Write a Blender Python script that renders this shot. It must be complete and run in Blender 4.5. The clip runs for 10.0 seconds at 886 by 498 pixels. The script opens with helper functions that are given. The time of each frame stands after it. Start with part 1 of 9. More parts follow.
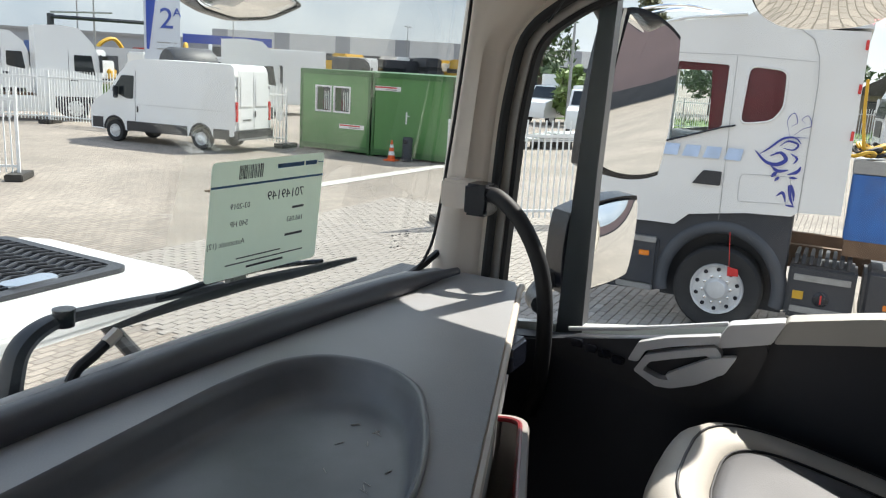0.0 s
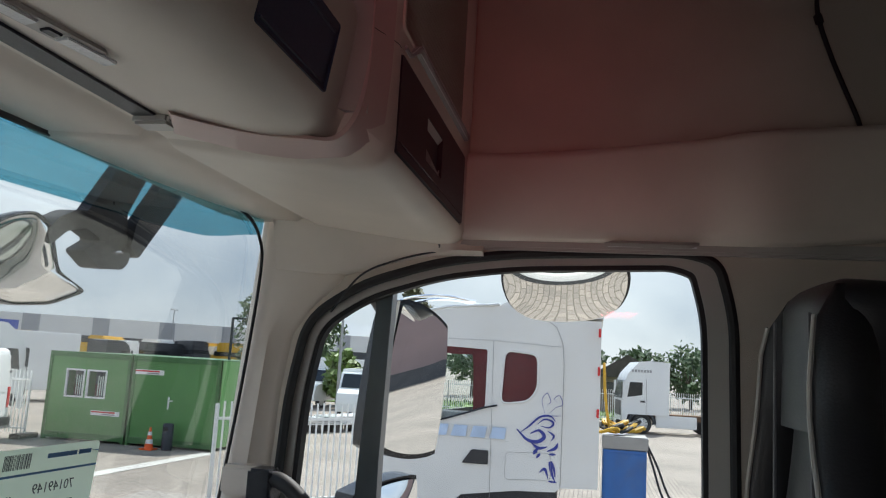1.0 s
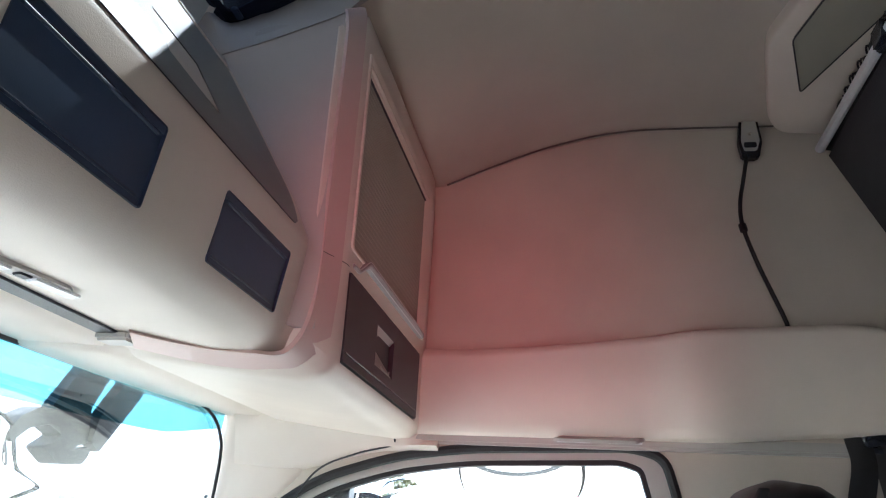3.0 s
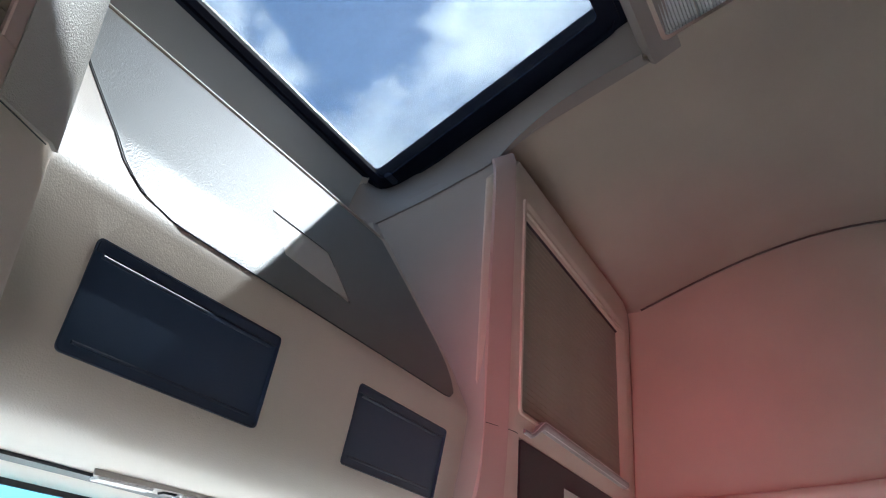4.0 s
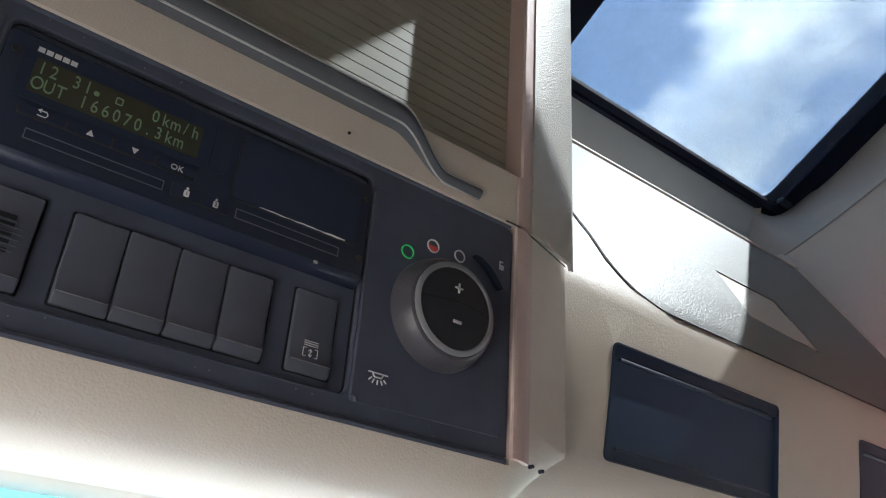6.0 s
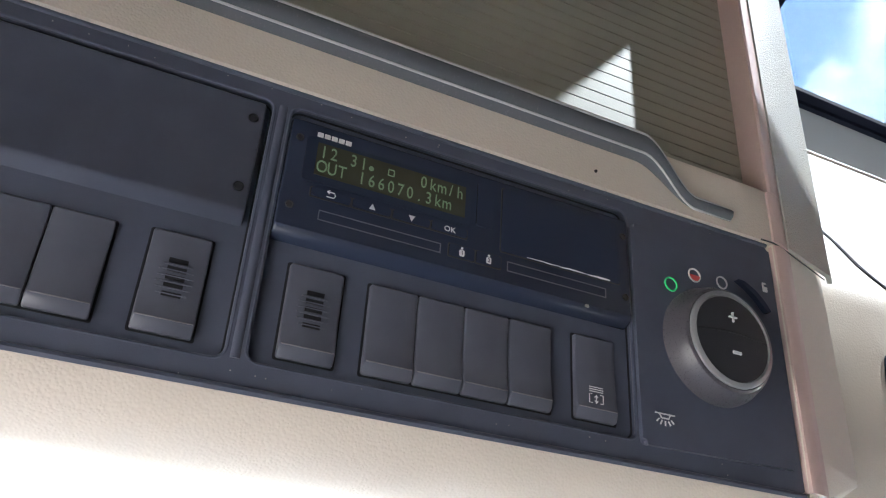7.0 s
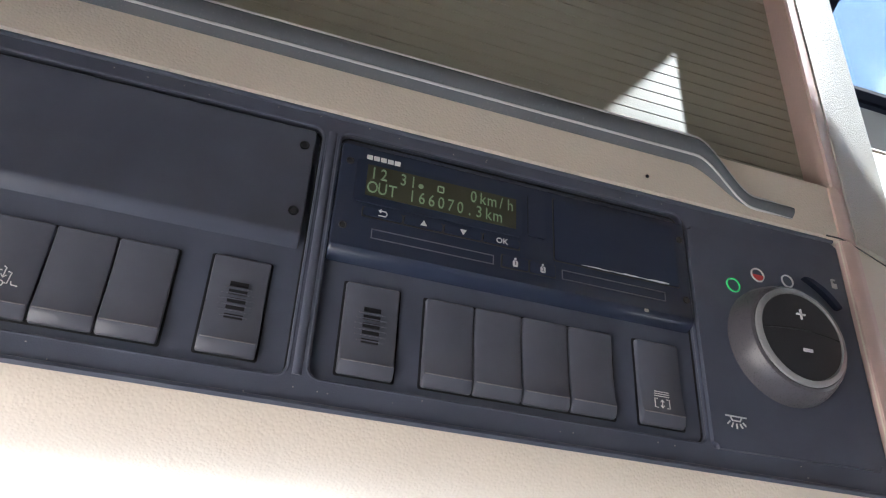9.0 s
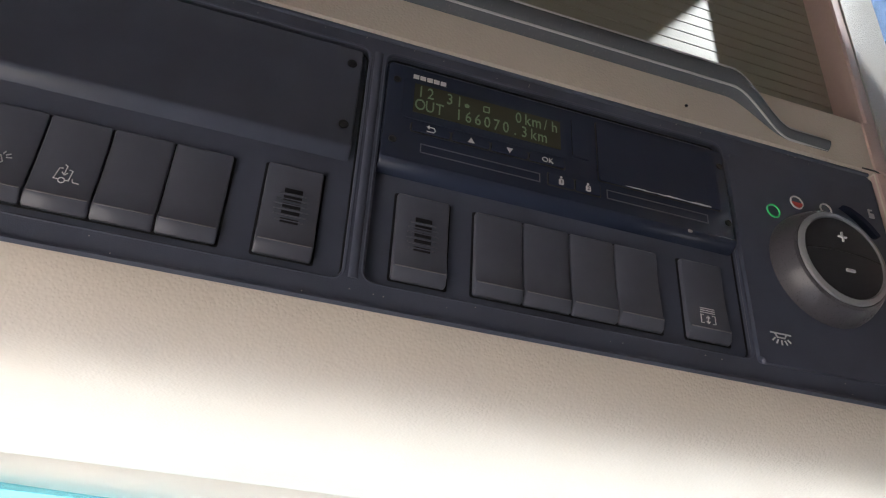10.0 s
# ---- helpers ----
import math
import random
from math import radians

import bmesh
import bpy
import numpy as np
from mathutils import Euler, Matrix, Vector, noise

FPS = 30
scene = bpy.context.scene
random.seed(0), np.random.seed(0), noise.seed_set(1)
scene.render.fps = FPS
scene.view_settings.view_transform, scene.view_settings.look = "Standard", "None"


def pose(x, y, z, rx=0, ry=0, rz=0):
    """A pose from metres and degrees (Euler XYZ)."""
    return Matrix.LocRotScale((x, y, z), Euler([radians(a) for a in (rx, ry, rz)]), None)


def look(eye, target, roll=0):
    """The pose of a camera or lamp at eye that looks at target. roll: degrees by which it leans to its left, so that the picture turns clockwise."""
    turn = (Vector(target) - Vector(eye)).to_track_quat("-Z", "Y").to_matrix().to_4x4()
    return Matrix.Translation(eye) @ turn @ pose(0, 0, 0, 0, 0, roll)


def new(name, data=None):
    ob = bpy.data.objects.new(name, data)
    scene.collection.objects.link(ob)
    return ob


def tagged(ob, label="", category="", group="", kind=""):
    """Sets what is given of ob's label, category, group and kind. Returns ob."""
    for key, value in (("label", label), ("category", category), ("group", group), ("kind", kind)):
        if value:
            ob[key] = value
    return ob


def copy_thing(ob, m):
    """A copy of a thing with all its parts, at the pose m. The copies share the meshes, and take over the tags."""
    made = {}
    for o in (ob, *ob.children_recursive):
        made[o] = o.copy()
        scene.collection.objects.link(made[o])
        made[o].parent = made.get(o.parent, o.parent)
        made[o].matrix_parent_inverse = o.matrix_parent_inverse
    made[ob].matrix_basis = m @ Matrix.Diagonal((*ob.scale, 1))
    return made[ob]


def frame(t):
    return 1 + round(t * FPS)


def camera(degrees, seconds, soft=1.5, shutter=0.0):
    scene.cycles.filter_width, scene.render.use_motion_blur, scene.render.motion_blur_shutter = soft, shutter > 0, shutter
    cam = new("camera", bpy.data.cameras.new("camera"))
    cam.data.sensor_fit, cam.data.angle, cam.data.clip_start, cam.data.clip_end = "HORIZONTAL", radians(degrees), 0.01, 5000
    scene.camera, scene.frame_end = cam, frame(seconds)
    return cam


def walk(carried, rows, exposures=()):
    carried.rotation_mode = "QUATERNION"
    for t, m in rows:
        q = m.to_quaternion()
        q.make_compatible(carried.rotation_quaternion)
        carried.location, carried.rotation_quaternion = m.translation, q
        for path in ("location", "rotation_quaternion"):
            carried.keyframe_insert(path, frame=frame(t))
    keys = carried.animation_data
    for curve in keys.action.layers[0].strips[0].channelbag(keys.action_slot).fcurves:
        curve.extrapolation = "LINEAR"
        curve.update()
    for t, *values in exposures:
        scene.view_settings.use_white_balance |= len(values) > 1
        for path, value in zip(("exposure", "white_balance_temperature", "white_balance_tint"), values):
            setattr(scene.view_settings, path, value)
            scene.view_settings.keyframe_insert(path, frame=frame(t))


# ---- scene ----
cam = camera(58.5, 10.0, 1.15)
PATH = [
    (0, (-0.503, 0.102, 2.803), (1.245, 0.969, 2.361), 3.3),
    (0.5, (-0.545, 0.09, 2.796), (1.347, 0.735, 2.714), 3.3),
    (1, (-0.585, 0.103, 2.805), (1.356, 0.489, 3.097), 3.3),
    (1.5, (-0.618, 0.089, 2.815), (1.262, 0.318, 3.459), 3.4),
    (2, (-0.629, 0.054, 2.83), (1.234, 0.259, 3.529), 3.8),
    (2.2, (-0.646, 0.022, 2.823), (1.209, 0.233, 3.542), 3.7),
    (3.3, (-0.672, 0.027, 2.877), (1.136, 0.503, 3.588), 3.8),
    (3.5, (-0.648, 0.02, 2.916), (1.112, 0.611, 3.66), 4.5),
    (4, (-0.602, -0.053, 2.954), (0.952, 0.819, 3.862), 4.4),
    (4.5, (-0.628, -0.034, 2.96), (0.871, 0.883, 3.915), 4.9),
    (5, (-0.645, -0.005, 2.966), (0.815, 0.97, 3.924), 4.2),
    (5.5, (-0.67, 0.021, 2.98), (0.626, 1.222, 3.918), 4.1),
    (6, (-0.701, 0.05, 2.986), (0.335, 1.488, 3.912), 4.3),
    (6.2, (-0.717, 0.058, 2.991), (0.211, 1.573, 3.909), 4.6),
    (7.3, (-0.753, 0.078, 2.994), (-0.119, 1.715, 3.952), 4.1),
    (7.5, (-0.741, 0.077, 2.992), (-0.145, 1.722, 3.962), 4.4),
    (8, (-0.739, 0.083, 2.984), (-0.186, 1.719, 3.993), 4.2),
    (8.5, (-0.742, 0.079, 2.983), (-0.211, 1.717, 4.0), 3.8),
    (9, (-0.743, 0.076, 2.982), (-0.236, 1.718, 4.005), 3.3),
    (9.5, (-0.748, 0.087, 2.975), (-0.238, 1.729, 3.996), 3.0),
    (10, (-0.757, 0.1, 2.946), (-0.248, 1.741, 3.97), 3.2),
]
EXPOSURES = [(0, 1.2, 6500, 10), (0.5, 0.9, 6300, 10), (1.1, 0.95, 6150, 10), (1.6, 1.95, 6050, 9), (2.0, 3.3, 5850, 8), (3.5, 3.2, 5650, 6), (5.0, 3.3, 5900, 6), (6.0, 3.45, 5900, 6), (7.5, 4.35, 5650, 6), (9.0, 4.3, 5850, 7), (9.5, 4.2, 5950, 8), (10, 3.45, 6150, 9)]
walk(cam, [(t, look(eye, target, roll)) for t, eye, target, roll in PATH], EXPOSURES)


# ---- light ----
SUN = Vector((0.70, -0.265, 1.0)).normalized()
world = bpy.data.worlds.new("sky")
scene.world = world
world.use_nodes = True
wn, wl = world.node_tree.nodes, world.node_tree.links
wn.clear()
w_out = wn.new("ShaderNodeOutputWorld")
w_bg = wn.new("ShaderNodeBackground")
w_sky = wn.new("ShaderNodeTexSky")
w_sky.sky_type, w_sky.sun_disc = "NISHITA", False
w_sky.sun_elevation = math.asin(SUN.z)
w_sky.sun_rotation = math.atan2(SUN.x, SUN.y)
w_sky.air_density, w_sky.dust_density, w_sky.ozone_density = 1.0, 1.2, 1.2
w_tc = wn.new("ShaderNodeTexCoord")
w_map = wn.new("ShaderNodeMapping")
w_map.inputs["Scale"].default_value = (1.0, 1.0, 1.3)
w_map.inputs["Location"].default_value = (3.1, 1.7, 0.35)
w_n1 = wn.new("ShaderNodeTexNoise")
w_n1.inputs["Scale"].default_value, w_n1.inputs["Detail"].default_value = 2.6, 14.0
w_n1.inputs["Roughness"].default_value, w_n1.inputs["Distortion"].default_value = 0.62, 0.0
w_r1 = wn.new("ShaderNodeValToRGB")
w_r1.color_ramp.elements[0].position, w_r1.color_ramp.elements[1].position = 0.49, 0.60
w_sep = wn.new("ShaderNodeSeparateXYZ")
w_low = wn.new("ShaderNodeMapRange")
w_low.inputs["From Min"].default_value, w_low.inputs["From Max"].default_value = 0.55, 0.15
w_low.inputs["To Min"].default_value, w_low.inputs["To Max"].default_value = 0.0, 0.85
w_max = wn.new("ShaderNodeMath")
w_max.operation = "MAXIMUM"
w_n2 = wn.new("ShaderNodeTexNoise")
w_n2.inputs["Scale"].default_value, w_n2.inputs["Detail"].default_value = 4.5, 9.0
w_r2 = wn.new("ShaderNodeValToRGB")
w_r2.color_ramp.elements[0].position, w_r2.color_ramp.elements[1].position = 0.30, 0.72
w_r2.color_ramp.elements[0].color = (5.0, 5.6, 6.6, 1)
w_r2.color_ramp.elements[1].color = (10.5, 10.6, 10.8, 1)
w_mix = wn.new("ShaderNodeMixRGB")
wl.new(w_tc.outputs["Generated"], w_map.inputs["Vector"])
wl.new(w_map.outputs[0], w_n1.inputs["Vector"])
wl.new(w_map.outputs[0], w_n2.inputs["Vector"])
wl.new(w_n1.outputs["Fac"], w_r1.inputs[0])
wl.new(w_tc.outputs["Generated"], w_sep.inputs[0])
wl.new(w_sep.outputs["Z"], w_low.inputs["Value"])
wl.new(w_r1.outputs[0], w_max.inputs[0])
wl.new(w_low.outputs[0], w_max.inputs[1])
wl.new(w_n2.outputs["Fac"], w_r2.inputs[0])
wl.new(w_max.outputs[0], w_mix.inputs[0])
wl.new(w_sky.outputs[0], w_mix.inputs[1])
wl.new(w_r2.outputs[0], w_mix.inputs[2])
# an overcast sky is duller towards the horizon
w_dim = wn.new("ShaderNodeMapRange")
w_dim.inputs["From Min"].default_value, w_dim.inputs["From Max"].default_value = 0.12, 0.62
w_dim.inputs["To Min"].default_value, w_dim.inputs["To Max"].default_value = 0.50, 1.0
w_mul = wn.new("ShaderNodeVectorMath")
w_mul.operation = "SCALE"
wl.new(w_sep.outputs["Z"], w_dim.inputs["Value"])
wl.new(w_mix.outputs[0], w_mul.inputs[0])
wl.new(w_dim.outputs[0], w_mul.inputs["Scale"])
wl.new(w_mul.outputs[0], w_bg.inputs["Color"])
w_bg.inputs["Strength"].default_value = 0.11
wl.new(w_bg.outputs[0], w_out.inputs[0])

sun_lamp = bpy.data.lights.new("sun", "SUN")
sun_lamp.energy, sun_lamp.angle, sun_lamp.color = 3.5, radians(0.6), (1.0, 0.955, 0.88)
sun_ob = new("sun", sun_lamp)
sun_ob.matrix_world = look(Vector((0, 0, 40)) + SUN * 30, (0, 0, 40))


# ---- materials ----
def mat(name, col, rough=0.5, metal=0.0, var=0.10, scale=14.0, bump=0.08, grain=420.0, dirt=0.0, dirt_col=(0.10, 0.085, 0.07),
        coat=0.0, random_tint=0.0, rvar=0.10):
    m = bpy.data.materials.new(name)
    m.use_nodes = True
    n, l = m.node_tree.nodes, m.node_tree.links
    b = n["Principled BSDF"]
    tc = n.new("ShaderNodeTexCoord")
    big = n.new("ShaderNodeTexNoise")
    big.inputs["Scale"].default_value, big.inputs["Detail"].default_value = scale, 4.0
    fine = n.new("ShaderNodeTexNoise")
    fine.inputs["Scale"].default_value, fine.inputs["Detail"].default_value = grain, 2.0
    for t in (big, fine):
        l.new(tc.outputs["Object"], t.inputs["Vector"])
    ramp = n.new("ShaderNodeMapRange")
    ramp.inputs["From Min"].default_value, ramp.inputs["From Max"].default_value = 0.3, 0.7
    ramp.inputs["To Min"].default_value, ramp.inputs["To Max"].default_value = 1 - var, 1 + var
    l.new(big.outputs["Fac"], ramp.inputs["Value"])
    mul = n.new("ShaderNodeVectorMath")
    mul.operation = "SCALE"
    mul.inputs[0].default_value = col
    last = mul.outputs[0]
    l.new(ramp.outputs[0], mul.inputs["Scale"])
    if random_tint:
        oi = n.new("ShaderNodeObjectInfo")
        rr = n.new("ShaderNodeMapRange")
        rr.inputs["To Min"].default_value, rr.inputs["To Max"].default_value = 1 - random_tint, 1 + random_tint
        l.new(oi.outputs["Random"], rr.inputs["Value"])
        m2 = n.new("ShaderNodeVectorMath")
        m2.operation = "SCALE"
        l.new(last, m2.inputs[0])
        l.new(rr.outputs[0], m2.inputs["Scale"])
        last = m2.outputs[0]
    if dirt:
        dn = n.new("ShaderNodeTexNoise")
        dn.inputs["Scale"].default_value, dn.inputs["Detail"].default_value = scale * 0.37, 8.0
        dn.inputs["Roughness"].default_value = 0.7
        l.new(tc.outputs["Object"], dn.inputs["Vector"])
        dr = n.new("ShaderNodeMapRange")
        dr.inputs["From Min"].default_value, dr.inputs["From Max"].default_value = 0.5, 0.75
        dr.inputs["To Max"].default_value = dirt
        l.new(dn.outputs["Fac"], dr.inputs["Value"])
        mx = n.new("ShaderNodeMixRGB")
        mx.inputs[2].default_value = (*dirt_col, 1)
        l.new(dr.outputs[0], mx.inputs[0])
        l.new(last, mx.inputs[1])
        last = mx.outputs[0]
    l.new(last, b.inputs["Base Color"])
    rg = n.new("ShaderNodeMapRange")
    rg.inputs["To Min"].default_value = max(0.0, rough - rvar)
    rg.inputs["To Max"].default_value = min(1.0, rough + rvar)
    l.new(fine.outputs["Fac"], rg.inputs["Value"])
    l.new(rg.outputs[0], b.inputs["Roughness"])
    b.inputs["Metallic"].default_value = metal
    b.inputs["Coat Weight"].default_value = coat
    b.inputs["Coat Roughness"].default_value = 0.06
    if bump:
        bp = n.new("ShaderNodeBump")
        bp.inputs["Strength"].default_value = bump
        bp.inputs["Distance"].default_value = 0.6 / grain
        l.new(fine.outputs["Fac"], bp.inputs["Height"])
        l.new(bp.outputs[0], b.inputs["Normal"])
    return m


def leather(name, col, rough=0.5, cells=520.0, strength=0.25, var=0.06):
    """Moulded plastic or leather with a fine pebble grain."""
    m = mat(name, col, rough, var=var, scale=5.0, bump=0.0)
    n, l = m.node_tree.nodes, m.node_tree.links
    b = n["Principled BSDF"]
    tc = n.new("ShaderNodeTexCoord")
    v = n.new("ShaderNodeTexVoronoi")
    v.feature = "SMOOTH_F1"
    v.inputs["Scale"].default_value = cells
    l.new(tc.outputs["Object"], v.inputs["Vector"])
    bp = n.new("ShaderNodeBump")
    bp.inputs["Strength"].default_value, bp.inputs["Distance"].default_value = strength, 0.0006
    bp.invert = True
    l.new(v.outputs["Distance"], bp.inputs["Height"])
    l.new(bp.outputs[0], b.inputs["Normal"])
    return m


def pane(name, tint=(0.94, 0.97, 0.96), gloss=1.0, rough=0.0):
    """Thin glass: seen through, with a Fresnel gloss."""
    m = bpy.data.materials.new(name)
    m.use_nodes = True
    n, l = m.node_tree.nodes, m.node_tree.links
    n.clear()
    out, mix = n.new("ShaderNodeOutputMaterial"), n.new("ShaderNodeMixShader")
    tr, gl, fr = n.new("ShaderNodeBsdfTransparent"), n.new("ShaderNodeBsdfGlossy"), n.new("ShaderNodeFresnel")
    tr.inputs[0].default_value = (*tint, 1)
    gl.inputs["Roughness"].default_value = rough
    fr.inputs["IOR"].default_value = 1.45
    k = n.new("ShaderNodeMath")
    k.operation = "MULTIPLY"
    k.inputs[1].default_value = gloss
    l.new(fr.outputs[0], k.inputs[0])
    l.new(k.outputs[0], mix.inputs[0])
    l.new(tr.outputs[0], mix.inputs[1])
    l.new(gl.outputs[0], mix.inputs[2])
    l.new(mix.outputs[0], out.inputs[0])
    return m


def glow(name, col, strength):
    m = bpy.data.materials.new(name)
    m.use_nodes = True
    b = m.node_tree.nodes["Principled BSDF"]
    b.inputs["Base Color"].default_value = (*[c * 0.5 for c in col], 1)
    b.inputs["Emission Color"].default_value = (*col, 1)
    b.inputs["Emission Strength"].default_value = strength
    return m


CREAM = leather("cream_plastic", (0.71, 0.630, 0.545), 0.42, 800, 0.30)
LIDGREY = leather("grey_grained_lid", (0.20, 0.197, 0.186), 0.36, 620, 0.5)
LIDGREY.node_tree.nodes["Principled BSDF"].inputs["Specular IOR Level"].default_value = 0.35
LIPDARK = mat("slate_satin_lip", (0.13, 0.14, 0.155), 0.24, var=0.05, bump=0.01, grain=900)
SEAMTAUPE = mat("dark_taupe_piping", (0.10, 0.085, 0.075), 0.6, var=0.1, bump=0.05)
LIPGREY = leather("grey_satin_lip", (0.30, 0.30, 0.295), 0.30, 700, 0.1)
TAUPE = leather("taupe_plastic", (0.50, 0.45, 0.415), 0.5, 620, 0.18)
CHEEK = leather("grey_taupe_plastic", (0.35, 0.32, 0.30), 0.5, 620, 0.2)
# cream plastic with the reddish light on the edges mixed into its colour
PINKLIT = leather("cream_plastic_pink_light", (0.62, 0.46, 0.42), 0.42, 620, 0.15)
# blue-grey of the strip's sky-lit shade put into the plastic's colour
STRIPSHADE = leather("strip_plastic_sky_shade", (0.42, 0.44, 0.45), 0.45, 620, 0.12)
FRAMEGREY = leather("grey_cream_paint", (0.46, 0.44, 0.40), 0.40, 520, 0.15)
CREAM_ROUGH = leather("cream_coarse_plastic", (0.50, 0.475, 0.42), 0.34, 900, 0.8)
FABRIC = leather("beige_headliner_fabric", (0.54, 0.475, 0.40), 0.85, 700, 0.7)
SHUTTER = leather("taupe_shutter", (0.34, 0.325, 0.265), 0.42, 700, 0.15)
PANELGREY = leather("grey_beige_plastic", (0.42, 0.40, 0.37), 0.36, 520, 0.2)
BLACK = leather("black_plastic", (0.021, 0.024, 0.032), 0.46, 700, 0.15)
BLACKSOFT = mat("soft_black_plastic", (0.026, 0.027, 0.032), 0.42, var=0.12, scale=30, bump=0.05, grain=900)
BLACKGLOSS = mat("smooth_black_plastic", (0.010, 0.012, 0.020), 0.26, var=0.1, bump=0.02, grain=700, rvar=0.06)
POCKET = leather("slate_blue_plastic", (0.036, 0.062, 0.118), 0.42, 650, 0.15)
NAVY = leather("dark_blue_plastic", (0.024, 0.042, 0.084), 0.42, 650, 0.15)
RUBBER = mat("black_rubber", (0.014, 0.014, 0.015), 0.62, var=0.2, scale=25, bump=0.15, grain=500)
BARGREY = leather("soft_dark_grey_padding", (0.075, 0.076, 0.085), 0.40, 520, 0.2)
DASHGREY = leather("dark_grey_dashboard", (0.33, 0.33, 0.33), 0.45, 430, 0.35, 0.05)
TRAYMAT = mat("black_rubber_tray", (0.16, 0.164, 0.175), 0.36, var=0.15, scale=9, bump=0.05, grain=600, dirt=0.25, dirt_col=(0.07, 0.068, 0.065))
SATIN = mat("satin_silver_plastic", (0.60, 0.60, 0.61), 0.34, metal=0.15, var=0.03, bump=0.01, grain=900)
CHROME = mat("chrome", (0.86, 0.87, 0.88), 0.10, metal=1.0, var=0.03, bump=0.0, rvar=0.05)
MIRROR = mat("mirror_glass", (0.90, 0.91, 0.91), 0.012, metal=1.0, var=0.0, bump=0.0, rvar=0.008)
LEATHER_BLACK = leather("black_leather", (0.022, 0.022, 0.024), 0.42, 300, 0.35)
LEATHER_GREY = leather("grey_leather", (0.15, 0.15, 0.155), 0.42, 300, 0.35)
LEATHER_CREAM = leather("cream_leather", (0.50, 0.47, 0.42), 0.40, 300, 0.3)
REDTRIM = mat("dark_red_trim", (0.22, 0.015, 0.02), 0.30, var=0.1)
GLASS = pane("window_glass", (0.93, 0.96, 0.95), 0.22)
BAND = pane("blue_shade_band", (0.16, 0.44, 0.54), 0.2)
CLEAR = mat("clear_lamp_lens", (0.72, 0.73, 0.74), 0.16, var=0.04, bump=0.3, grain=260)
WHITEPAINT = mat("white_paint", (0.80, 0.80, 0.79), 0.28, var=0.03, scale=1.2, bump=0.01, dirt=0.10, dirt_col=(0.42, 0.40, 0.36), coat=0.3)
WHITEPRINT = mat("white_print", (0.80, 0.80, 0.80), 0.5, bump=0.0, var=0.02)


# ---- mesh helpers ----
ORIGIN = {}


def thing(name, at, label, category, group="", kind=""):
    ob = new(name)
    ob.empty_display_size = 0.1
    ob.location = at
    ORIGIN[ob.name] = Vector(at)
    return tagged(ob, label, category, group, kind)


def finish(bm, material, angle=38):
    me = bpy.data.meshes.new("mesh")
    bmesh.ops.recalc_face_normals(bm, faces=bm.faces[:])
    bm.to_mesh(me)
    bm.free()
    for p in me.polygons:
        p.use_smooth = True
    me.set_sharp_from_angle(angle=radians(angle))
    for one in material if isinstance(material, (list, tuple)) else (material,):
        me.materials.append(one)
    return me


def part(name, bm, material, parent, label="", angle=38):
    """One mesh under a thing or a part; bm is in the space in which the thing is built."""
    root = parent
    while root.parent:
        root = root.parent
    bmesh.ops.translate(bm, verts=bm.verts[:], vec=-ORIGIN[root.name])
    ob = new(name, finish(bm, material, angle))
    ob.parent = parent
    if label:
        ob["label"] = label
    return ob


def solo(name, bm, material, label, category, group="", kind="", angle=38, at=None):
    """A thing of one mesh."""
    if at is None:
        at = sum((v.co for v in bm.verts), Vector()) / len(bm.verts)
        at.z = min(v.co.z for v in bm.verts)
    bmesh.ops.translate(bm, verts=bm.verts[:], vec=-Vector(at))
    ob = new(name, finish(bm, material, angle))
    ob.location = at
    ORIGIN[ob.name] = Vector(at)
    return tagged(ob, label, category, group, kind)


def merge(*bms):
    out = bms[0]
    for b in bms[1:]:
        me = bpy.data.meshes.new("tmp")
        b.to_mesh(me)
        b.free()
        out.from_mesh(me)
        bpy.data.meshes.remove(me)
    return out


def moved(bm, m):
    bmesh.ops.transform(bm, matrix=m, verts=bm.verts[:])
    return bm


def box(x0, x1, y0, y1, z0, z1, bev=0.0, seg=2):
    bm = bmesh.new()
    bmesh.ops.create_cube(bm, size=1.0)
    for v in bm.verts:
        v.co = Vector(((x0 + x1) / 2 + v.co.x * (x1 - x0), (y0 + y1) / 2 + v.co.y * (y1 - y0), (z0 + z1) / 2 + v.co.z * (z1 - z0)))
    if bev:
        bmesh.ops.bevel(bm, geom=bm.edges[:], offset=bev, segments=seg, affect="EDGES", clamp_overlap=True)
    return bm


def poly(points, depth, bev=0.0, seg=2):
    """A flat plate: a closed outline of 3D points, thickened by the vector depth."""
    bm = bmesh.new()
    d = Vector(depth)
    a = [bm.verts.new(p) for p in points]
    b = [bm.verts.new(Vector(p) + d) for p in points]
    n = len(a)
    top, bottom = bm.faces.new(a), bm.faces.new(b[::-1])
    for i in range(n):
        bm.faces.new((a[i], b[i], b[(i + 1) % n], a[(i + 1) % n]))
    if bev:
        rim = [e for e in bm.edges if (top in e.link_faces) or (bottom in e.link_faces)]
        bmesh.ops.bevel(bm, geom=rim, offset=bev, segments=seg, affect="EDGES", clamp_overlap=True)
    return bm


def rounded(w0, w1, h0, h1, r, n=5):
    """The outline of a rounded rectangle as 2D points."""
    out = []
    for cx, cy, a in ((w1 - r, h1 - r, 0), (w0 + r, h1 - r, 90), (w0 + r, h0 + r, 180), (w1 - r, h0 + r, 270)):
        for k in range(n + 1):
            t = radians(a + 90 * k / n)
            out.append((cx + r * math.cos(t), cy + r * math.sin(t)))
    return out


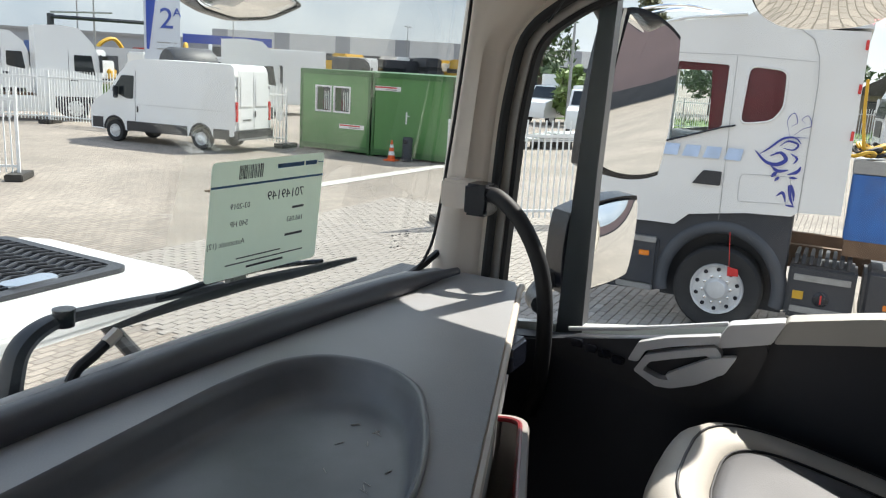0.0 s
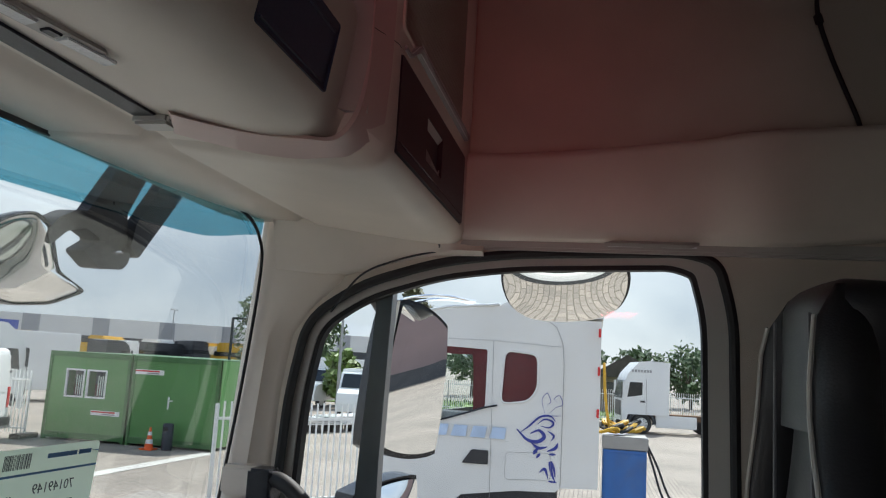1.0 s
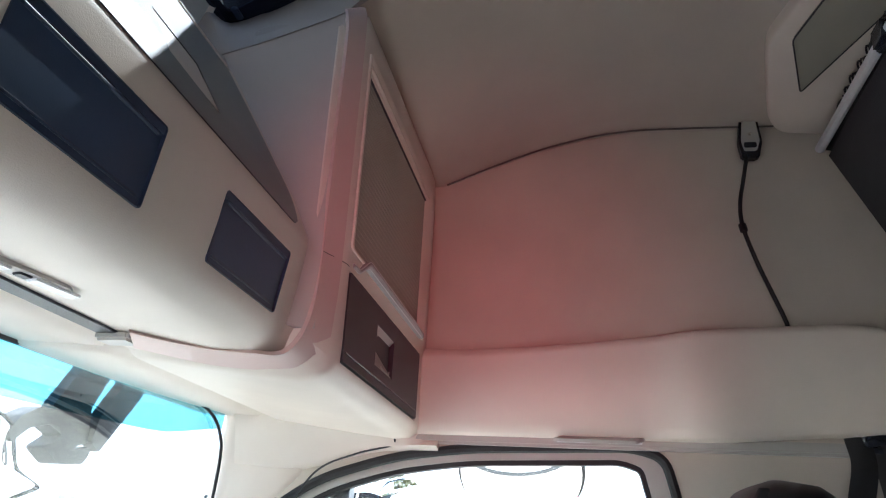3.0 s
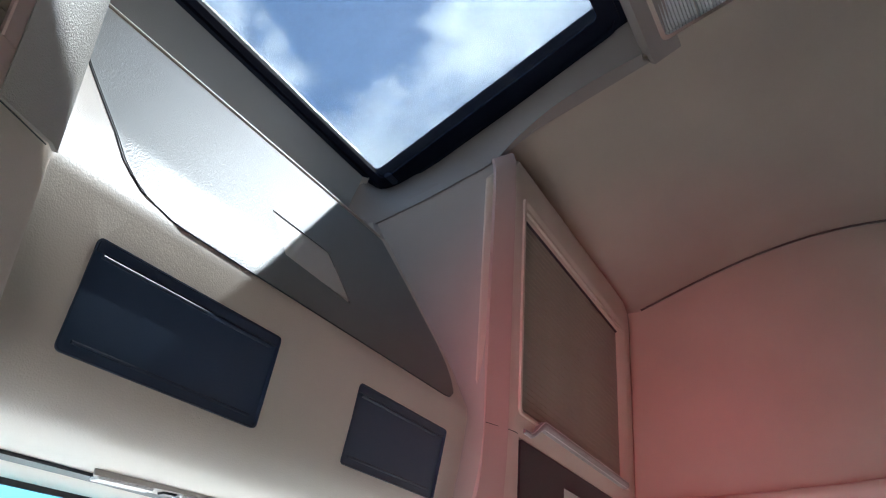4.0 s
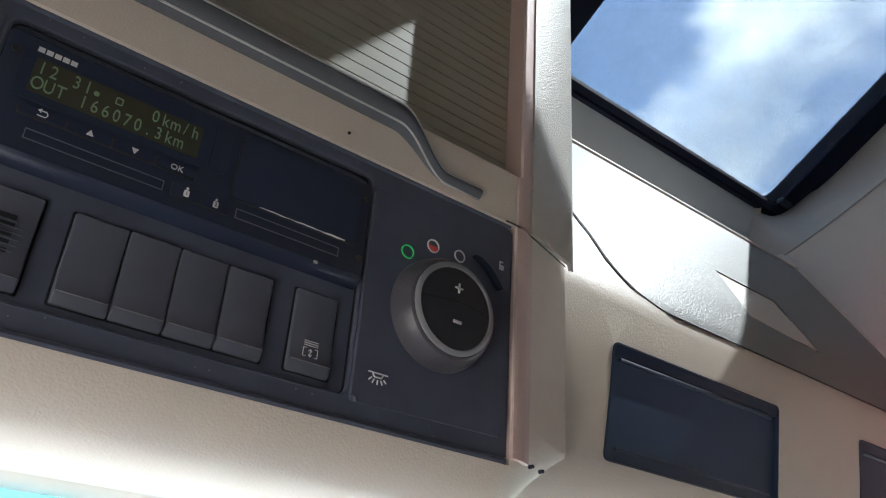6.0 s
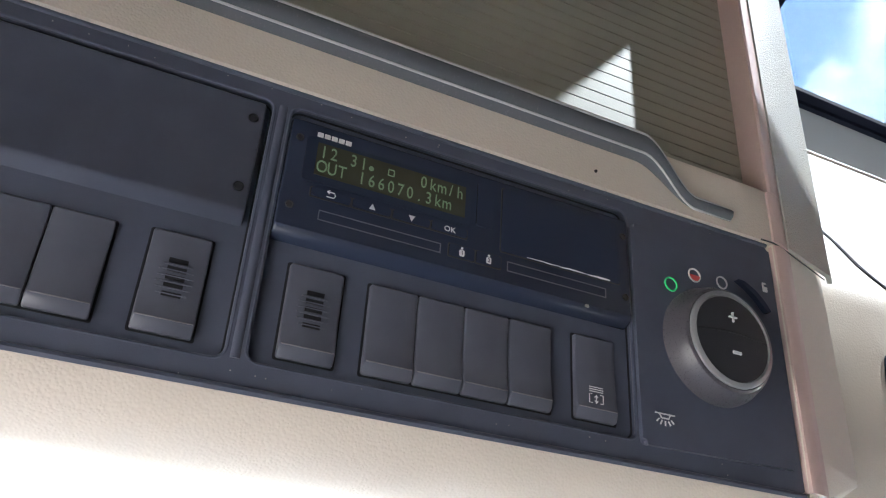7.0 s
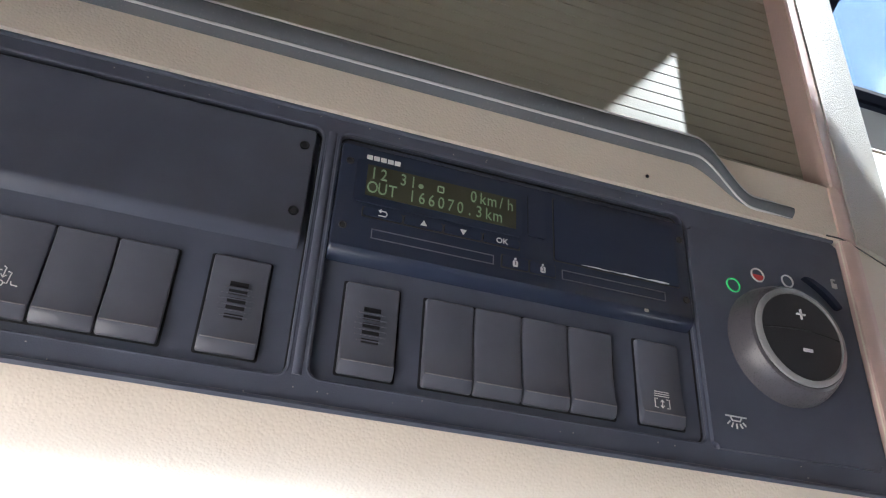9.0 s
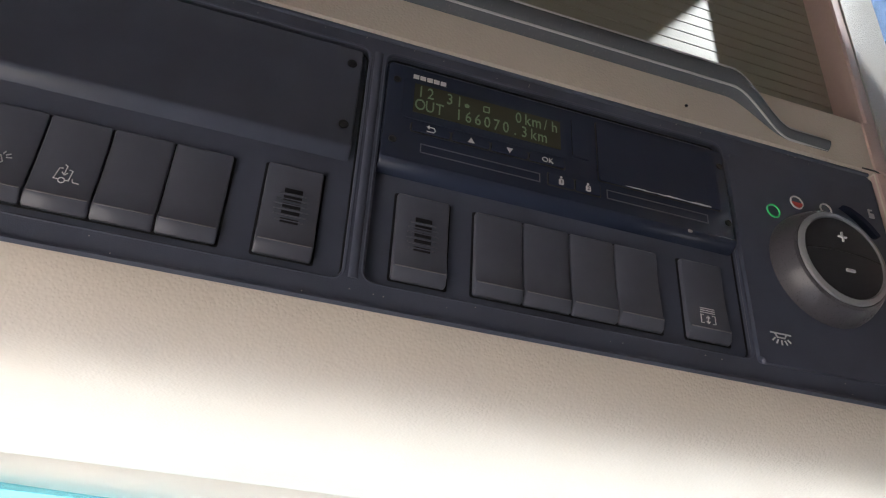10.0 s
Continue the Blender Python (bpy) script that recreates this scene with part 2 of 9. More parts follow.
def softpoly(pts, r, n=5):
    """Rounds the corners of a 2D outline."""
    out = []
    m = len(pts)
    for i, p in enumerate(pts):
        p = Vector(p)
        a, b = Vector(pts[i - 1]) - p, Vector(pts[(i + 1) % m]) - p
        k = min(r, a.length * 0.45, b.length * 0.45)
        s, e = p + a.normalized() * k, p + b.normalized() * k
        for j in range(n + 1):
            t = j / n
            out.append(tuple((1 - t) ** 2 * s + 2 * t * (1 - t) * p + t * t * e))
    return out


def plate_xz(pts, y0, y1, bev=0.0, seg=2):
    return poly([(x, y0, z) for x, z in pts], (0, y1 - y0, 0), bev, seg)


def plate_yz(pts, x0, x1, bev=0.0, seg=2):
    return poly([(x0, y, z) for y, z in pts], (x1 - x0, 0, 0), bev, seg)


def plate_xy(pts, z0, z1, bev=0.0, seg=2):
    return poly([(x, y, z0) for x, y in pts], (0, 0, z1 - z0), bev, seg)


def frame_plate(outer, inner, lift, depth):
    """A ring between two outlines of equal count; lift turns a 2D point into 3D."""
    bm = bmesh.new()
    d = Vector(depth)
    rows = [[bm.verts.new(Vector(lift(p)) + s * d) for p in o] for o, s in ((outer, 0), (inner, 0), (inner, 1), (outer, 1))]
    n = len(outer)
    for k in range(4):
        a, b = rows[k], rows[(k + 1) % 4]
        for i in range(n):
            bm.faces.new((a[i], a[(i + 1) % n], b[(i + 1) % n], b[i]))
    return bm


def loft(sections, closed=False, caps=True):
    bm = bmesh.new()
    rows = [[bm.verts.new(p) for p in s] for s in sections]
    for a, b in zip(rows, rows[1:]):
        n = len(a)
        for i in range(n if closed else n - 1):
            bm.faces.new((a[i], a[(i + 1) % n], b[(i + 1) % n], b[i]))
    if caps and closed:
        bm.faces.new(rows[0])
        bm.faces.new(rows[-1][::-1])
    return bm


def spline(pts, n=8):
    """Catmull-Rom through 3D points."""
    p = [Vector(q) for q in pts]
    p = [p[0] * 2 - p[1]] + p + [p[-1] * 2 - p[-2]]
    out = []
    for i in range(1, len(p) - 2):
        a, b, c, d = p[i - 1 : i + 3]
        for k in range(n):
            t = k / n
            out.append(0.5 * (2 * b + (c - a) * t + (2 * a - 5 * b + 4 * c - d) * t * t + (3 * b - a - 3 * c + d) * t**3))
    return out + [p[-2]]


def tube(pts, r, seg=10, flat=1.0, up=(0, 0, 1), taper=None):
    """A round or flattened rod along points."""
    pts = [Vector(p) for p in pts]
    rows, top = [], Vector(up)
    for i, p in enumerate(pts):
        d = (pts[min(i + 1, len(pts) - 1)] - pts[max(i - 1, 0)]).normalized()
        top = top - d * top.dot(d)
        if top.length < 1e-4:
            top = d.orthogonal()
        top.normalize()
        side = d.cross(top)
        k = r * (taper(i / (len(pts) - 1)) if taper else 1.0)
        rows.append([p + side * k * math.cos(a) + top * k * flat * math.sin(a) for a in (2 * math.pi * j / seg for j in range(seg))])
    return loft(rows, closed=True)


def lathe(profile, centre, axis="x", seg=28):
    """Turns (radius, height) pairs round an axis."""
    rows = []
    c = Vector(centre)
    for r, h in profile:
        row = []
        for j in range(seg):
            a = 2 * math.pi * j / seg
            u, v = r * math.cos(a), r * math.sin(a)
            row.append(c + Vector({"x": (h, u, v), "y": (u, h, v), "z": (u, v, h)}[axis]))
        rows.append(row)
    return loft(rows, closed=True)


def sheet(fn, nu, nv, thick=None):
    """A grid of fn(u, v); thick is a vector that gives it depth."""
    bm = bmesh.new()
    rows = [[bm.verts.new(fn(i / nu, j / nv)) for j in range(nv + 1)] for i in range(nu + 1)]
    for a, b in zip(rows, rows[1:]):
        for j in range(nv):
            bm.faces.new((a[j], a[j + 1], b[j + 1], b[j]))
    if thick is not None:
        d = Vector(thick)
        back = [[bm.verts.new(v.co + d) for v in r] for r in rows]
        for a, b in zip(back, back[1:]):
            for j in range(nv):
                bm.faces.new((a[j], b[j], b[j + 1], a[j + 1]))
        loop = [(i, 0) for i in range(nu + 1)] + [(nu, j) for j in range(1, nv + 1)] + [(i, nv) for i in range(nu - 1, -1, -1)] + [(0, j) for j in range(nv - 1, 0, -1)]
        for (i, j), (k, m) in zip(loop, loop[1:] + loop[:1]):
            bm.faces.new((rows[i][j], rows[k][m], back[k][m], back[i][j]))
    return bm


def cut(bm, *cutters):
    """bm less the solid cutters."""
    me = bpy.data.meshes.new("a")
    bmesh.ops.recalc_face_normals(bm, faces=bm.faces[:])
    bm.to_mesh(me)
    bm.free()
    a = new("a", me)
    tools = []
    for c in cutters:
        bmesh.ops.recalc_face_normals(c, faces=c.faces[:])
        mc = bpy.data.meshes.new("c")
        c.to_mesh(mc)
        c.free()
        oc = new("c", mc)
        tools.append(oc)
        mod = a.modifiers.new("cut", "BOOLEAN")
        mod.object, mod.operation, mod.solver = oc, "DIFFERENCE", "EXACT"
    dg = bpy.context.evaluated_depsgraph_get()
    dg.update()
    done = bmesh.new()
    ev = a.evaluated_get(dg)
    done.from_mesh(ev.to_mesh())
    ev.to_mesh_clear()
    for o in [a] + tools:
        m = o.data
        bpy.data.objects.remove(o)
        bpy.data.meshes.remove(m)
    return done


def words(text, size, m, depth=0.0004, align="LEFT", spacing=1.0):
    """Raised lettering in the built-in font; m places it: x along the line, y up."""
    cu = bpy.data.curves.new("t", "FONT")
    cu.body, cu.size, cu.extrude, cu.align_x, cu.resolution_u = text, size, depth, align, 3
    cu.space_character = spacing
    ob = new("t", cu)
    dg = bpy.context.evaluated_depsgraph_get()
    dg.update()
    bm = bmesh.new()
    ev = ob.evaluated_get(dg)
    bm.from_mesh(ev.to_mesh())
    ev.to_mesh_clear()
    bpy.data.objects.remove(ob)
    bpy.data.curves.remove(cu)
    return moved(bm, m)


def facing(x, y, z, tilt=0.0):
    """Lettering on a face that looks to -y."""
    return Matrix.Translation((x, y, z)) @ Matrix.Rotation(radians(90 + tilt), 4, "X")


def smooth(t):
    t = max(0.0, min(1.0, t))
    return t * t * (3 - 2 * t)


# ---- the cab: shell ----
def ws_y(x, z):
    """The windscreen's inner face."""
    return 0.995 - 0.115 * (z - 2.36) - 0.085 * x * x - 0.05 * max(0.0, abs(x) - 0.75) ** 2 * 4


def roof_z(y):
    return 3.685 + 0.42 * (0.62 - y) if y > -0.1 else 3.987 + 0.06 * (1 - math.exp((y + 0.1) * 6))


def seam_z(y):
    return 3.692 + 0.136 * math.sin(1.5708 * min(1.0, max(0.0, (0.36 - y) / 0.50))) - 0.004 * smooth((-0.2 - y) / 0.4)


def side_x(z):
    return 1.055 + 0.05 * smooth((z - 3.2) / 0.5)


def ceiling_point(x, y):
    s = smooth((abs(x) - 0.44) / 0.66)
    return Vector((x, y, roof_z(y) * (1 - s) + seam_z(y) * s))


HATCH_X, HATCH_Y0, HATCH_Y1 = 0.45, 0.16, 0.76


def hatch_cutter(grow=0.0):
    return box(-HATCH_X - grow, HATCH_X + grow, HATCH_Y0 - grow, HATCH_Y1 + grow, 3.4, 4.4)


bm = sheet(lambda u, v: ceiling_point(-1.12 + 2.24 * u, 0.70 - 2.45 * v), 56, 60, (0, 0, 0.07))
solo("ceiling", cut(bm, hatch_cutter()), FABRIC, "beige fabric headliner of the truck cab, dim", "ceiling", kind="structure")

# door-opening outline of the side walls, as (y, z)
DOOR = [(0.778, 2.00), (0.775, 2.376), (0.758, 2.724), (0.728, 2.895), (0.608, 2.977), (0.44, 3.030), (0.28, 3.053), (-0.07, 3.066), (-0.140, 3.045),
        (-0.170, 2.93), (-0.176, 2.50), (-0.176, 2.00), (-0.176, 1.62), (0.77, 1.62)]


def side_wall(s):
    """The side of the cab with the door's opening; s is 1 for the passenger's side."""
    def at(u, v):
        z = 1.5 + (3.90 - 1.5) * v
        return Vector((s * side_x(z), -1.75 + (0.82 + 1.75) * u, z))
    bm = sheet(at, 30, 40, (s * 0.06, 0, 0))
    opening = plate_yz(softpoly(DOOR, 0.06), s * 0.9, s * 1.3)
    return cut(bm, opening)


solo("wall_passenger_side", side_wall(1), FABRIC, "beige padded side wall of the cab", "wall", kind="structure")
solo("wall_driver_side", side_wall(-1), FABRIC, "beige padded side wall of the cab", "wall", kind="structure")
solo("wall_rear", box(-1.16, 1.16, -1.81, -1.75, 1.45, 4.12), CREAM, "beige rear wall of the sleeper cab", "wall", kind="structure")
solo("floor", box(-1.2, 1.2, -1.75, 1.0, 1.44, 1.5), RUBBER, "black rubber floor of the cab", "floor", kind="structure")
solo("front_bulkhead", box(-1.16, 1.16, 0.98, 1.04, 1.0, 2.33), BLACK, "black bulkhead below the windscreen", "wall", kind="structure")


def pillar(s):
    """The windscreen pillar: cream trim from the dashboard to the header."""
    rows = []
    for k in range(17):
        z = 2.20 + 0.95 * k / 16
        t = (z - 2.36) / 0.74
        yf = 0.882 - 0.062 * t
        yb = float(np.interp(z, (2.2, 2.376, 2.724, 2.87, 2.93, 2.985, 3.04), (0.782, 0.779, 0.762, 0.742, 0.69, 0.63, 0.60)))
        flare = 0.018 * smooth((z - 2.98) / 0.15)
        rows.append([Vector((s * x, y, z)) for x, y in (
            (1.075, yf + 0.03), (1.045 - flare * 0.2, yf + 0.012), (1.030 - flare * 0.5, yf - 0.012), (1.028 - flare, yf - 0.045),
            (1.034 - flare, (yf + yb) / 2), (1.046 - flare * 0.5, yb + 0.02), (1.060, yb), (1.085, yb - 0.002), (1.15, yb + 0.02), (1.15, yf + 0.03))])
    return loft(rows, closed=True)


for s, side in ((1, "passenger_side"), (-1, "driver_side")):
    solo("pillar_" + side, pillar(s), CREAM, "cream plastic windscreen pillar trim", "pillar", kind="structure", angle=60)


def inset(pts, d):
    """An outline drawn inwards by d."""
    c = Vector((sum(p[0] for p in pts) / len(pts), sum(p[1] for p in pts) / len(pts)))
    out = []
    n = len(pts)
    for i, p in enumerate(pts):
        a, b, q = Vector(pts[i - 1]), Vector(pts[(i + 1) % n]), Vector(p)
        t = (b - a).normalized()
        nrm = Vector((-t.y, t.x))
        if nrm.dot(c - q) < 0:
            nrm = -nrm
        out.append(tuple(q + nrm * d))
    return out


OPENING = softpoly(DOOR, 0.06)


def door(s, name):
    """A cab door with its seal, frame, panes, trim and pull handle."""
    root = thing(name, (s * 1.08, 0.3, 1.62), "black and cream truck cab door with a silver pull handle", "door", kind="structure")
    lift = lambda x: (lambda p: (s * x, p[0], p[1]))
    wide = lambda pts: [(y + 0.024 * smooth((0.03 - y) / 0.14), z) for y, z in pts]
    glass_line, band_line = wide(inset(OPENING, 0.040)), wide(inset(OPENING, 0.030))
    part("door_frame", frame_plate(OPENING, band_line, lift(1.075), (s * 0.035, 0, 0)), FRAMEGREY, root, "grey-cream painted window frame")
    part("glass_channel", frame_plate(band_line, glass_line, lift(1.081), (s * 0.030, 0, 0)), RUBBER, root, "black rubber glass channel")
    ring = [Vector((s * 1.060, y, z)) for y, z in inset(OPENING, 0.006)]
    part("door_seal", tube(ring + ring[:1], 0.011, 8, 0.9, (1, 0, 0)), RUBBER, root, "black rubber door seal")
    # window pane and divider
    pane_ob = part("pane", plate_yz(inset(OPENING, 0.036), s * 1.108, s * 1.112), GLASS, root, "clear side window glass")
    pane_ob.visible_shadow = False
    part("divider_bar", loft([[Vector((s * x, y + o, z)) for x, y in ((1.115, d0), (1.115, d1), (1.155, d1), (1.155, d0))]
                              for z, d0, d1, o in ((2.15, 0.555, 0.618, 0.0), (2.60, 0.556, 0.601, 0.0), (3.05, 0.546, 0.578, 0.0))], closed=True), BARGREY, root,
         "dark slate window divider bar")
    # lower door: outer skin and inner trim up to the waist, which rises to the rear
    waist = [(0.765, 2.250), (0.55, 2.275), (0.40, 2.300), (0.26, 2.335), (0.10, 2.375), (-0.05, 2.405), (-0.17, 2.43)]
    low = [(-0.17, 1.62), (0.76, 1.62)]
    part("outer_skin", plate_yz(waist + low, s * 1.118, s * 1.14), WHITEPAINT, root, "white painted door skin")
    part("door_trim", plate_yz([(y, z - 0.012) for y, z in waist] + low, s * 1.042, s * 1.104, 0.008), BLACK, root, "black plastic door trim")
    sill = softpoly([(0.148, 2.393), (0.03, 2.420), (-0.07, 2.440), (-0.166, 2.456), (-0.166, 2.404), (-0.06, 2.388), (0.05, 2.368), (0.166, 2.346)], 0.006)
    part("sill_pad", plate_yz(sill, s * 1.010, s * 1.060, 0.008, 3), LEATHER_CREAM, root, "cream padded window sill")
    strip = [Vector((s * 1.036, y, z)) for y, z in ((0.56, 2.290), (0.45, 2.312), (0.35, 2.336), (0.25, 2.362))]
    part("sill_strip", tube(strip, 0.006, 8, 0.8), SATIN, root, "satin silver sill strip")
    bridge = softpoly([(0.247, 2.367), (0.150, 2.392), (0.168, 2.346), (0.270, 2.316)], 0.006)
    part("silver_bridge", plate_yz(bridge, s * 1.006, s * 1.045, 0.004), SATIN, root)
    # handle console
    console = softpoly([(0.62, 2.262), (0.50, 2.285), (0.28, 2.332), (0.165, 2.352), (0.20, 2.225), (0.28, 2.185), (0.45, 2.205), (0.60, 2.235)], 0.03)
    pad = part("handle_console", plate_yz(console, s * 1.018, s * 1.046, 0.006), BLACKSOFT, root, "glossy black handle console")
    bar = softpoly([(0.425, 2.262), (0.408, 2.302), (0.355, 2.322), (0.258, 2.346), (0.258, 2.330), (0.345, 2.306), (0.392, 2.288), (0.405, 2.262)], 0.004)
    part("upper_bar", plate_yz(bar, s * 1.000, s * 1.022, 0.003), SATIN, pad, "satin silver bar")
    outer = softpoly([(0.410, 2.246), (0.390, 2.282), (0.338, 2.300), (0.262, 2.325), (0.250, 2.312), (0.252, 2.268), (0.289, 2.243), (0.335, 2.225), (0.365, 2.223)], 0.006)
    inner = softpoly([(0.392, 2.250), (0.380, 2.270), (0.335, 2.286), (0.276, 2.305), (0.268, 2.300), (0.270, 2.278), (0.295, 2.258), (0.335, 2.241), (0.360, 2.239)], 0.006)
    part("pull_handle", frame_plate(outer, inner, lambda p: (s * 0.992, p[0], p[1]), (s * 0.026, 0, 0)), SATIN, pad, "satin silver pull handle")
    part("handle_plate", plate_yz(softpoly([(0.348, 2.252), (0.268, 2.303), (0.222, 2.315), (0.240, 2.278), (0.285, 2.252), (0.336, 2.240)], 0.006), s * 0.985, s * 1.004, 0.003), SATIN, pad)
    for k in range(4):
        y, z = 0.532 - 0.029 * k, 2.272 - 0.006 * k
        part("window_switch", box(s * 1.010 - 0.006, s * 1.010 + 0.006, y - 0.013, y + 0.013, z - 0.008, z + 0.008, 0.003), BLACKGLOSS, pad, "black rocker switch")
    part("armrest", box(min(s * 0.965, s * 1.04), max(s * 0.965, s * 1.04), -0.14, 0.30, 2.04, 2.10, 0.02, 3), BLACK, root, "black padded armrest")
    return root


door(1, "door_1")
# the driver's door stands open
open_door = door(-1, "door_2")
hinge = Vector((-1.13, 0.79, 0))
open_door.matrix_world = Matrix.Translation(hinge) @ Matrix.Rotation(radians(-72), 4, "Z") @ Matrix.Translation(-hinge) @ Matrix.Translation(ORIGIN[open_door.name])


def windscreen():
    root = thing("windscreen", (0, 0.95, 2.34), "large clear windscreen with a blue shade band", "windscreen", kind="structure")
    X = 1.045
    g = part("pane", sheet(lambda u, v: Vector((-X + 2 * X * u, ws_y(-X + 2 * X * u, 2.33 + 0.80 * v) + 0.012, 2.33 + 0.80 * v)), 36, 10, (0, 0.005, 0)), GLASS, root, "clear windscreen glass")
    g.visible_shadow = False

    def band(u, v):
        x = -1.004 + 2.008 * u
        z = 3.020 + 0.012 * abs(x) + 0.035 * smooth((abs(x) - 0.8) / 0.25) + (3.13 - 3.02) * v
        return Vector((x, ws_y(x, z) + 0.007, z))
    b = part("shade_band", sheet(band, 36, 4), BAND, root, "blue tinted shade band")
    b.visible_shadow = False
    # black printed border
    def edge(x):
        return 2.355 + 0.05 * smooth((abs(x) - 0.9) / 0.15) ** 2
    low = [Vector((x, ws_y(x, edge(x)) - 0.002, edge(x))) for x in [-1.04 + 2.08 * i / 40 for i in range(41)]]
    part("lower_border", tube(low, 0.010, 6, 0.7), RUBBER, root, "black rubber border")
    for s in (1, -1):
        side = spline([(s * 0.965, ws_y(0.965, 2.365) - 0.003, 2.365), (s * 1.000, ws_y(1.0, 2.40) - 0.004, 2.40), (s * 1.016, ws_y(1.016, 2.48) - 0.006, 2.48), (s * 1.018, ws_y(1.018, 2.75) - 0.006, 2.75), (s * 1.008, ws_y(1.008, 2.98) - 0.006, 2.98), (s * 0.985, ws_y(0.985, 3.055) - 0.004, 3.055), (s * 0.93, ws_y(0.93, 3.095) - 0.004, 3.095), (s * 0.85, ws_y(0.85, 3.105) - 0.004, 3.105)], 6)
        part("side_border", tube(side, 0.0035, 6), RUBBER, root, "black rubber border")
    top = [Vector((x, ws_y(x, 3.11) - 0.003, 3.11)) for x in [-0.98 + 1.96 * i / 30 for i in range(31)]]
    part("upper_border", tube(top, 0.008, 6), RUBBER, root, "black dotted border")
    return root


windscreen()

# ---- overhead front shelf ----
FY = 0.378           # rear face of the side units
CENTRE_PROFILE = [(0.93, 3.20), (0.93, 3.118), (0.885, 3.108), (0.735, 3.100), (0.726, 3.108), (0.700, 3.108), (0.692, 3.096), (0.60, 3.087), (0.52, 3.080), (0.475, 3.081),
                  (0.448, 3.090), (0.436, 3.108), (0.431, 3.13), (0.424, 3.17), (0.419, 3.205), (0.4155, 3.235), (0.4165, 3.248), (0.446, 3.310), (0.477, 3.362),
                  (0.514, 3.425), (0.571, 3.522), (0.576, 3.530), (0.592, 3.531), (0.664, 3.540), (0.652, 3.600), (0.633, 3.664), (0.66, 3.73)]
SIDE_PROFILE = [(0.93, 3.20), (0.93, 3.112), (0.885, 3.100), (0.735, 3.092), (0.726, 3.098), (0.700, 3.098), (0.692, 3.086), (0.60, 3.074), (0.50, 3.062), (0.430, 3.056),
                (0.400, 3.060), (0.385, 3.070), (0.379, 3.084), (FY, 3.11), (FY, 3.14), (FY, 3.18), (FY, 3.23), (FY, 3.27), (FY, 3.33),
                (FY, 3.42), (FY, 3.52), (FY, 3.60), (FY, 3.64), (0.380, 3.670), (0.386, 3.690), (0.40, 3.705), (0.45, 3.76)]


def centre_unit(x0, x1, n):
    """The middle of the shelf: its face leans forward above the pockets and turns out to the side units."""
    rows = []
    for k in range(n + 1):
        x = x0 + (x1 - x0) * k / n
        t = smooth((abs(x) - 0.325) / 0.085)
        row = []
        for (y, z), (ys, zs) in zip(CENTRE_PROFILE, SIDE_PROFILE):
            f = t if 3.12 < z < 3.70 else 0.25 * t
            row.append(Vector((x, y * (1 - f) + (ys + 0.022) * f, z)))
        row += [Vector((x, 0.93, 3.73))]
        rows.append(row)
    return loft(rows, closed=True)


def slope_cutter(s):
    """The space above the cheeks that fall from the hatch to the shelf."""
    return plate_xz([(s * 0.25, 3.523), (s * 0.47, 3.743), (s * 0.47, 4.0), (s * 0.25, 4.0)], 0.34, 1.0)


POCKETS = ((-0.273, -0.057), (0.080, 0.284))
shelf = thing("overhead_shelf", (0, 0.6, 3.08), "cream moulded overhead shelf with pockets above the windscreen", "shelf")
body = centre_unit(-0.334, 0.334, 32)


def face_y(z):
    """The front of the middle unit at a height."""
    for (y0, z0), (y1, z1) in zip(CENTRE_PROFILE[9:], CENTRE_PROFILE[10:]):
        if z0 <= z <= z1:
            return y0 + (y1 - y0) * (z - z0) / (z1 - z0)
    return 0.640


def crease(s):
    """The line below the hatch cheek: round the corner of the lid, then up and back along the headliner."""
    pts = ((0.318, 0.662, 3.541), (0.326, 0.594, 3.566), (0.348, 0.535, 3.602), (0.376, 0.470, 3.650), (0.398, 0.422, 3.690), (0.408, 0.385, 3.735), (0.418, 0.330, 3.785), (0.430, 0.260, 3.830), (0.440, 0.180, 3.868))
    return spline([Vector((s * x, y, z)) for x, y, z in pts], 5)


def corner_wall(s):
    """The wall that turns from the lid to the side unit and ends in the crease below the hatch."""
    line = crease(s)[5:21]
    end = 0.3985 if s > 0 else 0.412
    def base(z, v):
        y0 = face_y(z) + 0.0005 if z < 3.53 else 0.5765 + 0.5 * (z - 3.53)
        k = smooth(v) * 0.55 + v * 0.45
        x = 0.330 + 0.026 * v * (1 if s > 0 else 0.6) + 0.010 * math.sin(math.pi * v) * (0.4 + 0.6 * smooth((z - 3.2) / 0.2))
        return Vector((s * x, y0 + (end - y0) * k, z))
    def at(u, v):
        q = line[int(round(v * 15))]
        z = 3.12 + (q.z - 3.12) * u
        return base(z, v) + (q - base(q.z, v)) * smooth((u - 0.3) / 0.7)
    return sheet(at, 36, 15, (s * 0.012, 0.004, 0))


for s in (1, -1):
    part("corner_panel", corner_wall(s), TAUPE, shelf, "taupe corner panel", angle=50)
    x0, x1 = sorted((s * 0.3335, s * 0.42))
    part("corner_foot", cut(centre_unit(x0, x1, 10), box(x0 - 0.1, x1 + 0.1, 0.2, 1.0, 3.135, 4.2)), CREAM, shelf, angle=50)
holes = [plate_xz(rounded(a, b, 3.121, 3.207, 0.006), 0.30, 0.50) for a, b in POCKETS]
part("centre_body", cut(body, *holes), CREAM, shelf, angle=50)


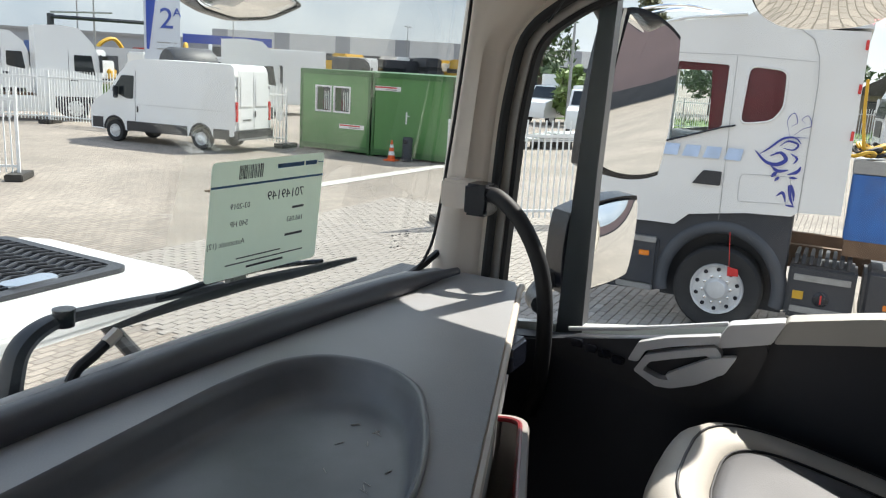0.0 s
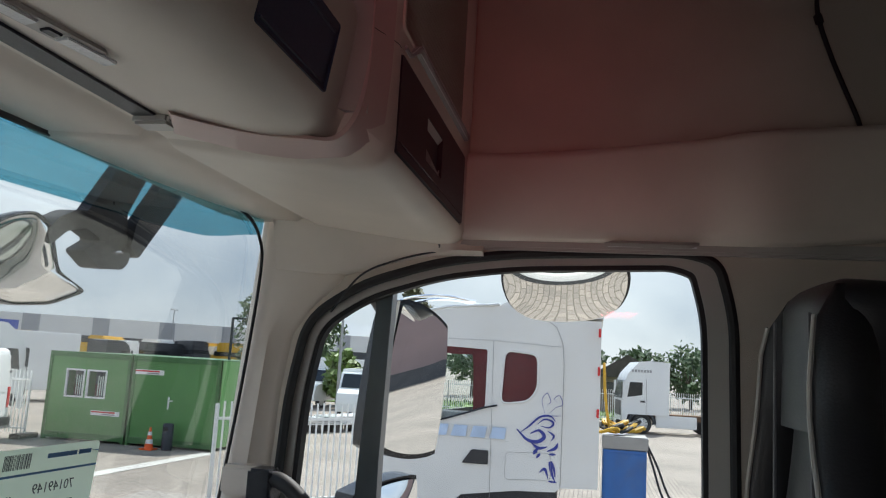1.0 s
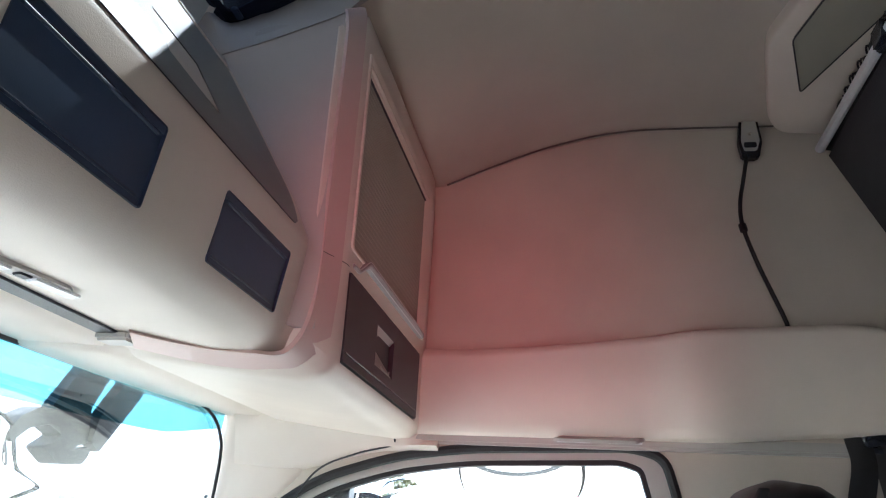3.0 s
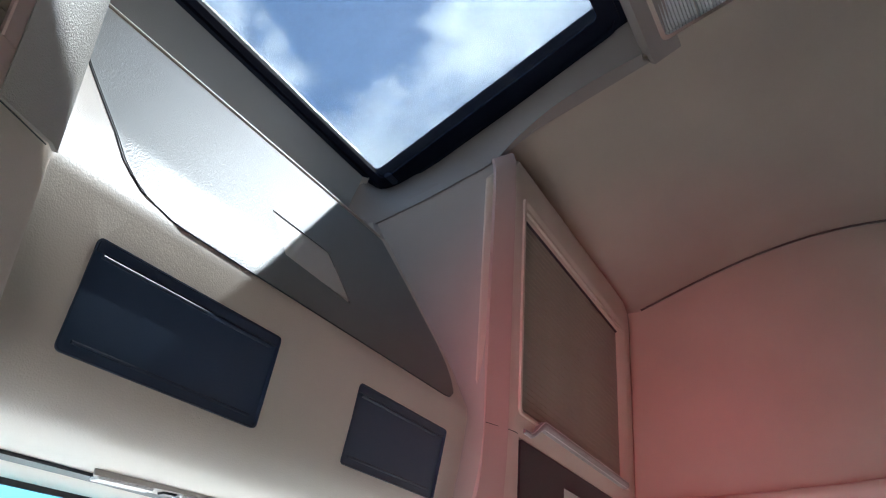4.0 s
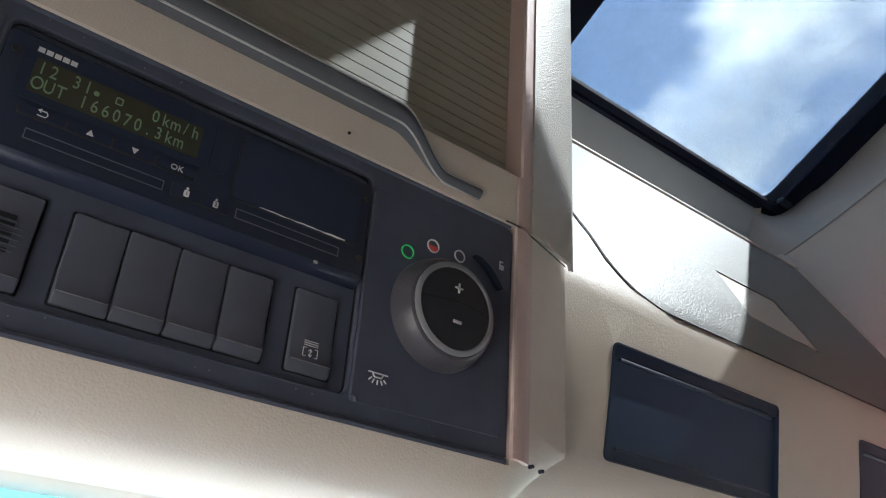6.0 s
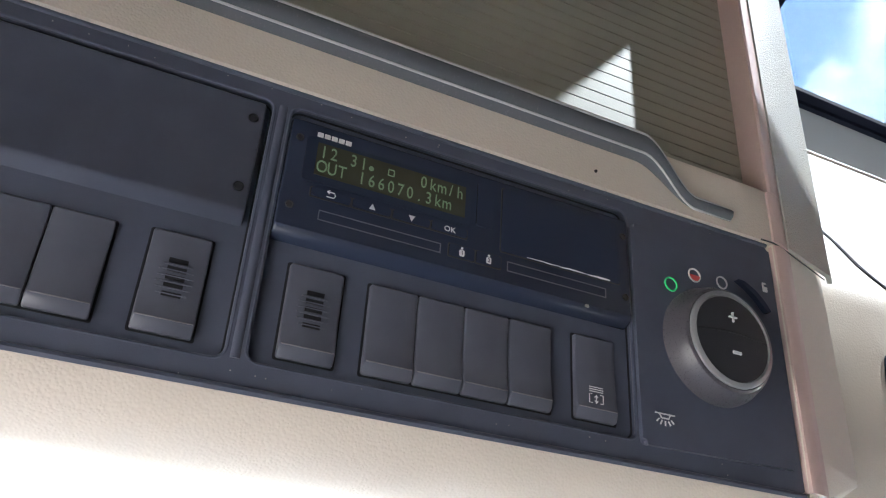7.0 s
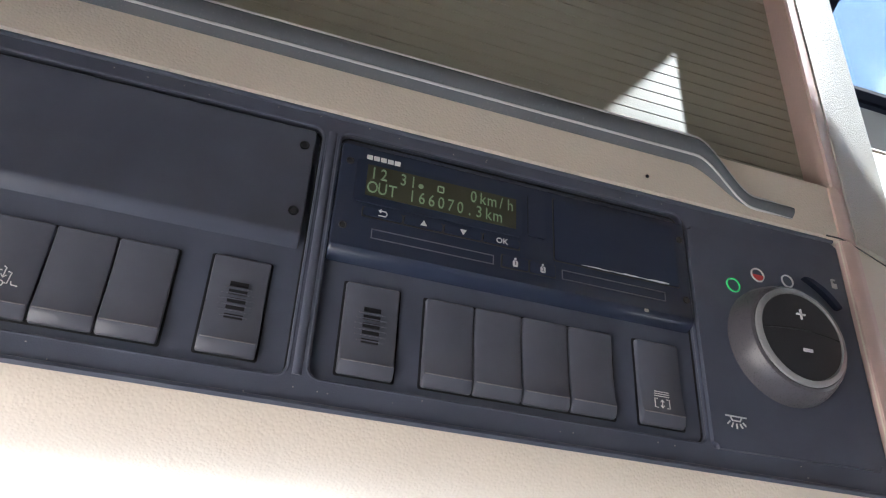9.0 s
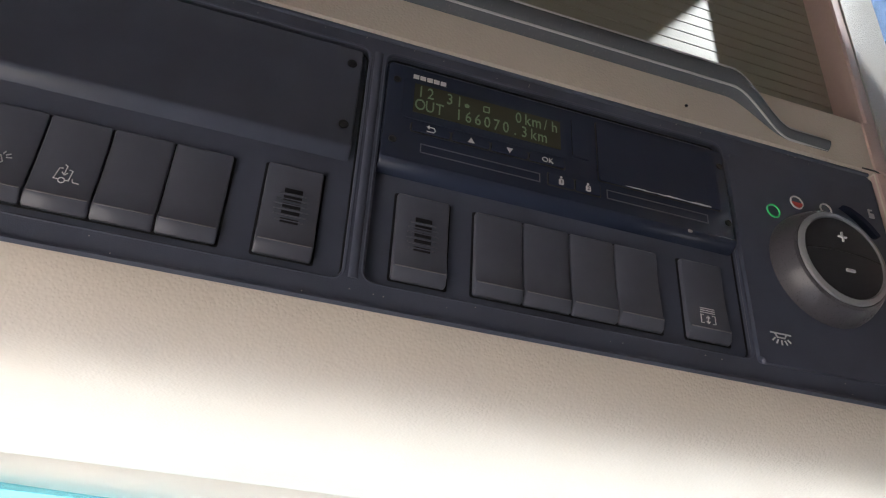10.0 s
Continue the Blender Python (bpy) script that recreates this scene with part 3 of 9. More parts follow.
def pocket(a, b, parent):
    """A shallow dark tray sunk into the face, with a ridge along its top and its foot."""
    z0, z1 = 3.121, 3.207
    lift = lambda p: (p[0], 0.4345 - 0.155 * (p[1] - z0), p[1])
    tray = part("pocket_back", poly([lift(p) for p in rounded(a - 0.001, b + 0.001, z0 - 0.001, z1 + 0.001, 0.004)], (0, 0.006, 0)), POCKET, parent, "dark blue recessed pocket")
    bm = frame_plate(rounded(a + 0.0003, b - 0.0003, z0 + 0.0003, z1 - 0.0003, 0.0045), rounded(a + 0.0016, b - 0.0016, z0 + 0.0016, z1 - 0.0016, 0.004), lambda p: (p[0], 0.4310 - 0.155 * (p[1] - z0), p[1]), (0, 0.004, 0))
    part("pocket_frame", bm, NAVY, tray, "dark blue pocket edge")
    for z, r, inset_x in ((z1 - 0.0115, 0.0019, 0.010), (z0 + 0.0100, 0.0015, 0.012)):
        y = 0.4335 - 0.155 * (z - z0)
        part("ridge", tube([(a + inset_x, y, z), (b - inset_x, y, z)], r, 8), NAVY, tray)
    part("upper_step", poly([(a + 0.003, 0.4318 - 0.155 * (z1 - 0.010 - z0), z1 - 0.0095), (b - 0.003, 0.4318 - 0.155 * (z1 - 0.010 - z0), z1 - 0.0095), (b - 0.003, 0.4318 - 0.155 * (z1 - z0), z1 - 0.002), (a + 0.003, 0.4318 - 0.155 * (z1 - z0), z1 - 0.002)], (0, 0.004, 0)), NAVY, tray)


for a, b in POCKETS:
    pocket(a, b, shelf)


def lid_y(z):
    for (y0, z0), (y1, z1) in zip(CENTRE_PROFILE[15:], CENTRE_PROFILE[16:]):
        if z0 <= z <= z1:
            return y0 + (y1 - y0) * (z - z0) / (z1 - z0)
    return 0.416


# lid of the middle compartment, a sheet over the leaning face
NOTCH = [(-0.036, 3.371), (0.071, 3.369), (0.070, 3.297), (-0.047, 3.304)]


def lid():
    z0, z1 = 3.250, 3.521
    def edges(v):
        right = float(np.interp(v, (0, 0.02, 0.05, 0.12, 0.35, 0.7, 1), (0.280, 0.294, 0.303, 0.312, 0.322, 0.318, 0.308)))
        left = float(np.interp(v, (0, 0.02, 0.05, 0.12, 0.25, 0.5, 1), (-0.215, -0.236, -0.248, -0.260, -0.268, -0.279, -0.290)))
        return left, right
    def at(u, v):
        z = z0 + (z1 - z0) * v
        left, right = edges(v)
        # the surface rolls in a little at its lower edge
        return Vector((left + (right - left) * u, lid_y(z) - 0.0018 + 0.0014 * (1 - smooth(v / 0.03)), z))
    bm = sheet(at, 44, 30, (0, 0.010, -0.004))
    hole = poly([(x, 0.36, z) for x, z in NOTCH], (0, 0.2, 0.0))
    lid_ob = part("compartment_lid", cut(bm, hole), LIDGREY, shelf, "grey grained hinged lid with a finger recess", angle=30)
    # finger recess: flush at the foot, deep under the upper edge
    rows = []
    for x0, x1, z, d in ((NOTCH[3][0], NOTCH[2][0], 3.300, -0.0018), (NOTCH[3][0] + 0.001, NOTCH[2][0], 3.304, 0.004), (NOTCH[0][0], NOTCH[1][0], 3.366, 0.030), (NOTCH[0][0], NOTCH[1][0], 3.3705, -0.0015)):
        rows.append([Vector((x0, lid_y(z) - 0.0015 if d > 0 else lid_y(z) + d, z)), Vector((x0, lid_y(z) + d, z)), Vector((x1, lid_y(z) + d, z)), Vector((x1, lid_y(z) - 0.0015 if d > 0 else lid_y(z) + d, z))])
    # taupe in place of cream puts the recess's shade into its colour
    part("finger_recess", loft(rows), TAUPE, lid_ob, "recess lining in taupe, darker for its shade")
    rim = [Vector((edges(v)[1] + 0.0015, lid_y(z0 + (z1 - z0) * v) - 0.0004, z0 + (z1 - z0) * v)) for v in [k / 24 for k in range(25)]]
    left_rim = [Vector((edges(v)[0] - 0.0015, lid_y(z0 + (z1 - z0) * v) - 0.0004, z0 + (z1 - z0) * v)) for v in [k / 24 for k in range(25)]]
    part("lid_gap", tube(left_rim[::-1] + [Vector((-0.20, lid_y(3.2485) - 0.0010, 3.2482)), Vector((0.265, lid_y(3.2485) - 0.0010, 3.2482))] + rim, 0.0008, 6), BLACKSOFT, lid_ob, "dark gap round the lid")
    part("lid_corner", poly([(0.296, 0.5745, 3.529), (0.334, 0.5735, 3.529), (0.334, 0.596, 3.569), (0.322, 0.600, 3.566)], (0, 0.05, 0)), TAUPE, lid_ob, "taupe corner beside the lid")
    part("upper_bead", tube([Vector((-0.33, 0.5725, 3.5275)), Vector((0.305, 0.5725, 3.5275))], 0.0022, 8), CREAM, lid_ob, "pale bead above the lid")


lid()


def lens_strip(name, m, parent, length=0.175, width=0.026):
    """A flat reading lamp: clear ribbed lens with a small grey switch."""
    base = part(name, moved(plate_xy(softpoly([(-length / 2, -width * 0.35), (length / 2 - 0.03, -width * 0.5), (length / 2, width * 0.4), (-length / 2 + 0.02, width * 0.5)], 0.006), -0.004, 0.003, 0.001), m), PANELGREY, parent, "flat reading lamp")
    for k in range(2):
        a = -length / 2 + 0.008 + k * length * 0.55
        part("lens", moved(box(a, a + length * 0.36, -width * 0.30, width * 0.30, -0.0065, -0.003, 0.001), m), CLEAR, base, "clear ribbed lens")
    part("lamp_switch", moved(box(-0.004, 0.013, -width * 0.22, width * 0.22, -0.006, -0.003, 0.001), m), BLACKSOFT, base)


lens_strip("map_lamp", Matrix.Translation((0.0, 0.588, 3.0835)) @ Matrix.Rotation(radians(-8), 4, "Z") @ Matrix.Rotation(radians(-3.5), 4, "X"), shelf)
# slot of the roller blind above the windscreen
part("blind_slot", box(-0.36, 0.30, 0.640, 0.668, 3.087, 3.0905), BLACK, shelf, "dark slot of a roller blind")
part("blind_grip", box(0.262, 0.300, 0.622, 0.672, 3.078, 3.092, 0.004), PANELGREY, shelf, "grey blind end piece")


# ---- side units of the shelf ----
ROLL_Z0, ROLL_Z1 = 3.272, 3.602


def side_unit(s):
    """An outer shelf unit; its inner edge is chamfered towards the middle."""
    rows = []
    edge = 0.331 if s < 0 else 0.352
    for x, push in ((edge, 0.034), (edge + 0.004, 0.030), (0.392, 0.006), (0.402, 0.001), (0.415, 0.0), (0.46, 0.0), (0.70, 0.0), (0.96, 0.0), (1.03, 0.0), (1.055, 0.004), (1.070, 0.012), (1.085, 0.03), (1.10, 0.06)):
        row = []
        for i, (y, z) in enumerate(SIDE_PROFILE):
            up = push * (1.0 if i < 13 else 0.0) * 0.75
            row.append(Vector((s * (x + (0.020 if i < 12 and push > 0.02 else 0.0)), y + (push if i > 8 else push * 0.2), z + up)))
        row.append(Vector((s * x, 0.93, 3.76)))
        rows.append(row)
    return loft(rows, closed=True)


def shutter(s, x0, x1, parent):
    """A roller shutter: slats one above another in a recess."""
    back = FY + (0.028 if s < 0 else 0.010)
    pitch = 0.0096
    n = int((ROLL_Z1 - ROLL_Z0 - 0.012) / pitch)
    first = None
    for k in range(n):
        z = ROLL_Z0 + 0.010 + k * pitch
        if first is None:
            a, b = sorted((s * x0, s * x1))
            bmk = box(a, b, back, back + 0.006, z, z + pitch - 0.0002, 0.0003, 1)
            for v in bmk.verts:
                if v.co.y < back + 0.002 and v.co.z > z + pitch * 0.5:
                    v.co.y += 0.0002
            first = part("slat", bmk, SHUTTER, parent)
            z_first = z
        else:
            ob = new("slat", first.data)
            ob.parent = parent
            ob.location = (0, 0, z - z_first)


def lip_handle(s, xa, xb, parent):
    """The long pull lip under a shutter: a flat moulding that dips and thins to its inner end."""
    def station(x):
        """Height of the middle, half height, and how far it stands proud."""
        k = smooth((xa + 0.068 - x) / 0.042)
        return 3.2672 - 0.0235 * k, 0.0066 - 0.0028 * k, 0.0115 - 0.0075 * k
    xs = [xb, xb - 0.15, xb - 0.3] + [xa + 0.090 - 0.0895 * k / 26 for k in range(27)]
    rows, upper, lower = [], [], []
    for x in xs:
        z, h, d = station(x)
        f = FY - d
        rows.append([Vector((s * x, y, zz)) for y, zz in ((FY + 0.004, z + h), (f + 0.004, z + h), (f + 0.0012, z + h * 0.8), (f, z + h * 0.35), (f + 0.0006, z - h * 0.3), (f + 0.003, z - h * 0.85), (f + 0.0055, z - h), (FY + 0.004, z - h))])
        upper.append(Vector((s * x, f + 0.0014, z + h * 0.82)))
        lower.append(Vector((s * x, f + 0.0032, z - h * 0.90)))
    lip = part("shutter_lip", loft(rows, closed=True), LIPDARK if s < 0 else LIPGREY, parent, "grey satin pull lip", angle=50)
    thin = lambda t: 1 - 0.75 * smooth((t - 0.75) / 0.25)
    # satin beads draw the highlights along the lip's two edges
    part("lip_edge", tube(upper, 0.0009, 6, taper=thin), SATIN, lip, "bright bead drawn as an edge highlight")
    part("lip_edge", tube(lower, 0.0007, 6, taper=thin), SATIN, lip, "bright bead drawn as an edge highlight")


def unit(s, name, label):
    root = thing(name, (s * 0.72, 0.6, 3.06), label, "shelf")
    cutters = []
    inner = 0.3935 if s < 0 else 0.432
    if s < 0:
        cutters.append(plate_xy([(-0.985, FY - 0.05), (-0.4075, FY - 0.05), (-0.4050, FY - 0.002), (-0.3905, FY + 0.036), (-0.985, FY + 0.036)], ROLL_Z0, ROLL_Z1))
    else:
        cutters.append(plate_xz(rounded(inner, 0.985, ROLL_Z0, ROLL_Z1, 0.008), FY - 0.05, FY + 0.05))
    a, b = sorted((s * 0.4080, s * 1.005)) if s < 0 else (0.424, 0.968)
    cutters.append(box(a, b, FY - 0.05, FY + 0.03, *((3.0845, 3.2348) if s < 0 else (3.0875, 3.2315))))
    cutters.append(slope_cutter(s))
    a, b = sorted((s * 0.30, s * 0.405))
    cutters.append(box(a, b, 0.4145, 1.0, 3.14, 4.0))
    part("unit_body", cut(side_unit(s), *cutters), CREAM, root, angle=45)
    shutter(s, inner, 0.985, root)
    lip_handle(s, 0.440, 0.955, root)
    # coarse grained cladding on the inner edge above the seam
    pts = [(0.3375, FY + 0.024), (0.345, FY + 0.018), (0.393, FY + 0.0035), (0.393, FY + 0.0015), (0.343, FY + 0.0155), (0.3345, FY + 0.022)]
    if s < 0:
        part("edge_cladding", loft([[Vector((s * x, y, z)) for x, y in pts] for z in (3.236, 3.40, 3.55, 3.618)], closed=True), CREAM_ROUGH, root, "coarse grained cream edge cladding")
    part("seam", tube([(s * (0.346 if s < 0 else 0.3525), FY + 0.0185, 3.2345), (s * 0.392, FY + 0.0035, 3.2345), (s * 0.4085, FY - 0.001, 3.2345), (s * 0.418, FY - 0.0008, 3.2345)], 0.0005, 6), BLACKSOFT, root, "thin dark seam")
    return root


left_unit = unit(-1, "overhead_shelf_unit", "cream overhead unit with a roller shutter and a switch console")
right_unit = unit(1, "overhead_shelf_unit", "cream overhead unit with a roller shutter above a black drawer")
for x in (-0.388, -0.376):
    part("trim_screw", lathe([(0.0001, -0.0015), (0.0011, -0.001), (0.0013, 0.002)], (x, FY + 0.004 + (x + 0.39) * 0.35, 3.088), "y", 10), BLACKGLOSS, left_unit, "small sunk screw")


def edge_bands():
    """Bands with pink light put into their colour: one sweeps from the passenger's inner edge below the shelf, one
    lines the driver's inner edge.
    """
    path = (((0.360, 0.407, 3.664), (0.391, 0.3865, 3.690)), ((0.353, 0.399, 3.61), (0.391, 0.3815, 3.645)), ((0.353, 0.400, 3.40), (0.391, 0.3815, 3.40)), ((0.353, 0.400, 3.235), (0.391, 0.382, 3.235)), ((0.349, 0.402, 3.16), (0.389, 0.384, 3.16)),
            ((0.343, 0.411, 3.112), (0.391, 0.392, 3.104)), ((0.333, 0.432, 3.0805), (0.397, 0.427, 3.073)), ((0.325, 0.47, 3.0785), (0.394, 0.48, 3.070)), ((0.310, 0.53, 3.080), (0.370, 0.55, 3.071)),
            ((0.270, 0.585, 3.083), (0.325, 0.61, 3.076)), ((0.245, 0.61, 3.085), (0.300, 0.635, 3.078)))
    a, b = spline([Vector(p) for p, q in path], 6), spline([Vector(q) for p, q in path], 6)
    rows = [[p + Vector((0, -0.002, -0.002)), q + Vector((0, -0.002, -0.002)), q + Vector((0.003, 0.004, 0.004)), p + Vector((0.003, 0.004, 0.004))] for p, q in zip(a, b)]
    part("edge_band", loft(rows, closed=True), PINKLIT, right_unit, "cream curved edge band coloured for pink light", angle=50)
    edge = ((-0.4082, FY + 0.004), (-0.4078, FY - 0.0008), (-0.4050, FY - 0.0014), (-0.3990, FY + 0.0002), (-0.3915, FY + 0.0036), (-0.3910, FY + 0.008))
    part("edge_band", loft([[Vector((x, y, z)) for x, y in edge] for z in (3.088, 3.2335)], closed=True), PINKLIT, left_unit, "cream edge band coloured for pink light", angle=60)
    part("edge_band", loft([[Vector((x, y, z)) for x, y in edge] for z in (3.2355, ROLL_Z0 - 0.0005)], closed=True), PINKLIT, left_unit, "cream edge band coloured for pink light", angle=60)
    part("edge_band", loft([[Vector((x, y, z)) for x, y in edge] for z in (ROLL_Z1 + 0.0005, 3.645)], closed=True), PINKLIT, left_unit, "cream edge band coloured for pink light", angle=60)
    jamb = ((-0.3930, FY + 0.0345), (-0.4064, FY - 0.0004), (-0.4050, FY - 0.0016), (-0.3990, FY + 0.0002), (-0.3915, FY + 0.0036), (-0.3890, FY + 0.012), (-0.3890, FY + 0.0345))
    part("shutter_jamb", loft([[Vector((x, y, z)) for x, y in jamb] for z in (ROLL_Z0, ROLL_Z1)], closed=True), PINKLIT, left_unit, "cream slanting jamb beside the shutter, coloured for pink light", angle=40)


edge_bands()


# drawer of the passenger's unit
def drawer():
    a, b = 0.427, 0.965
    front = plate_xz(rounded(a, b, 3.091, 3.229, 0.004), FY - 0.002, FY + 0.012, 0.0015)
    notch = poly([(0.606, FY - 0.01, 3.196), (0.733, FY - 0.01, 3.196), (0.733, FY - 0.01, 3.126), (0.606, FY - 0.01, 3.126)], (0, 0.017, 0))
    d = part("drawer_front", cut(front, notch), BLACK, right_unit, "black drawer front with a finger notch", angle=30)
    bmn = bmesh.new()
    v = [bmn.verts.new(p) for p in ((0.606, FY - 0.001, 3.196), (0.733, FY - 0.001, 3.196), (0.733, FY + 0.024, 3.168), (0.606, FY + 0.006, 3.160), (0.606, FY - 0.001, 3.126), (0.733, FY - 0.001, 3.126))]
    bmn.faces.new((v[0], v[1], v[2], v[3]))
    bmn.faces.new((v[3], v[2], v[5], v[4]))
    part("finger_notch", bmn, PANELGREY, d, "grey shaded notch")
    part("drawer_groove", tube([(a + 0.01, FY - 0.0025, 3.106), (b - 0.01, FY - 0.0025, 3.106)], 0.0012, 6), BLACKGLOSS, d)
    part("latch_mark", tube(spline([(0.642, FY - 0.003, 3.132), (0.66, FY - 0.003, 3.1285), (0.70, FY - 0.003, 3.1285), (0.704, FY - 0.003, 3.134)], 5), 0.0010, 6), PANELGREY, d)
    part("lower_ledge", box(a, b, FY + 0.001, FY + 0.02, 3.0835, 3.0895, 0.001), BLACKSOFT, right_unit)


drawer()


def shutter_frame():
    """A chamfered frame round the passenger's shutter, proud of the face and falling to the slats."""
    rings = [[Vector((x, y, z)) for x, z in rounded(*r, 0.010)] for r, y in (
        ((0.418, 1.000, 3.264, 3.622), FY + 0.002), ((0.420, 0.998, 3.265, 3.620), FY - 0.0030), ((0.426, 0.990, 3.267, 3.614), FY - 0.0034),
        ((0.436, 0.968, 3.270, 3.596), FY + 0.0090), ((0.436, 0.968, 3.270, 3.596), FY + 0.0130))]
    part("shutter_frame", loft(rings, closed=True, caps=False), CREAM, right_unit, "cream chamfered shutter frame", angle=40)
    part("frame_gap", tube([(0.437, FY + 0.0095, 3.594), (0.967, FY + 0.0095, 3.594)], 0.0028, 6), BLACK, right_unit, "dark gap above the slats")


shutter_frame()


# ---- roof hatch ----
def hatch_z(y):
    return 3.704 + 0.58 * (0.618 - y)


def mesh_screen():
    """A fine black insect screen, half open."""
    m = bpy.data.materials.new("insect_screen")
    m.use_nodes = True
    n, l = m.node_tree.nodes, m.node_tree.links
    n.clear()
    out, mix = n.new("ShaderNodeOutputMaterial"), n.new("ShaderNodeMixShader")
    tr, df = n.new("ShaderNodeBsdfTransparent"), n.new("ShaderNodeBsdfDiffuse")
    df.inputs[0].default_value = (0.03, 0.032, 0.036, 1)
    tr.inputs[0].default_value = (0.96, 0.98, 1.0, 1)
    tc, ch = n.new("ShaderNodeTexCoord"), n.new("ShaderNodeTexChecker")
    ch.inputs["Scale"].default_value = 420.0
    l.new(tc.outputs["Object"], ch.inputs["Vector"])
    mr = n.new("ShaderNodeMapRange")
    mr.inputs["To Min"].default_value, mr.inputs["To Max"].default_value = 0.60, 0.66
    l.new(ch.outputs["Fac"], mr.inputs["Value"])
    l.new(mr.outputs[0], mix.inputs[0])
    l.new(tr.outputs[0], mix.inputs[1])
    l.new(df.outputs[0], mix.inputs[2])
    l.new(mix.outputs[0], out.inputs[0])
    return m


HATCHBLUE = mat("very_dark_blue_frame", (0.010, 0.014, 0.030), 0.6, var=0.1, bump=0.03)
HATCHBLUE.node_tree.nodes["Principled BSDF"].inputs["Specular IOR Level"].default_value = 0.08


def roof_hatch():
    root = thing("roof_hatch", (0, 0.42, 3.68), "open-screened roof hatch with a dark blue frame and fine mesh", "roof hatch", kind="structure")
    # GL: driver's side closed further in, unseen, to block sun from the shutter
    GL, GX, Y0, Y1 = -0.138, 0.364, 0.230, 0.618
    lift = lambda p: (p[0], p[1], hatch_z(p[1]))
    # frame bars: lower ring and inner wall
    outer, inner = rounded(-0.424, 0.424, 0.186, 0.640, 0.03), rounded(GL, GX, Y0, Y1, 0.012)
    part("hatch_frame", frame_plate(outer, inner, lambda p: (p[0], p[1], hatch_z(p[1]) - 0.030), (0, 0, 0.006)), HATCHBLUE, root, "dark blue plastic frame")
    part("hatch_rim", frame_plate(outer, rounded(GL - 0.01, GX, Y0 - 0.02, Y1 + 0.016, 0.012), lambda p: (p[0], p[1], hatch_z(p[1]) - 0.024), (0, 0, 0.028)), HATCHBLUE, root, "dark blue upper rim")
    o2, i2 = rounded(-0.408, 0.408, 0.20, 0.632, 0.024), rounded(-0.400, 0.400, 0.208, 0.627, 0.02)
    part("frame_bead", frame_plate(o2, i2, lambda p: (p[0], p[1], hatch_z(p[1]) - 0.036), (0, 0, 0.008)), HATCHBLUE, root, "dark blue inner bead")
    part("insect_screen", poly([(p[0], p[1], hatch_z(p[1]) - 0.027) for p in rounded(GL - 0.004, GX + 0.004, Y0 - 0.004, Y1 + 0.004, 0.012)], (0, 0, 0.001)), mesh_screen(), root, "fine black insect screen")
    gl = part("pane", poly([(p[0], p[1], hatch_z(p[1]) + 0.03) for p in rounded(-0.44, 0.44, 0.17, 0.66, 0.05)], (0, 0, 0.004)), GLASS, root, "hatch glass")
    gl.visible_shadow = False
    # cheeks beside the frame: down to a crease above the corner panels, then a rounded lip along the headliner
    for s in (1, -1):
        low = crease(s)
        top = spline([(s * 0.318, 0.640, 3.664), (s * 0.332, 0.637, 3.664), (s * 0.385, 0.625, 3.672), (s * 0.404, 0.560, 3.711), (s * 0.406, 0.490, 3.752), (s * 0.407, 0.430, 3.787), (s * 0.408, 0.360, 3.827), (s * 0.408, 0.280, 3.874), (s * 0.408, 0.190, 3.926)], 5)
        rows = []
        for p, q in zip(low, top):
            lip = smooth((0.43 - p.y) / 0.05)
            roof = ceiling_point(s * 0.458, p.y).z - 0.004
            out = Vector((p.x + s * 0.012, p.y + 0.004 * (1 - lip), p.z + 0.004 * (1 - lip) - 0.002 * lip))
            far = out.lerp(Vector((s * 0.460, p.y - 0.01, roof)), lip)
            rows.append([q, p.lerp(q, 0.25) + Vector((-s * 0.001, -0.001, 0)), p + Vector((-s * 0.002, -0.002, 0)), p, out, far, far + Vector((0, 0.008, 0.02)), q + Vector((s * 0.01, 0.01, 0.012))])
        part("hatch_cheek", loft(rows, closed=True), CHEEK, root, "grey-taupe cheek beside the hatch", angle=40)
        part("cheek_crease", tube([p + Vector((-s * 0.001, -0.002, -0.001)) for p in low[:22]], 0.0013, 6), CHEEK, root)
    rear = [[Vector((x, y, z)) for y, z in ((0.192, 3.926), (0.182, 3.880), (0.165, 3.866), (0.120, ceiling_point(x, 0.12).z - 0.004), (0.120, 3.93))] for x in (-0.47, -0.44, 0.44, 0.47)]
    part("rear_lip", loft(rear, closed=True), CHEEK, root, "grey-taupe lip behind the hatch", angle=50)
    strip = [[Vector((x, y - 0.0025, z)) for y, z in ((0.6635, 3.5425), (0.652, 3.600), (0.634, 3.660), (0.640, 3.662), (0.668, 3.5425))] for x in (-0.332, 0.330)]
    part("front_strip", loft(strip, closed=True), STRIPSHADE, root, "smooth strip between the hatch and the shelf lid, shade in its colour")
    for x in (-0.18, 0.355):
        part("catch", box(x, x + 0.03, 0.600, 0.612, hatch_z(0.606) - 0.036, hatch_z(0.606) - 0.028, 0.002), NAVY, root)
    return root


roof_hatch()


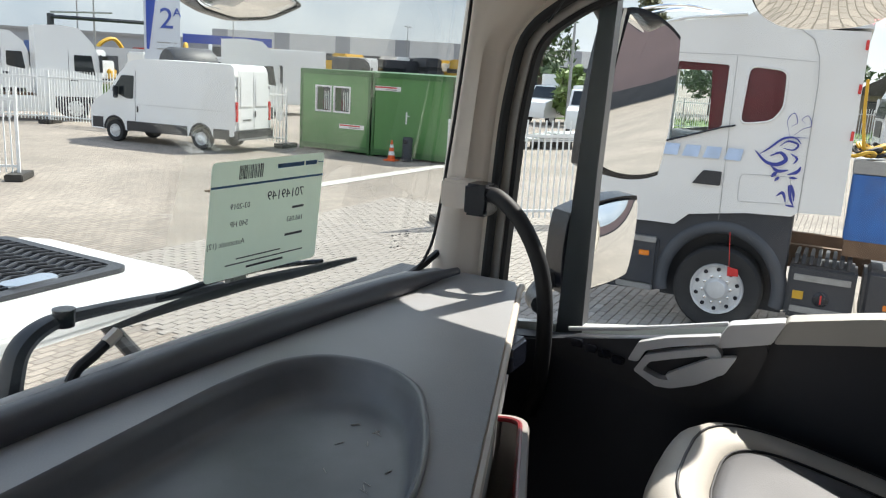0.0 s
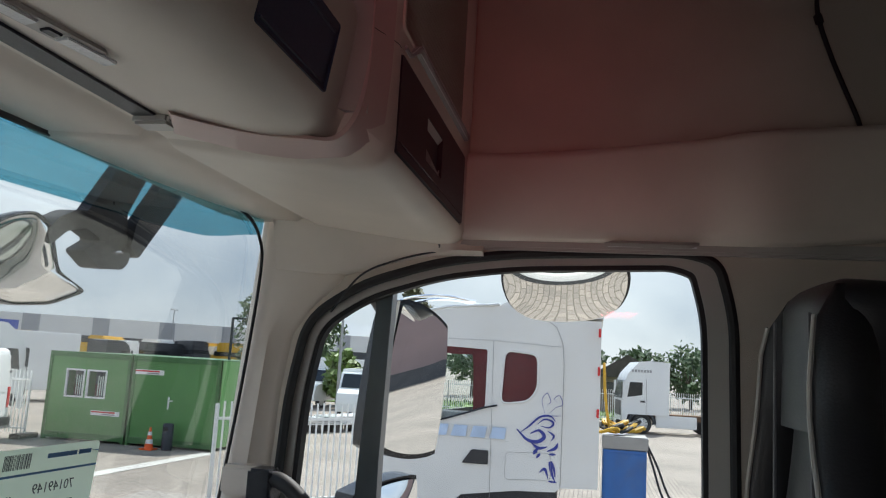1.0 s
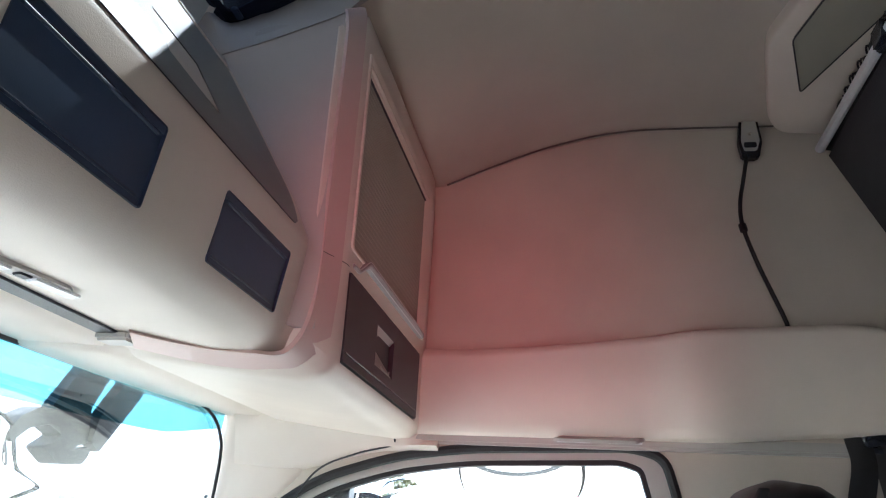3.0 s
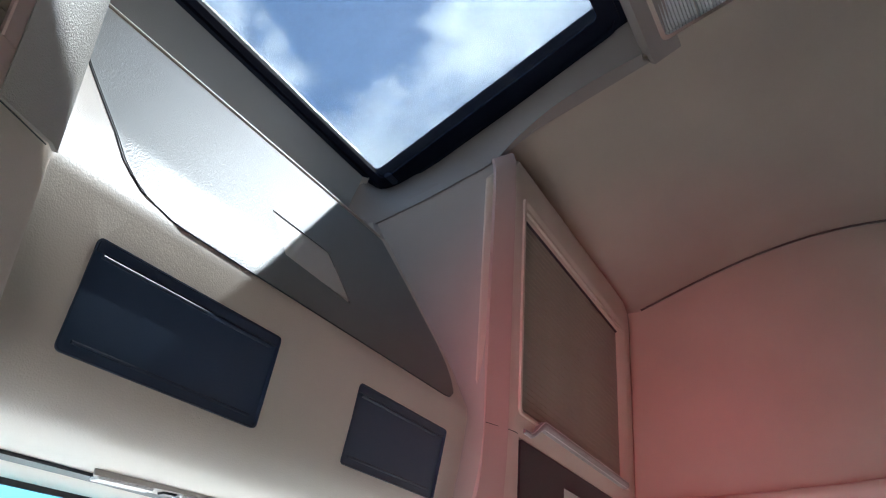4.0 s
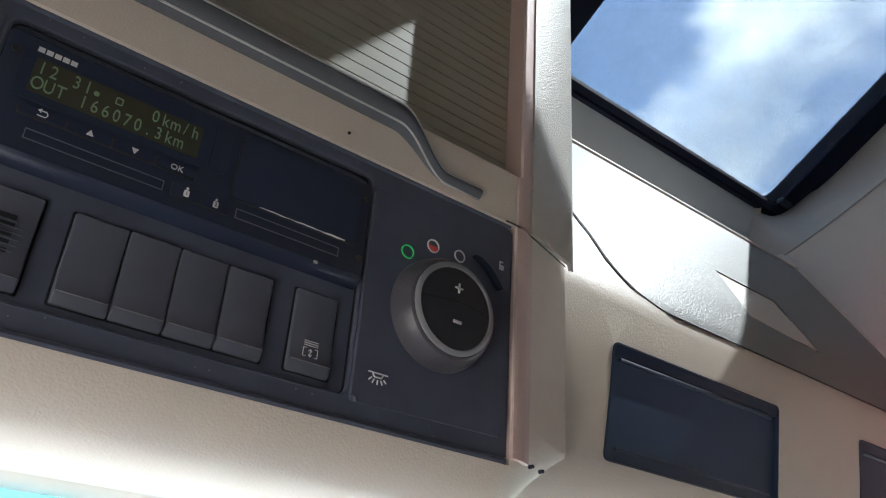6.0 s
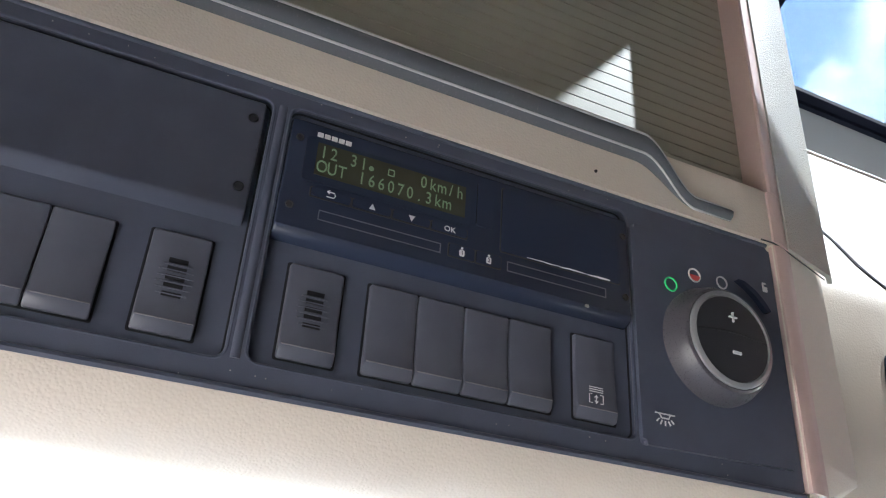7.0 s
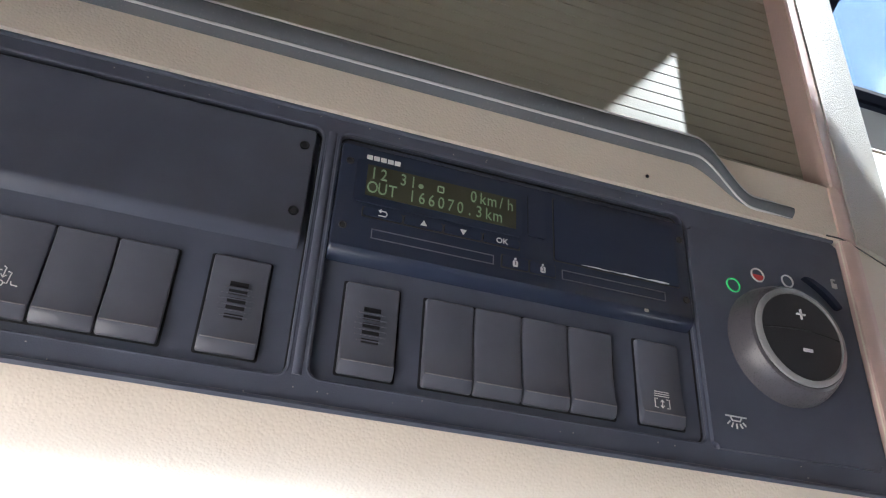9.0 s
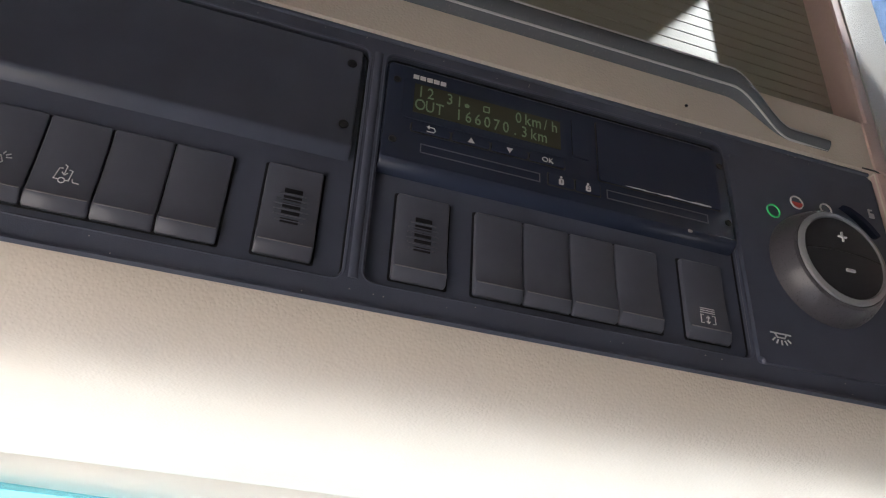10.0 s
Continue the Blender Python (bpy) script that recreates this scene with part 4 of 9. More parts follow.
def dome_lamp(s):
    """A clear interior lamp with a chrome rim behind the hatch."""
    root = thing("dome_lamp", (s * 0.36, 0.05, 3.90), "clear ribbed interior lamp with a chrome rim", "lamp", group="roof lamps")
    m = Matrix.Translation((s * 0.365, 0.052, 3.912)) @ Matrix.Rotation(radians(-22.5), 4, "X") @ Matrix.Rotation(radians(s * 4), 4, "Y")
    lift = lambda p: (p[0], p[1], 0)
    part("rim", moved(frame_plate(rounded(-0.062, 0.062, -0.098, 0.098, 0.012), rounded(-0.054, 0.054, -0.090, 0.090, 0.008), lift, (0, 0, 0.03)), m), CHROME, root, "chrome rim")
    for k in range(3):
        y0 = -0.089 + 0.060 * k
        wave = [[Vector((x, y0 + 0.057 * q / 40, 0.0065 - 0.0022 * math.cos(q * math.pi / 2))) for x in (-0.053, 0.053)] + [Vector((x, y0 + 0.057 * q / 40, 0.012)) for x in (0.053, -0.053)] for q in range(41)]
        part("lens", moved(loft(wave, closed=True), m), CLEAR, root, "clear ribbed lens")


dome_lamp(1)
dome_lamp(-1)


# ---- side valances above the doors ----
def valance(s):
    root = thing("door_valance", (s * 1.03, -0.1, 3.075), "cream padded valance panel above the cab door", "trim panel", group="valances")
    rows = []
    ys = [0.40 - 0.97 * k / 40 for k in range(41)]
    for y in ys:
        bulge = 0.020 * smooth((-0.10 - y) / 0.10) * (1 - 0.6 * smooth((-0.22 - y) / 0.12))
        x = 1.005 - bulge
        end = max(0.0, (-0.50 - y) / 0.07)
        top = 3.256 + 0.060 * smooth((0.34 - y) / 0.85) - 0.006 * end * end
        low = 3.070 + 0.02 * smooth((-0.2 - y) / 0.3) + 0.010 * end * end
        rows.append([Vector((s * px, y, pz)) for px, pz in ((1.10, top), (x + 0.026, top), (x + 0.008, top - 0.006), (x, top - 0.022), (x - 0.002, (top + low) / 2), (x + 0.002, low + 0.025), (x + 0.010, low + 0.006), (x + 0.024, low), (1.10, low))])
    part("valance_body", loft(rows, closed=True), CREAM, root, angle=60)
    # lower channel, lamp and door cap
    rail = box(min(s * 1.035, s * 1.09), max(s * 1.035, s * 1.09), -0.52, 0.42, 3.052, 3.078, 0.006)
    part("lower_channel", rail, PANELGREY, root, "grey-beige lower channel")
    m = Matrix.Translation((s * 1.018, 0.0, 3.069)) @ Matrix.Rotation(radians(90), 4, "Z") @ Matrix.Rotation(radians(-s * 30), 4, "X")
    lens_strip("reading_lamp", m, root, 0.19, 0.024)
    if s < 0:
        # added red lamp, unseen, for the pink cast on the far wall
        lamp = bpy.data.lights.new("added_red_light", "AREA")
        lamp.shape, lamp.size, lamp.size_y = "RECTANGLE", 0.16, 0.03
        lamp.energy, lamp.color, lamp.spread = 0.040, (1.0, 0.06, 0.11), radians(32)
        new("added_red_light", lamp).matrix_world = look((-0.975, 0.0, 3.085), (1.06, 0.21, 3.38))
    return root


valance(1)
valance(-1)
for s in (1, -1):
    pts = spline([(s * 1.030, 0.66, 2.905), (s * 1.028, 0.60, 2.985), (s * 1.030, 0.52, 3.022), (s * 1.034, 0.43, 3.045)], 6)
    solo("pillar_seam", tube(pts, 0.0022, 6), BLACKSOFT, "thin dark seam in the cream pillar trim", "seam", kind="structure")
    solo("pillar_joint", tube([(s * 1.022, 0.430, 3.050), (s * 1.010, 0.432, 3.072)], 0.0022, 6), BLACKSOFT, "short dark joint in the pillar trim", "seam", kind="structure")
    # header between pillar and door, joining the shelf to the pillar
    rows = []
    for k in range(13):
        y = 0.34 + 0.45 * k / 12
        o = 0.05 * (1 - smooth((y - 0.34) / 0.12))
        rows.append([Vector((s * x, y, z)) for x, z in ((1.10, 3.13), (0.99 + o, 3.13), (0.985 + o, 3.09), (1.002 + o, 3.066), (1.022, 3.045 - 0.05 * smooth((y - 0.42) / 0.3)), (1.06, 3.035 - 0.06 * smooth((y - 0.42) / 0.3)), (1.10, 3.035 - 0.06 * smooth((y - 0.42) / 0.3)))])
    solo("corner_header", loft(rows, closed=True), CREAM, "cream trim above the windscreen corner", "trim", kind="structure", angle=60)
    # seam between headliner and side wall
    pts = [ceiling_point(s * 1.085, 0.36 - 0.78 * k / 24) + Vector((0, 0, -0.005)) for k in range(25)]
    solo("headliner_seam", tube(pts, 0.0024, 6), SEAMTAUPE, "dark taupe piping between the headliner and the side wall", "seam", kind="structure")


# ---- remote control on the wall ----
def remote():
    root = thing("wall_remote", (1.09, -0.365, 3.68), "grey and black hand remote with a cable on the wall", "remote control")
    m = Matrix.Translation((1.078, -0.362, 3.788)) @ Matrix(((0, 0, -1, 0), (-1, 0, 0, 0), (0, 1, 0, 0), (0, 0, 0, 1)))
    outline = softpoly([(-0.021, 0.052), (0.019, 0.052), (0.027, -0.012), (0.018, -0.055), (-0.020, -0.055), (-0.027, -0.012)], 0.008)
    part("shell", moved(plate_xy(outline, -0.014, 0.006, 0.004), m), BLACKGLOSS, root, "black plastic shell")
    face = softpoly([(-0.015, 0.047), (0.014, 0.047), (0.021, -0.012), (0.013, -0.038), (-0.015, -0.038), (-0.021, -0.012)], 0.006)
    part("face_plate", moved(plate_xy(face, 0.005, 0.0085, 0.001), m), PANELGREY, root, "grey face plate")
    part("slot", moved(plate_xy(rounded(-0.015, 0.013, -0.030, -0.016, 0.004), 0.0075, 0.0095), m), BLACKGLOSS, root)
    part("screw", moved(lathe([(0.0001, 0.0105), (0.004, 0.0095), (0.004, 0.007)], (0, 0.006, 0), "z", 10), m), CHROME, root)
    pts = spline([(1.078, -0.352, 3.738), (1.074, -0.340, 3.68), (1.070, -0.327, 3.615), (1.066, -0.328, 3.555), (1.062, -0.350, 3.470), (1.058, -0.375, 3.395), (1.054, -0.395, 3.335), (1.053, -0.402, 3.30)], 8)
    part("cable", tube(pts, 0.0048, 8), RUBBER, root, "black cable")
    part("cable_clip", tube([(1.067, -0.326, 3.563), (1.066, -0.330, 3.545)], 0.0085, 8), RUBBER, root)


remote()


# ---- rear corner speaker housing, folded bunk, belt, hook ----
def rear_corner():
    root = thing("corner_housing", (1.05, -0.6, 3.69), "beige corner housing with an inset taupe panel", "trim panel")
    outline = softpoly([(0.74, -0.412), (0.825, -0.361), (0.927, -0.376), (1.030, -0.398), (1.075, -0.430), (1.088, -0.535), (1.088, -0.82), (0.66, -0.82), (0.66, -0.455)], 0.02)
    c = Vector((0.87, -0.58))
    def ring(k, drop):
        return [Vector((*(c + (Vector(p) - c) * k), 0)) + Vector((0, 0, ceiling_point(*(c + (Vector(p) - c) * k)).z - drop)) for p in outline]
    part("housing", loft([ring(1.01, -0.02), ring(1.01, 0.018), ring(1.0, 0.027), ring(0.985, 0.030), ring(0.5, 0.034), ring(0.02, 0.034)], closed=True), CREAM, root, angle=50)
    inner = softpoly([(0.735, -0.455), (0.816, -0.408), (0.938, -0.446), (0.775, -0.575), (0.69, -0.60)], 0.008)
    part("inset_panel", loft([[Vector((*p, ceiling_point(*p).z - d)) for p in inner] for d in (0.026, 0.037)], closed=True), SHUTTER, root, "taupe inset panel")
    edge = [Vector((*p, ceiling_point(*p).z - 0.0365)) for p in inner]
    part("inset_edge", tube(edge + edge[:1], 0.002, 6), BLACKSOFT, root)


rear_corner()


def bunk():
    root = thing("folded_bunk", (0, -0.66, 3.2), "folded upper bunk covered with black mesh cloth and a silver rail", "bunk")
    p0, p1 = Vector((0, -0.515, 3.722)), Vector((0, -0.77, 3.18))
    n = Vector((0, -0.912, 0.42)).normalized() * 0.06
    rows = []
    for k in range(13):
        x = -0.95 + 1.975 * k / 12
        r = 0.07 * max(0.0, abs(k - 6) - 5)
        rows.append([Vector((x, 0, 0)) + p for p in (p0 - Vector((0, 0, r * 0.2)), p0.lerp(p1, 0.5), p1 + Vector((0, 0, r * 1.5)), p1 + n, p0 + n)])
    part("mesh_cover", loft(rows, closed=True), BLACKCLOTH, root, "black mesh cloth")
    part("silver_rail", tube([(-0.95, -0.500, 3.728), (1.03, -0.500, 3.728)], 0.011, 8), SATIN, root, "thin silver rail")
    rows = []
    for k in range(60):
        x = -0.95 + 1.99 * k / 59
        w = 0.012 * math.sin(k * 1.9) + 0.008 * math.sin(k * 4.3)
        rows.append([Vector((x, -0.515, 3.73)), Vector((x, -0.522 + w * 0.3, 3.765 + w * 0.4)), Vector((x, -0.545 + w, 3.805 + w)), Vector((x, -0.59, 3.77)), Vector((x, -0.57, 3.722))])
    part("net_hem", loft(rows, closed=True), BLACKCLOTH, root, "gathered black net hem")
    for q in range(26):
        x = 0.55 + 0.018 * q
        c = Vector((x, -0.538, 3.812 + 0.008 * math.sin(q * 2.1)))
        ring = [c + Vector((0.009 * math.cos(a), 0.002 * math.sin(a), 0.010 * math.sin(a))) for a in (2 * math.pi * j / 8 for j in range(9))]
        part("net_loop", tube(ring, 0.0022, 5), BLACKCLOTH, root)
    part("rail_joint", box(0.575, 0.635, -0.53, -0.485, 3.705, 3.755, 0.008), BLACKGLOSS, root, "black rail joint")


BLACKCLOTH = leather("black_mesh_cloth", (0.018, 0.019, 0.022), 0.75, 260, 0.9)
bunk()


def belt():
    root = thing("seat_belt", (1.03, -0.5, 2.2), "black seat belt strap with a chrome guide on the pillar", "seat belt")
    pts = spline([(1.035, -0.50, 3.09), (1.025, -0.505, 3.03), (0.99, -0.475, 2.93), (0.96, -0.45, 2.75), (0.94, -0.43, 2.45), (0.93, -0.42, 2.2)], 8)
    part("strap", tube(pts, 0.024, 8, 0.08, (1, 0, 0)), LEATHER_BLACK, root)
    pts = spline([(1.045, -0.535, 3.10), (1.04, -0.56, 2.98), (1.035, -0.57, 2.8), (1.035, -0.575, 2.2)], 8)
    part("return_strap", tube(pts, 0.022, 8, 0.08, (1, 0, 0)), LEATHER_BLACK, root)
    part("guide_loop", box(1.020, 1.046, -0.575, -0.505, 2.93, 2.955, 0.006), CHROME, root, "chrome guide loop")
    part("anchor_cover", box(1.02, 1.055, -0.56, -0.50, 3.06, 3.12, 0.014, 3), BLACKGLOSS, root, "black anchor cover")
    h = thing("coat_hook", (1.05, -0.65, 3.14), "cream plastic coat hook on the side wall", "hook")
    part("back_plate", box(1.04, 1.06, -0.668, -0.628, 3.14, 3.24, 0.008, 3), CREAM, h)
    part("hook_arm", tube(spline([(1.04, -0.648, 3.225), (1.015, -0.648, 3.205), (1.012, -0.648, 3.175), (1.022, -0.648, 3.155)], 6), 0.008, 8), CREAM, h)


belt()


# ---- passenger seat ----
def seat():
    root = thing("passenger_seat", (0.72, -0.05, 1.5), "black and grey leather passenger seat with a cream cushion edge", "seat")
    part("pedestal", box(0.52, 0.92, -0.30, 0.18, 1.5, 1.98, 0.03), BLACK, root, "black seat pedestal")
    tilt = Matrix.Translation((0.725, 0.02, 2.135)) @ Matrix.Rotation(radians(11), 4, "X")
    def plan(k, z):
        ring = []
        for j in range(44):
            a = 2 * math.pi * j / 44
            cx, sx = math.cos(a), math.sin(a)
            ring.append(tilt @ Vector((0.255 * k * math.copysign(abs(cx) ** 0.62, cx), 0.285 * k * math.copysign(abs(sx) ** 0.62, sx), z)))
        return ring
    part("cushion_base", loft([plan(0.90, -0.17), plan(0.97, -0.13), plan(0.985, -0.06), plan(0.97, -0.035)], closed=True), LEATHER_BLACK, root, "black leather cushion base", angle=60)
    part("cushion_edge", loft([plan(0.96, -0.040), plan(1.0, -0.020), plan(1.005, 0.0), plan(0.985, 0.022), plan(0.93, 0.038), plan(0.84, 0.043), plan(0.74, 0.036), plan(0.69, 0.028), plan(0.68, 0.0)], closed=True), LEATHER_CREAM, root, "cream leather cushion edge", angle=70)
    part("cushion_insert", loft([plan(0.69, 0.0), plan(0.685, 0.026), plan(0.62, 0.034), plan(0.45, 0.034), plan(0.2, 0.030), plan(0.02, 0.028)], closed=True), LEATHER_GREY, root, "grey leather insert", angle=70)
    for k, z in ((0.690, 0.0295), (0.875, 0.0425)):
        ring = plan(k, z)
        part("seat_seam", tube(ring + ring[:1], 0.0024, 6), LEATHER_BLACK, root)
    # backrest and integral headrest
    def slab(wfun, dfun, z0, z1, lean, n=16):
        rows = []
        for k in range(n + 1):
            t = k / n
            z = z0 + (z1 - z0) * t
            w, d = wfun(t), dfun(t)
            c = Vector((0.735, -0.270 - lean * t, z))
            ring = []
            for j in range(20):
                a = 2 * math.pi * j / 20
                cx, sx = math.cos(a), math.sin(a)
                ring.append(c + Vector((w * math.copysign(abs(cx) ** 0.55, cx), d * math.copysign(abs(sx) ** 0.6, sx), 0)))
            rows.append(ring)
        return loft(rows, closed=True)
    part("backrest", slab(lambda t: 0.255 - 0.09 * smooth((t - 0.55) / 0.45), lambda t: 0.085 - 0.015 * t, 2.12, 2.76, 0.02), LEATHER_BLACK, root, "black leather backrest")
    part("headrest", slab(lambda t: 0.165 * math.sqrt(max(0.02, 1 - max(0.0, (t - 0.78) / 0.22) ** 2.4)) + 0.004, lambda t: 0.072 * math.sqrt(max(0.03, 1 - max(0.0, (t - 0.8) / 0.2) ** 2)), 2.74, 2.972, 0.005), LEATHER_BLACK, root, "black leather headrest")
    for sg in (-1, 1):
        rows = []
        for k in range(15):
            t = k / 14
            z = 2.30 + 0.65 * t
            wx = 0.258 - 0.09 * smooth((t - 0.42) / 0.35)
            wx *= 1 - 0.18 * smooth((t - 0.85) / 0.15)
            c = Vector((0.735 + sg * wx, -0.215 - 0.015 * t, z))
            r = 0.035 * math.sqrt(max(0.03, 1 - (2 * t - 1) ** 6))
            rows.append([c + Vector((r * 0.75 * math.cos(a), r * 1.25 * math.sin(a), 0)) for a in (2 * math.pi * j / 12 for j in range(12))])
        part("side_panel", loft(rows, closed=True), LEATHER_BLACK, root, "black leather side wing")
        edge = [r[3] + Vector((0, 0.004, 0)) for r in rows[1:-1]]
        part("piping", tube(edge, 0.0035, 6), LEATHER_CREAM, root, "pale piping")
    for sg in (-1, 1):
        pts = [Vector((0.735 + sg * (0.13 - 0.02 * k / 8), -0.350 + 0.155, 2.35 + 0.07 * k)) for k in range(9)]
        part("piping", tube(pts, 0.003, 6), LEATHER_GREY, root)


seat()


# ---- dashboard ----
DASH_Z = 2.372


def dash_edge(x):
    """The rear edge of the dashboard."""
    return 0.675 - 0.335 * max(0.0, 1.02 - x) if x > 0.1 else 0.367 - 0.02 * (0.1 - x)


TRAY = [(0.365, 0.785), (0.42, 0.745), (0.438, 0.66), (0.395, 0.575), (0.28, 0.500), (0.15, 0.445), (-0.05, 0.415), (-0.25, 0.42), (-0.33, 0.50), (-0.33, 0.70), (-0.25, 0.77), (-0.05, 0.775), (0.10, 0.785), (0.26, 0.795)]


def dashboard():
    root = thing("dashboard", (0, 0.7, 1.9), "dark grey moulded dashboard with a black tray", "dashboard")
    xs = [1.035 - 2.07 * k / 40 for k in range(41)]
    rear = [(x, dash_edge(x)) for x in xs]
    front = [(x, ws_y(x, 2.36) - 0.004) for x in xs[::-1]]
    top = plate_xy(rear + front, DASH_Z - 0.16, DASH_Z, 0.012, 3)
    tray_line = softpoly(TRAY, 0.06, 4)
    c = Vector((0.06, 0.61))
    hole = plate_xy(tray_line, DASH_Z - 0.06, DASH_Z + 0.05)
    part("dash_top", cut(top, hole), DASHGREY, root, "dark grey grained dash top", angle=30)
    shrink = lambda k: [tuple(c + (Vector(p) - c) * k) for p in tray_line]
    rows = [[Vector((*p, z)) for p in shrink(k)] for k, z in ((1.045, DASH_Z - 0.004), (1.043, DASH_Z + 0.004), (1.022, DASH_Z + 0.0075), (0.998, DASH_Z + 0.005), (0.975, DASH_Z - 0.010), (0.945, DASH_Z - 0.034), (0.915, DASH_Z - 0.043), (0.86, DASH_Z - 0.046), (0.5, DASH_Z - 0.046), (0.02, DASH_Z - 0.046))]
    tr = part("tray", loft(rows, closed=True, caps=False), TRAYMAT, root, "black rubber storage tray", angle=70)
    rnd = random.Random(4)
    for k in range(14):
        x, y = 0.26 + rnd.uniform(-0.09, 0.10), 0.60 + rnd.uniform(-0.08, 0.06)
        a = rnd.uniform(0, 3.14)
        part("scuff", tube([(x, y, DASH_Z - 0.0455), (x + 0.012 * math.cos(a), y + 0.012 * math.sin(a), DASH_Z - 0.0455)], 0.0007, 5), PANELGREY, tr)
    # padded bar along the windscreen
    bar = [Vector((x, ws_y(x, 2.38) - 0.096, 2.384)) for x in [0.985 - 1.97 * k / 36 for k in range(37)]]
    part("screen_bar", tube(bar, 0.027, 14, 0.85, (0, 0, 1), taper=lambda t: 0.35 + 0.65 * smooth(min(t, 1 - t) / 0.12)), BARGREY, root, "dark grey padded bar below the windscreen", angle=70)
    vent = [Vector((x, ws_y(x, 2.38) - 0.022, 2.374)) for x in [0.93 - 1.86 * k / 36 for k in range(37)]]
    part("screen_vent", tube(vent, 0.014, 8, 0.4), PANELGREY, root, "grey demister strip")
    # front face below the edge, end plate
    face = [[Vector((x, dash_edge(x) + o, z)) for x in xs] for o, z in ((0.012, DASH_Z - 0.02), (0.004, DASH_Z - 0.08), (0.03, DASH_Z - 0.16), (0.12, DASH_Z - 0.40), (0.20, 1.75))]
    part("dash_face", loft(face), BLACK, root, "black dashboard face")
    part("edge_strip", tube([Vector((x, dash_edge(x) - 0.003, DASH_Z - 0.012)) for x in xs[:22]], 0.008, 8), CREAM, root, "cream edge strip")
    part("end_vent", box(0.78, 0.86, dash_edge(0.82) - 0.022, dash_edge(0.82) + 0.03, DASH_Z - 0.11, DASH_Z - 0.055, 0.006), BLACKGLOSS, root, "black end vent")
    # cup bin with dark red rim
    bx = thing("dash_bin", (0.56, 0.44, 2.0), "black storage bin with a dark red inner rim", "bin")
    turn = Matrix.Translation((0.62, 0.552, 0)) @ Matrix.Rotation(radians(20), 4, "Z")
    line = lambda e, z: [turn @ Vector((p[0], p[1], z)) for p in rounded(-0.36 + e, -e, -0.062 + e, 0.015, 0.030)]
    part("bin_wall", loft([line(0.012, 2.00), line(0.0, 2.252), line(0.003, 2.260), line(0.012, 2.260), line(0.014, 2.252), line(0.024, 2.05), line(0.05, 2.05)], closed=True), PANELGREY, bx, "grey plastic wall", angle=50)
    ring = [turn @ Vector((p[0], p[1], 2.258)) for p in rounded(-0.345, -0.015, -0.047, 0.014, 0.022)]
    part("red_rim", tube(ring + ring[:1], 0.0050, 8), REDTRIM, bx, "dark red rim")
    return root


dashboard()


# ---- grab handle on the pillar ----
def grab_handle():
    root = thing("grab_handle", (1.0, 0.7, 2.1), "black curved grab handle on a cream pillar bracket", "handle")
    part("bracket", moved(box(-0.030, 0.030, -0.042, 0.042, -0.030, 0.030, 0.006), Matrix.Translation((1.018, 0.815, 2.548))), CREAM, root, "cream bracket")
    part("socket", moved(box(-0.034, 0.030, -0.026, 0.026, -0.033, 0.033, 0.006), Matrix.Translation((0.995, 0.762, 2.545))), BLACKGLOSS, root, "black socket")
    pts = spline([(0.99, 0.755, 2.555), (0.975, 0.715, 2.555), (0.965, 0.66, 2.515), (0.965, 0.615, 2.44), (0.968, 0.596, 2.36), (0.972, 0.592, 2.27), (0.980, 0.598, 2.18), (1.0, 0.62, 2.10)], 8)
    part("grab_bar", tube(pts, 0.0165, 12), RUBBER, root, "black rubber coated bar")
    return root


grab_handle()


# ---- price label behind the windscreen ----
PAPER = mat("pale_green_paper", (0.84, 0.88, 0.80), 0.62, var=0.05, scale=30, bump=0.02)
pn, pl = PAPER.node_tree.nodes, PAPER.node_tree.links
p_tr, p_mix = pn.new("ShaderNodeBsdfTranslucent"), pn.new("ShaderNodeMixShader")
p_tr.inputs[0].default_value = (0.84, 0.90, 0.80, 1)
p_mix.inputs[0].default_value = 0.74
pl.new(pn["Principled BSDF"].outputs[0], p_mix.inputs[1])
pl.new(p_tr.outputs[0], p_mix.inputs[2])
pl.new(p_mix.outputs[0], pn["Material Output"].inputs[0])
INK = mat("dark_grey_ink", (0.055, 0.06, 0.07), 0.6, bump=0.0)
BLUEINK = mat("blue_ink", (0.06, 0.16, 0.34), 0.6, bump=0.0)


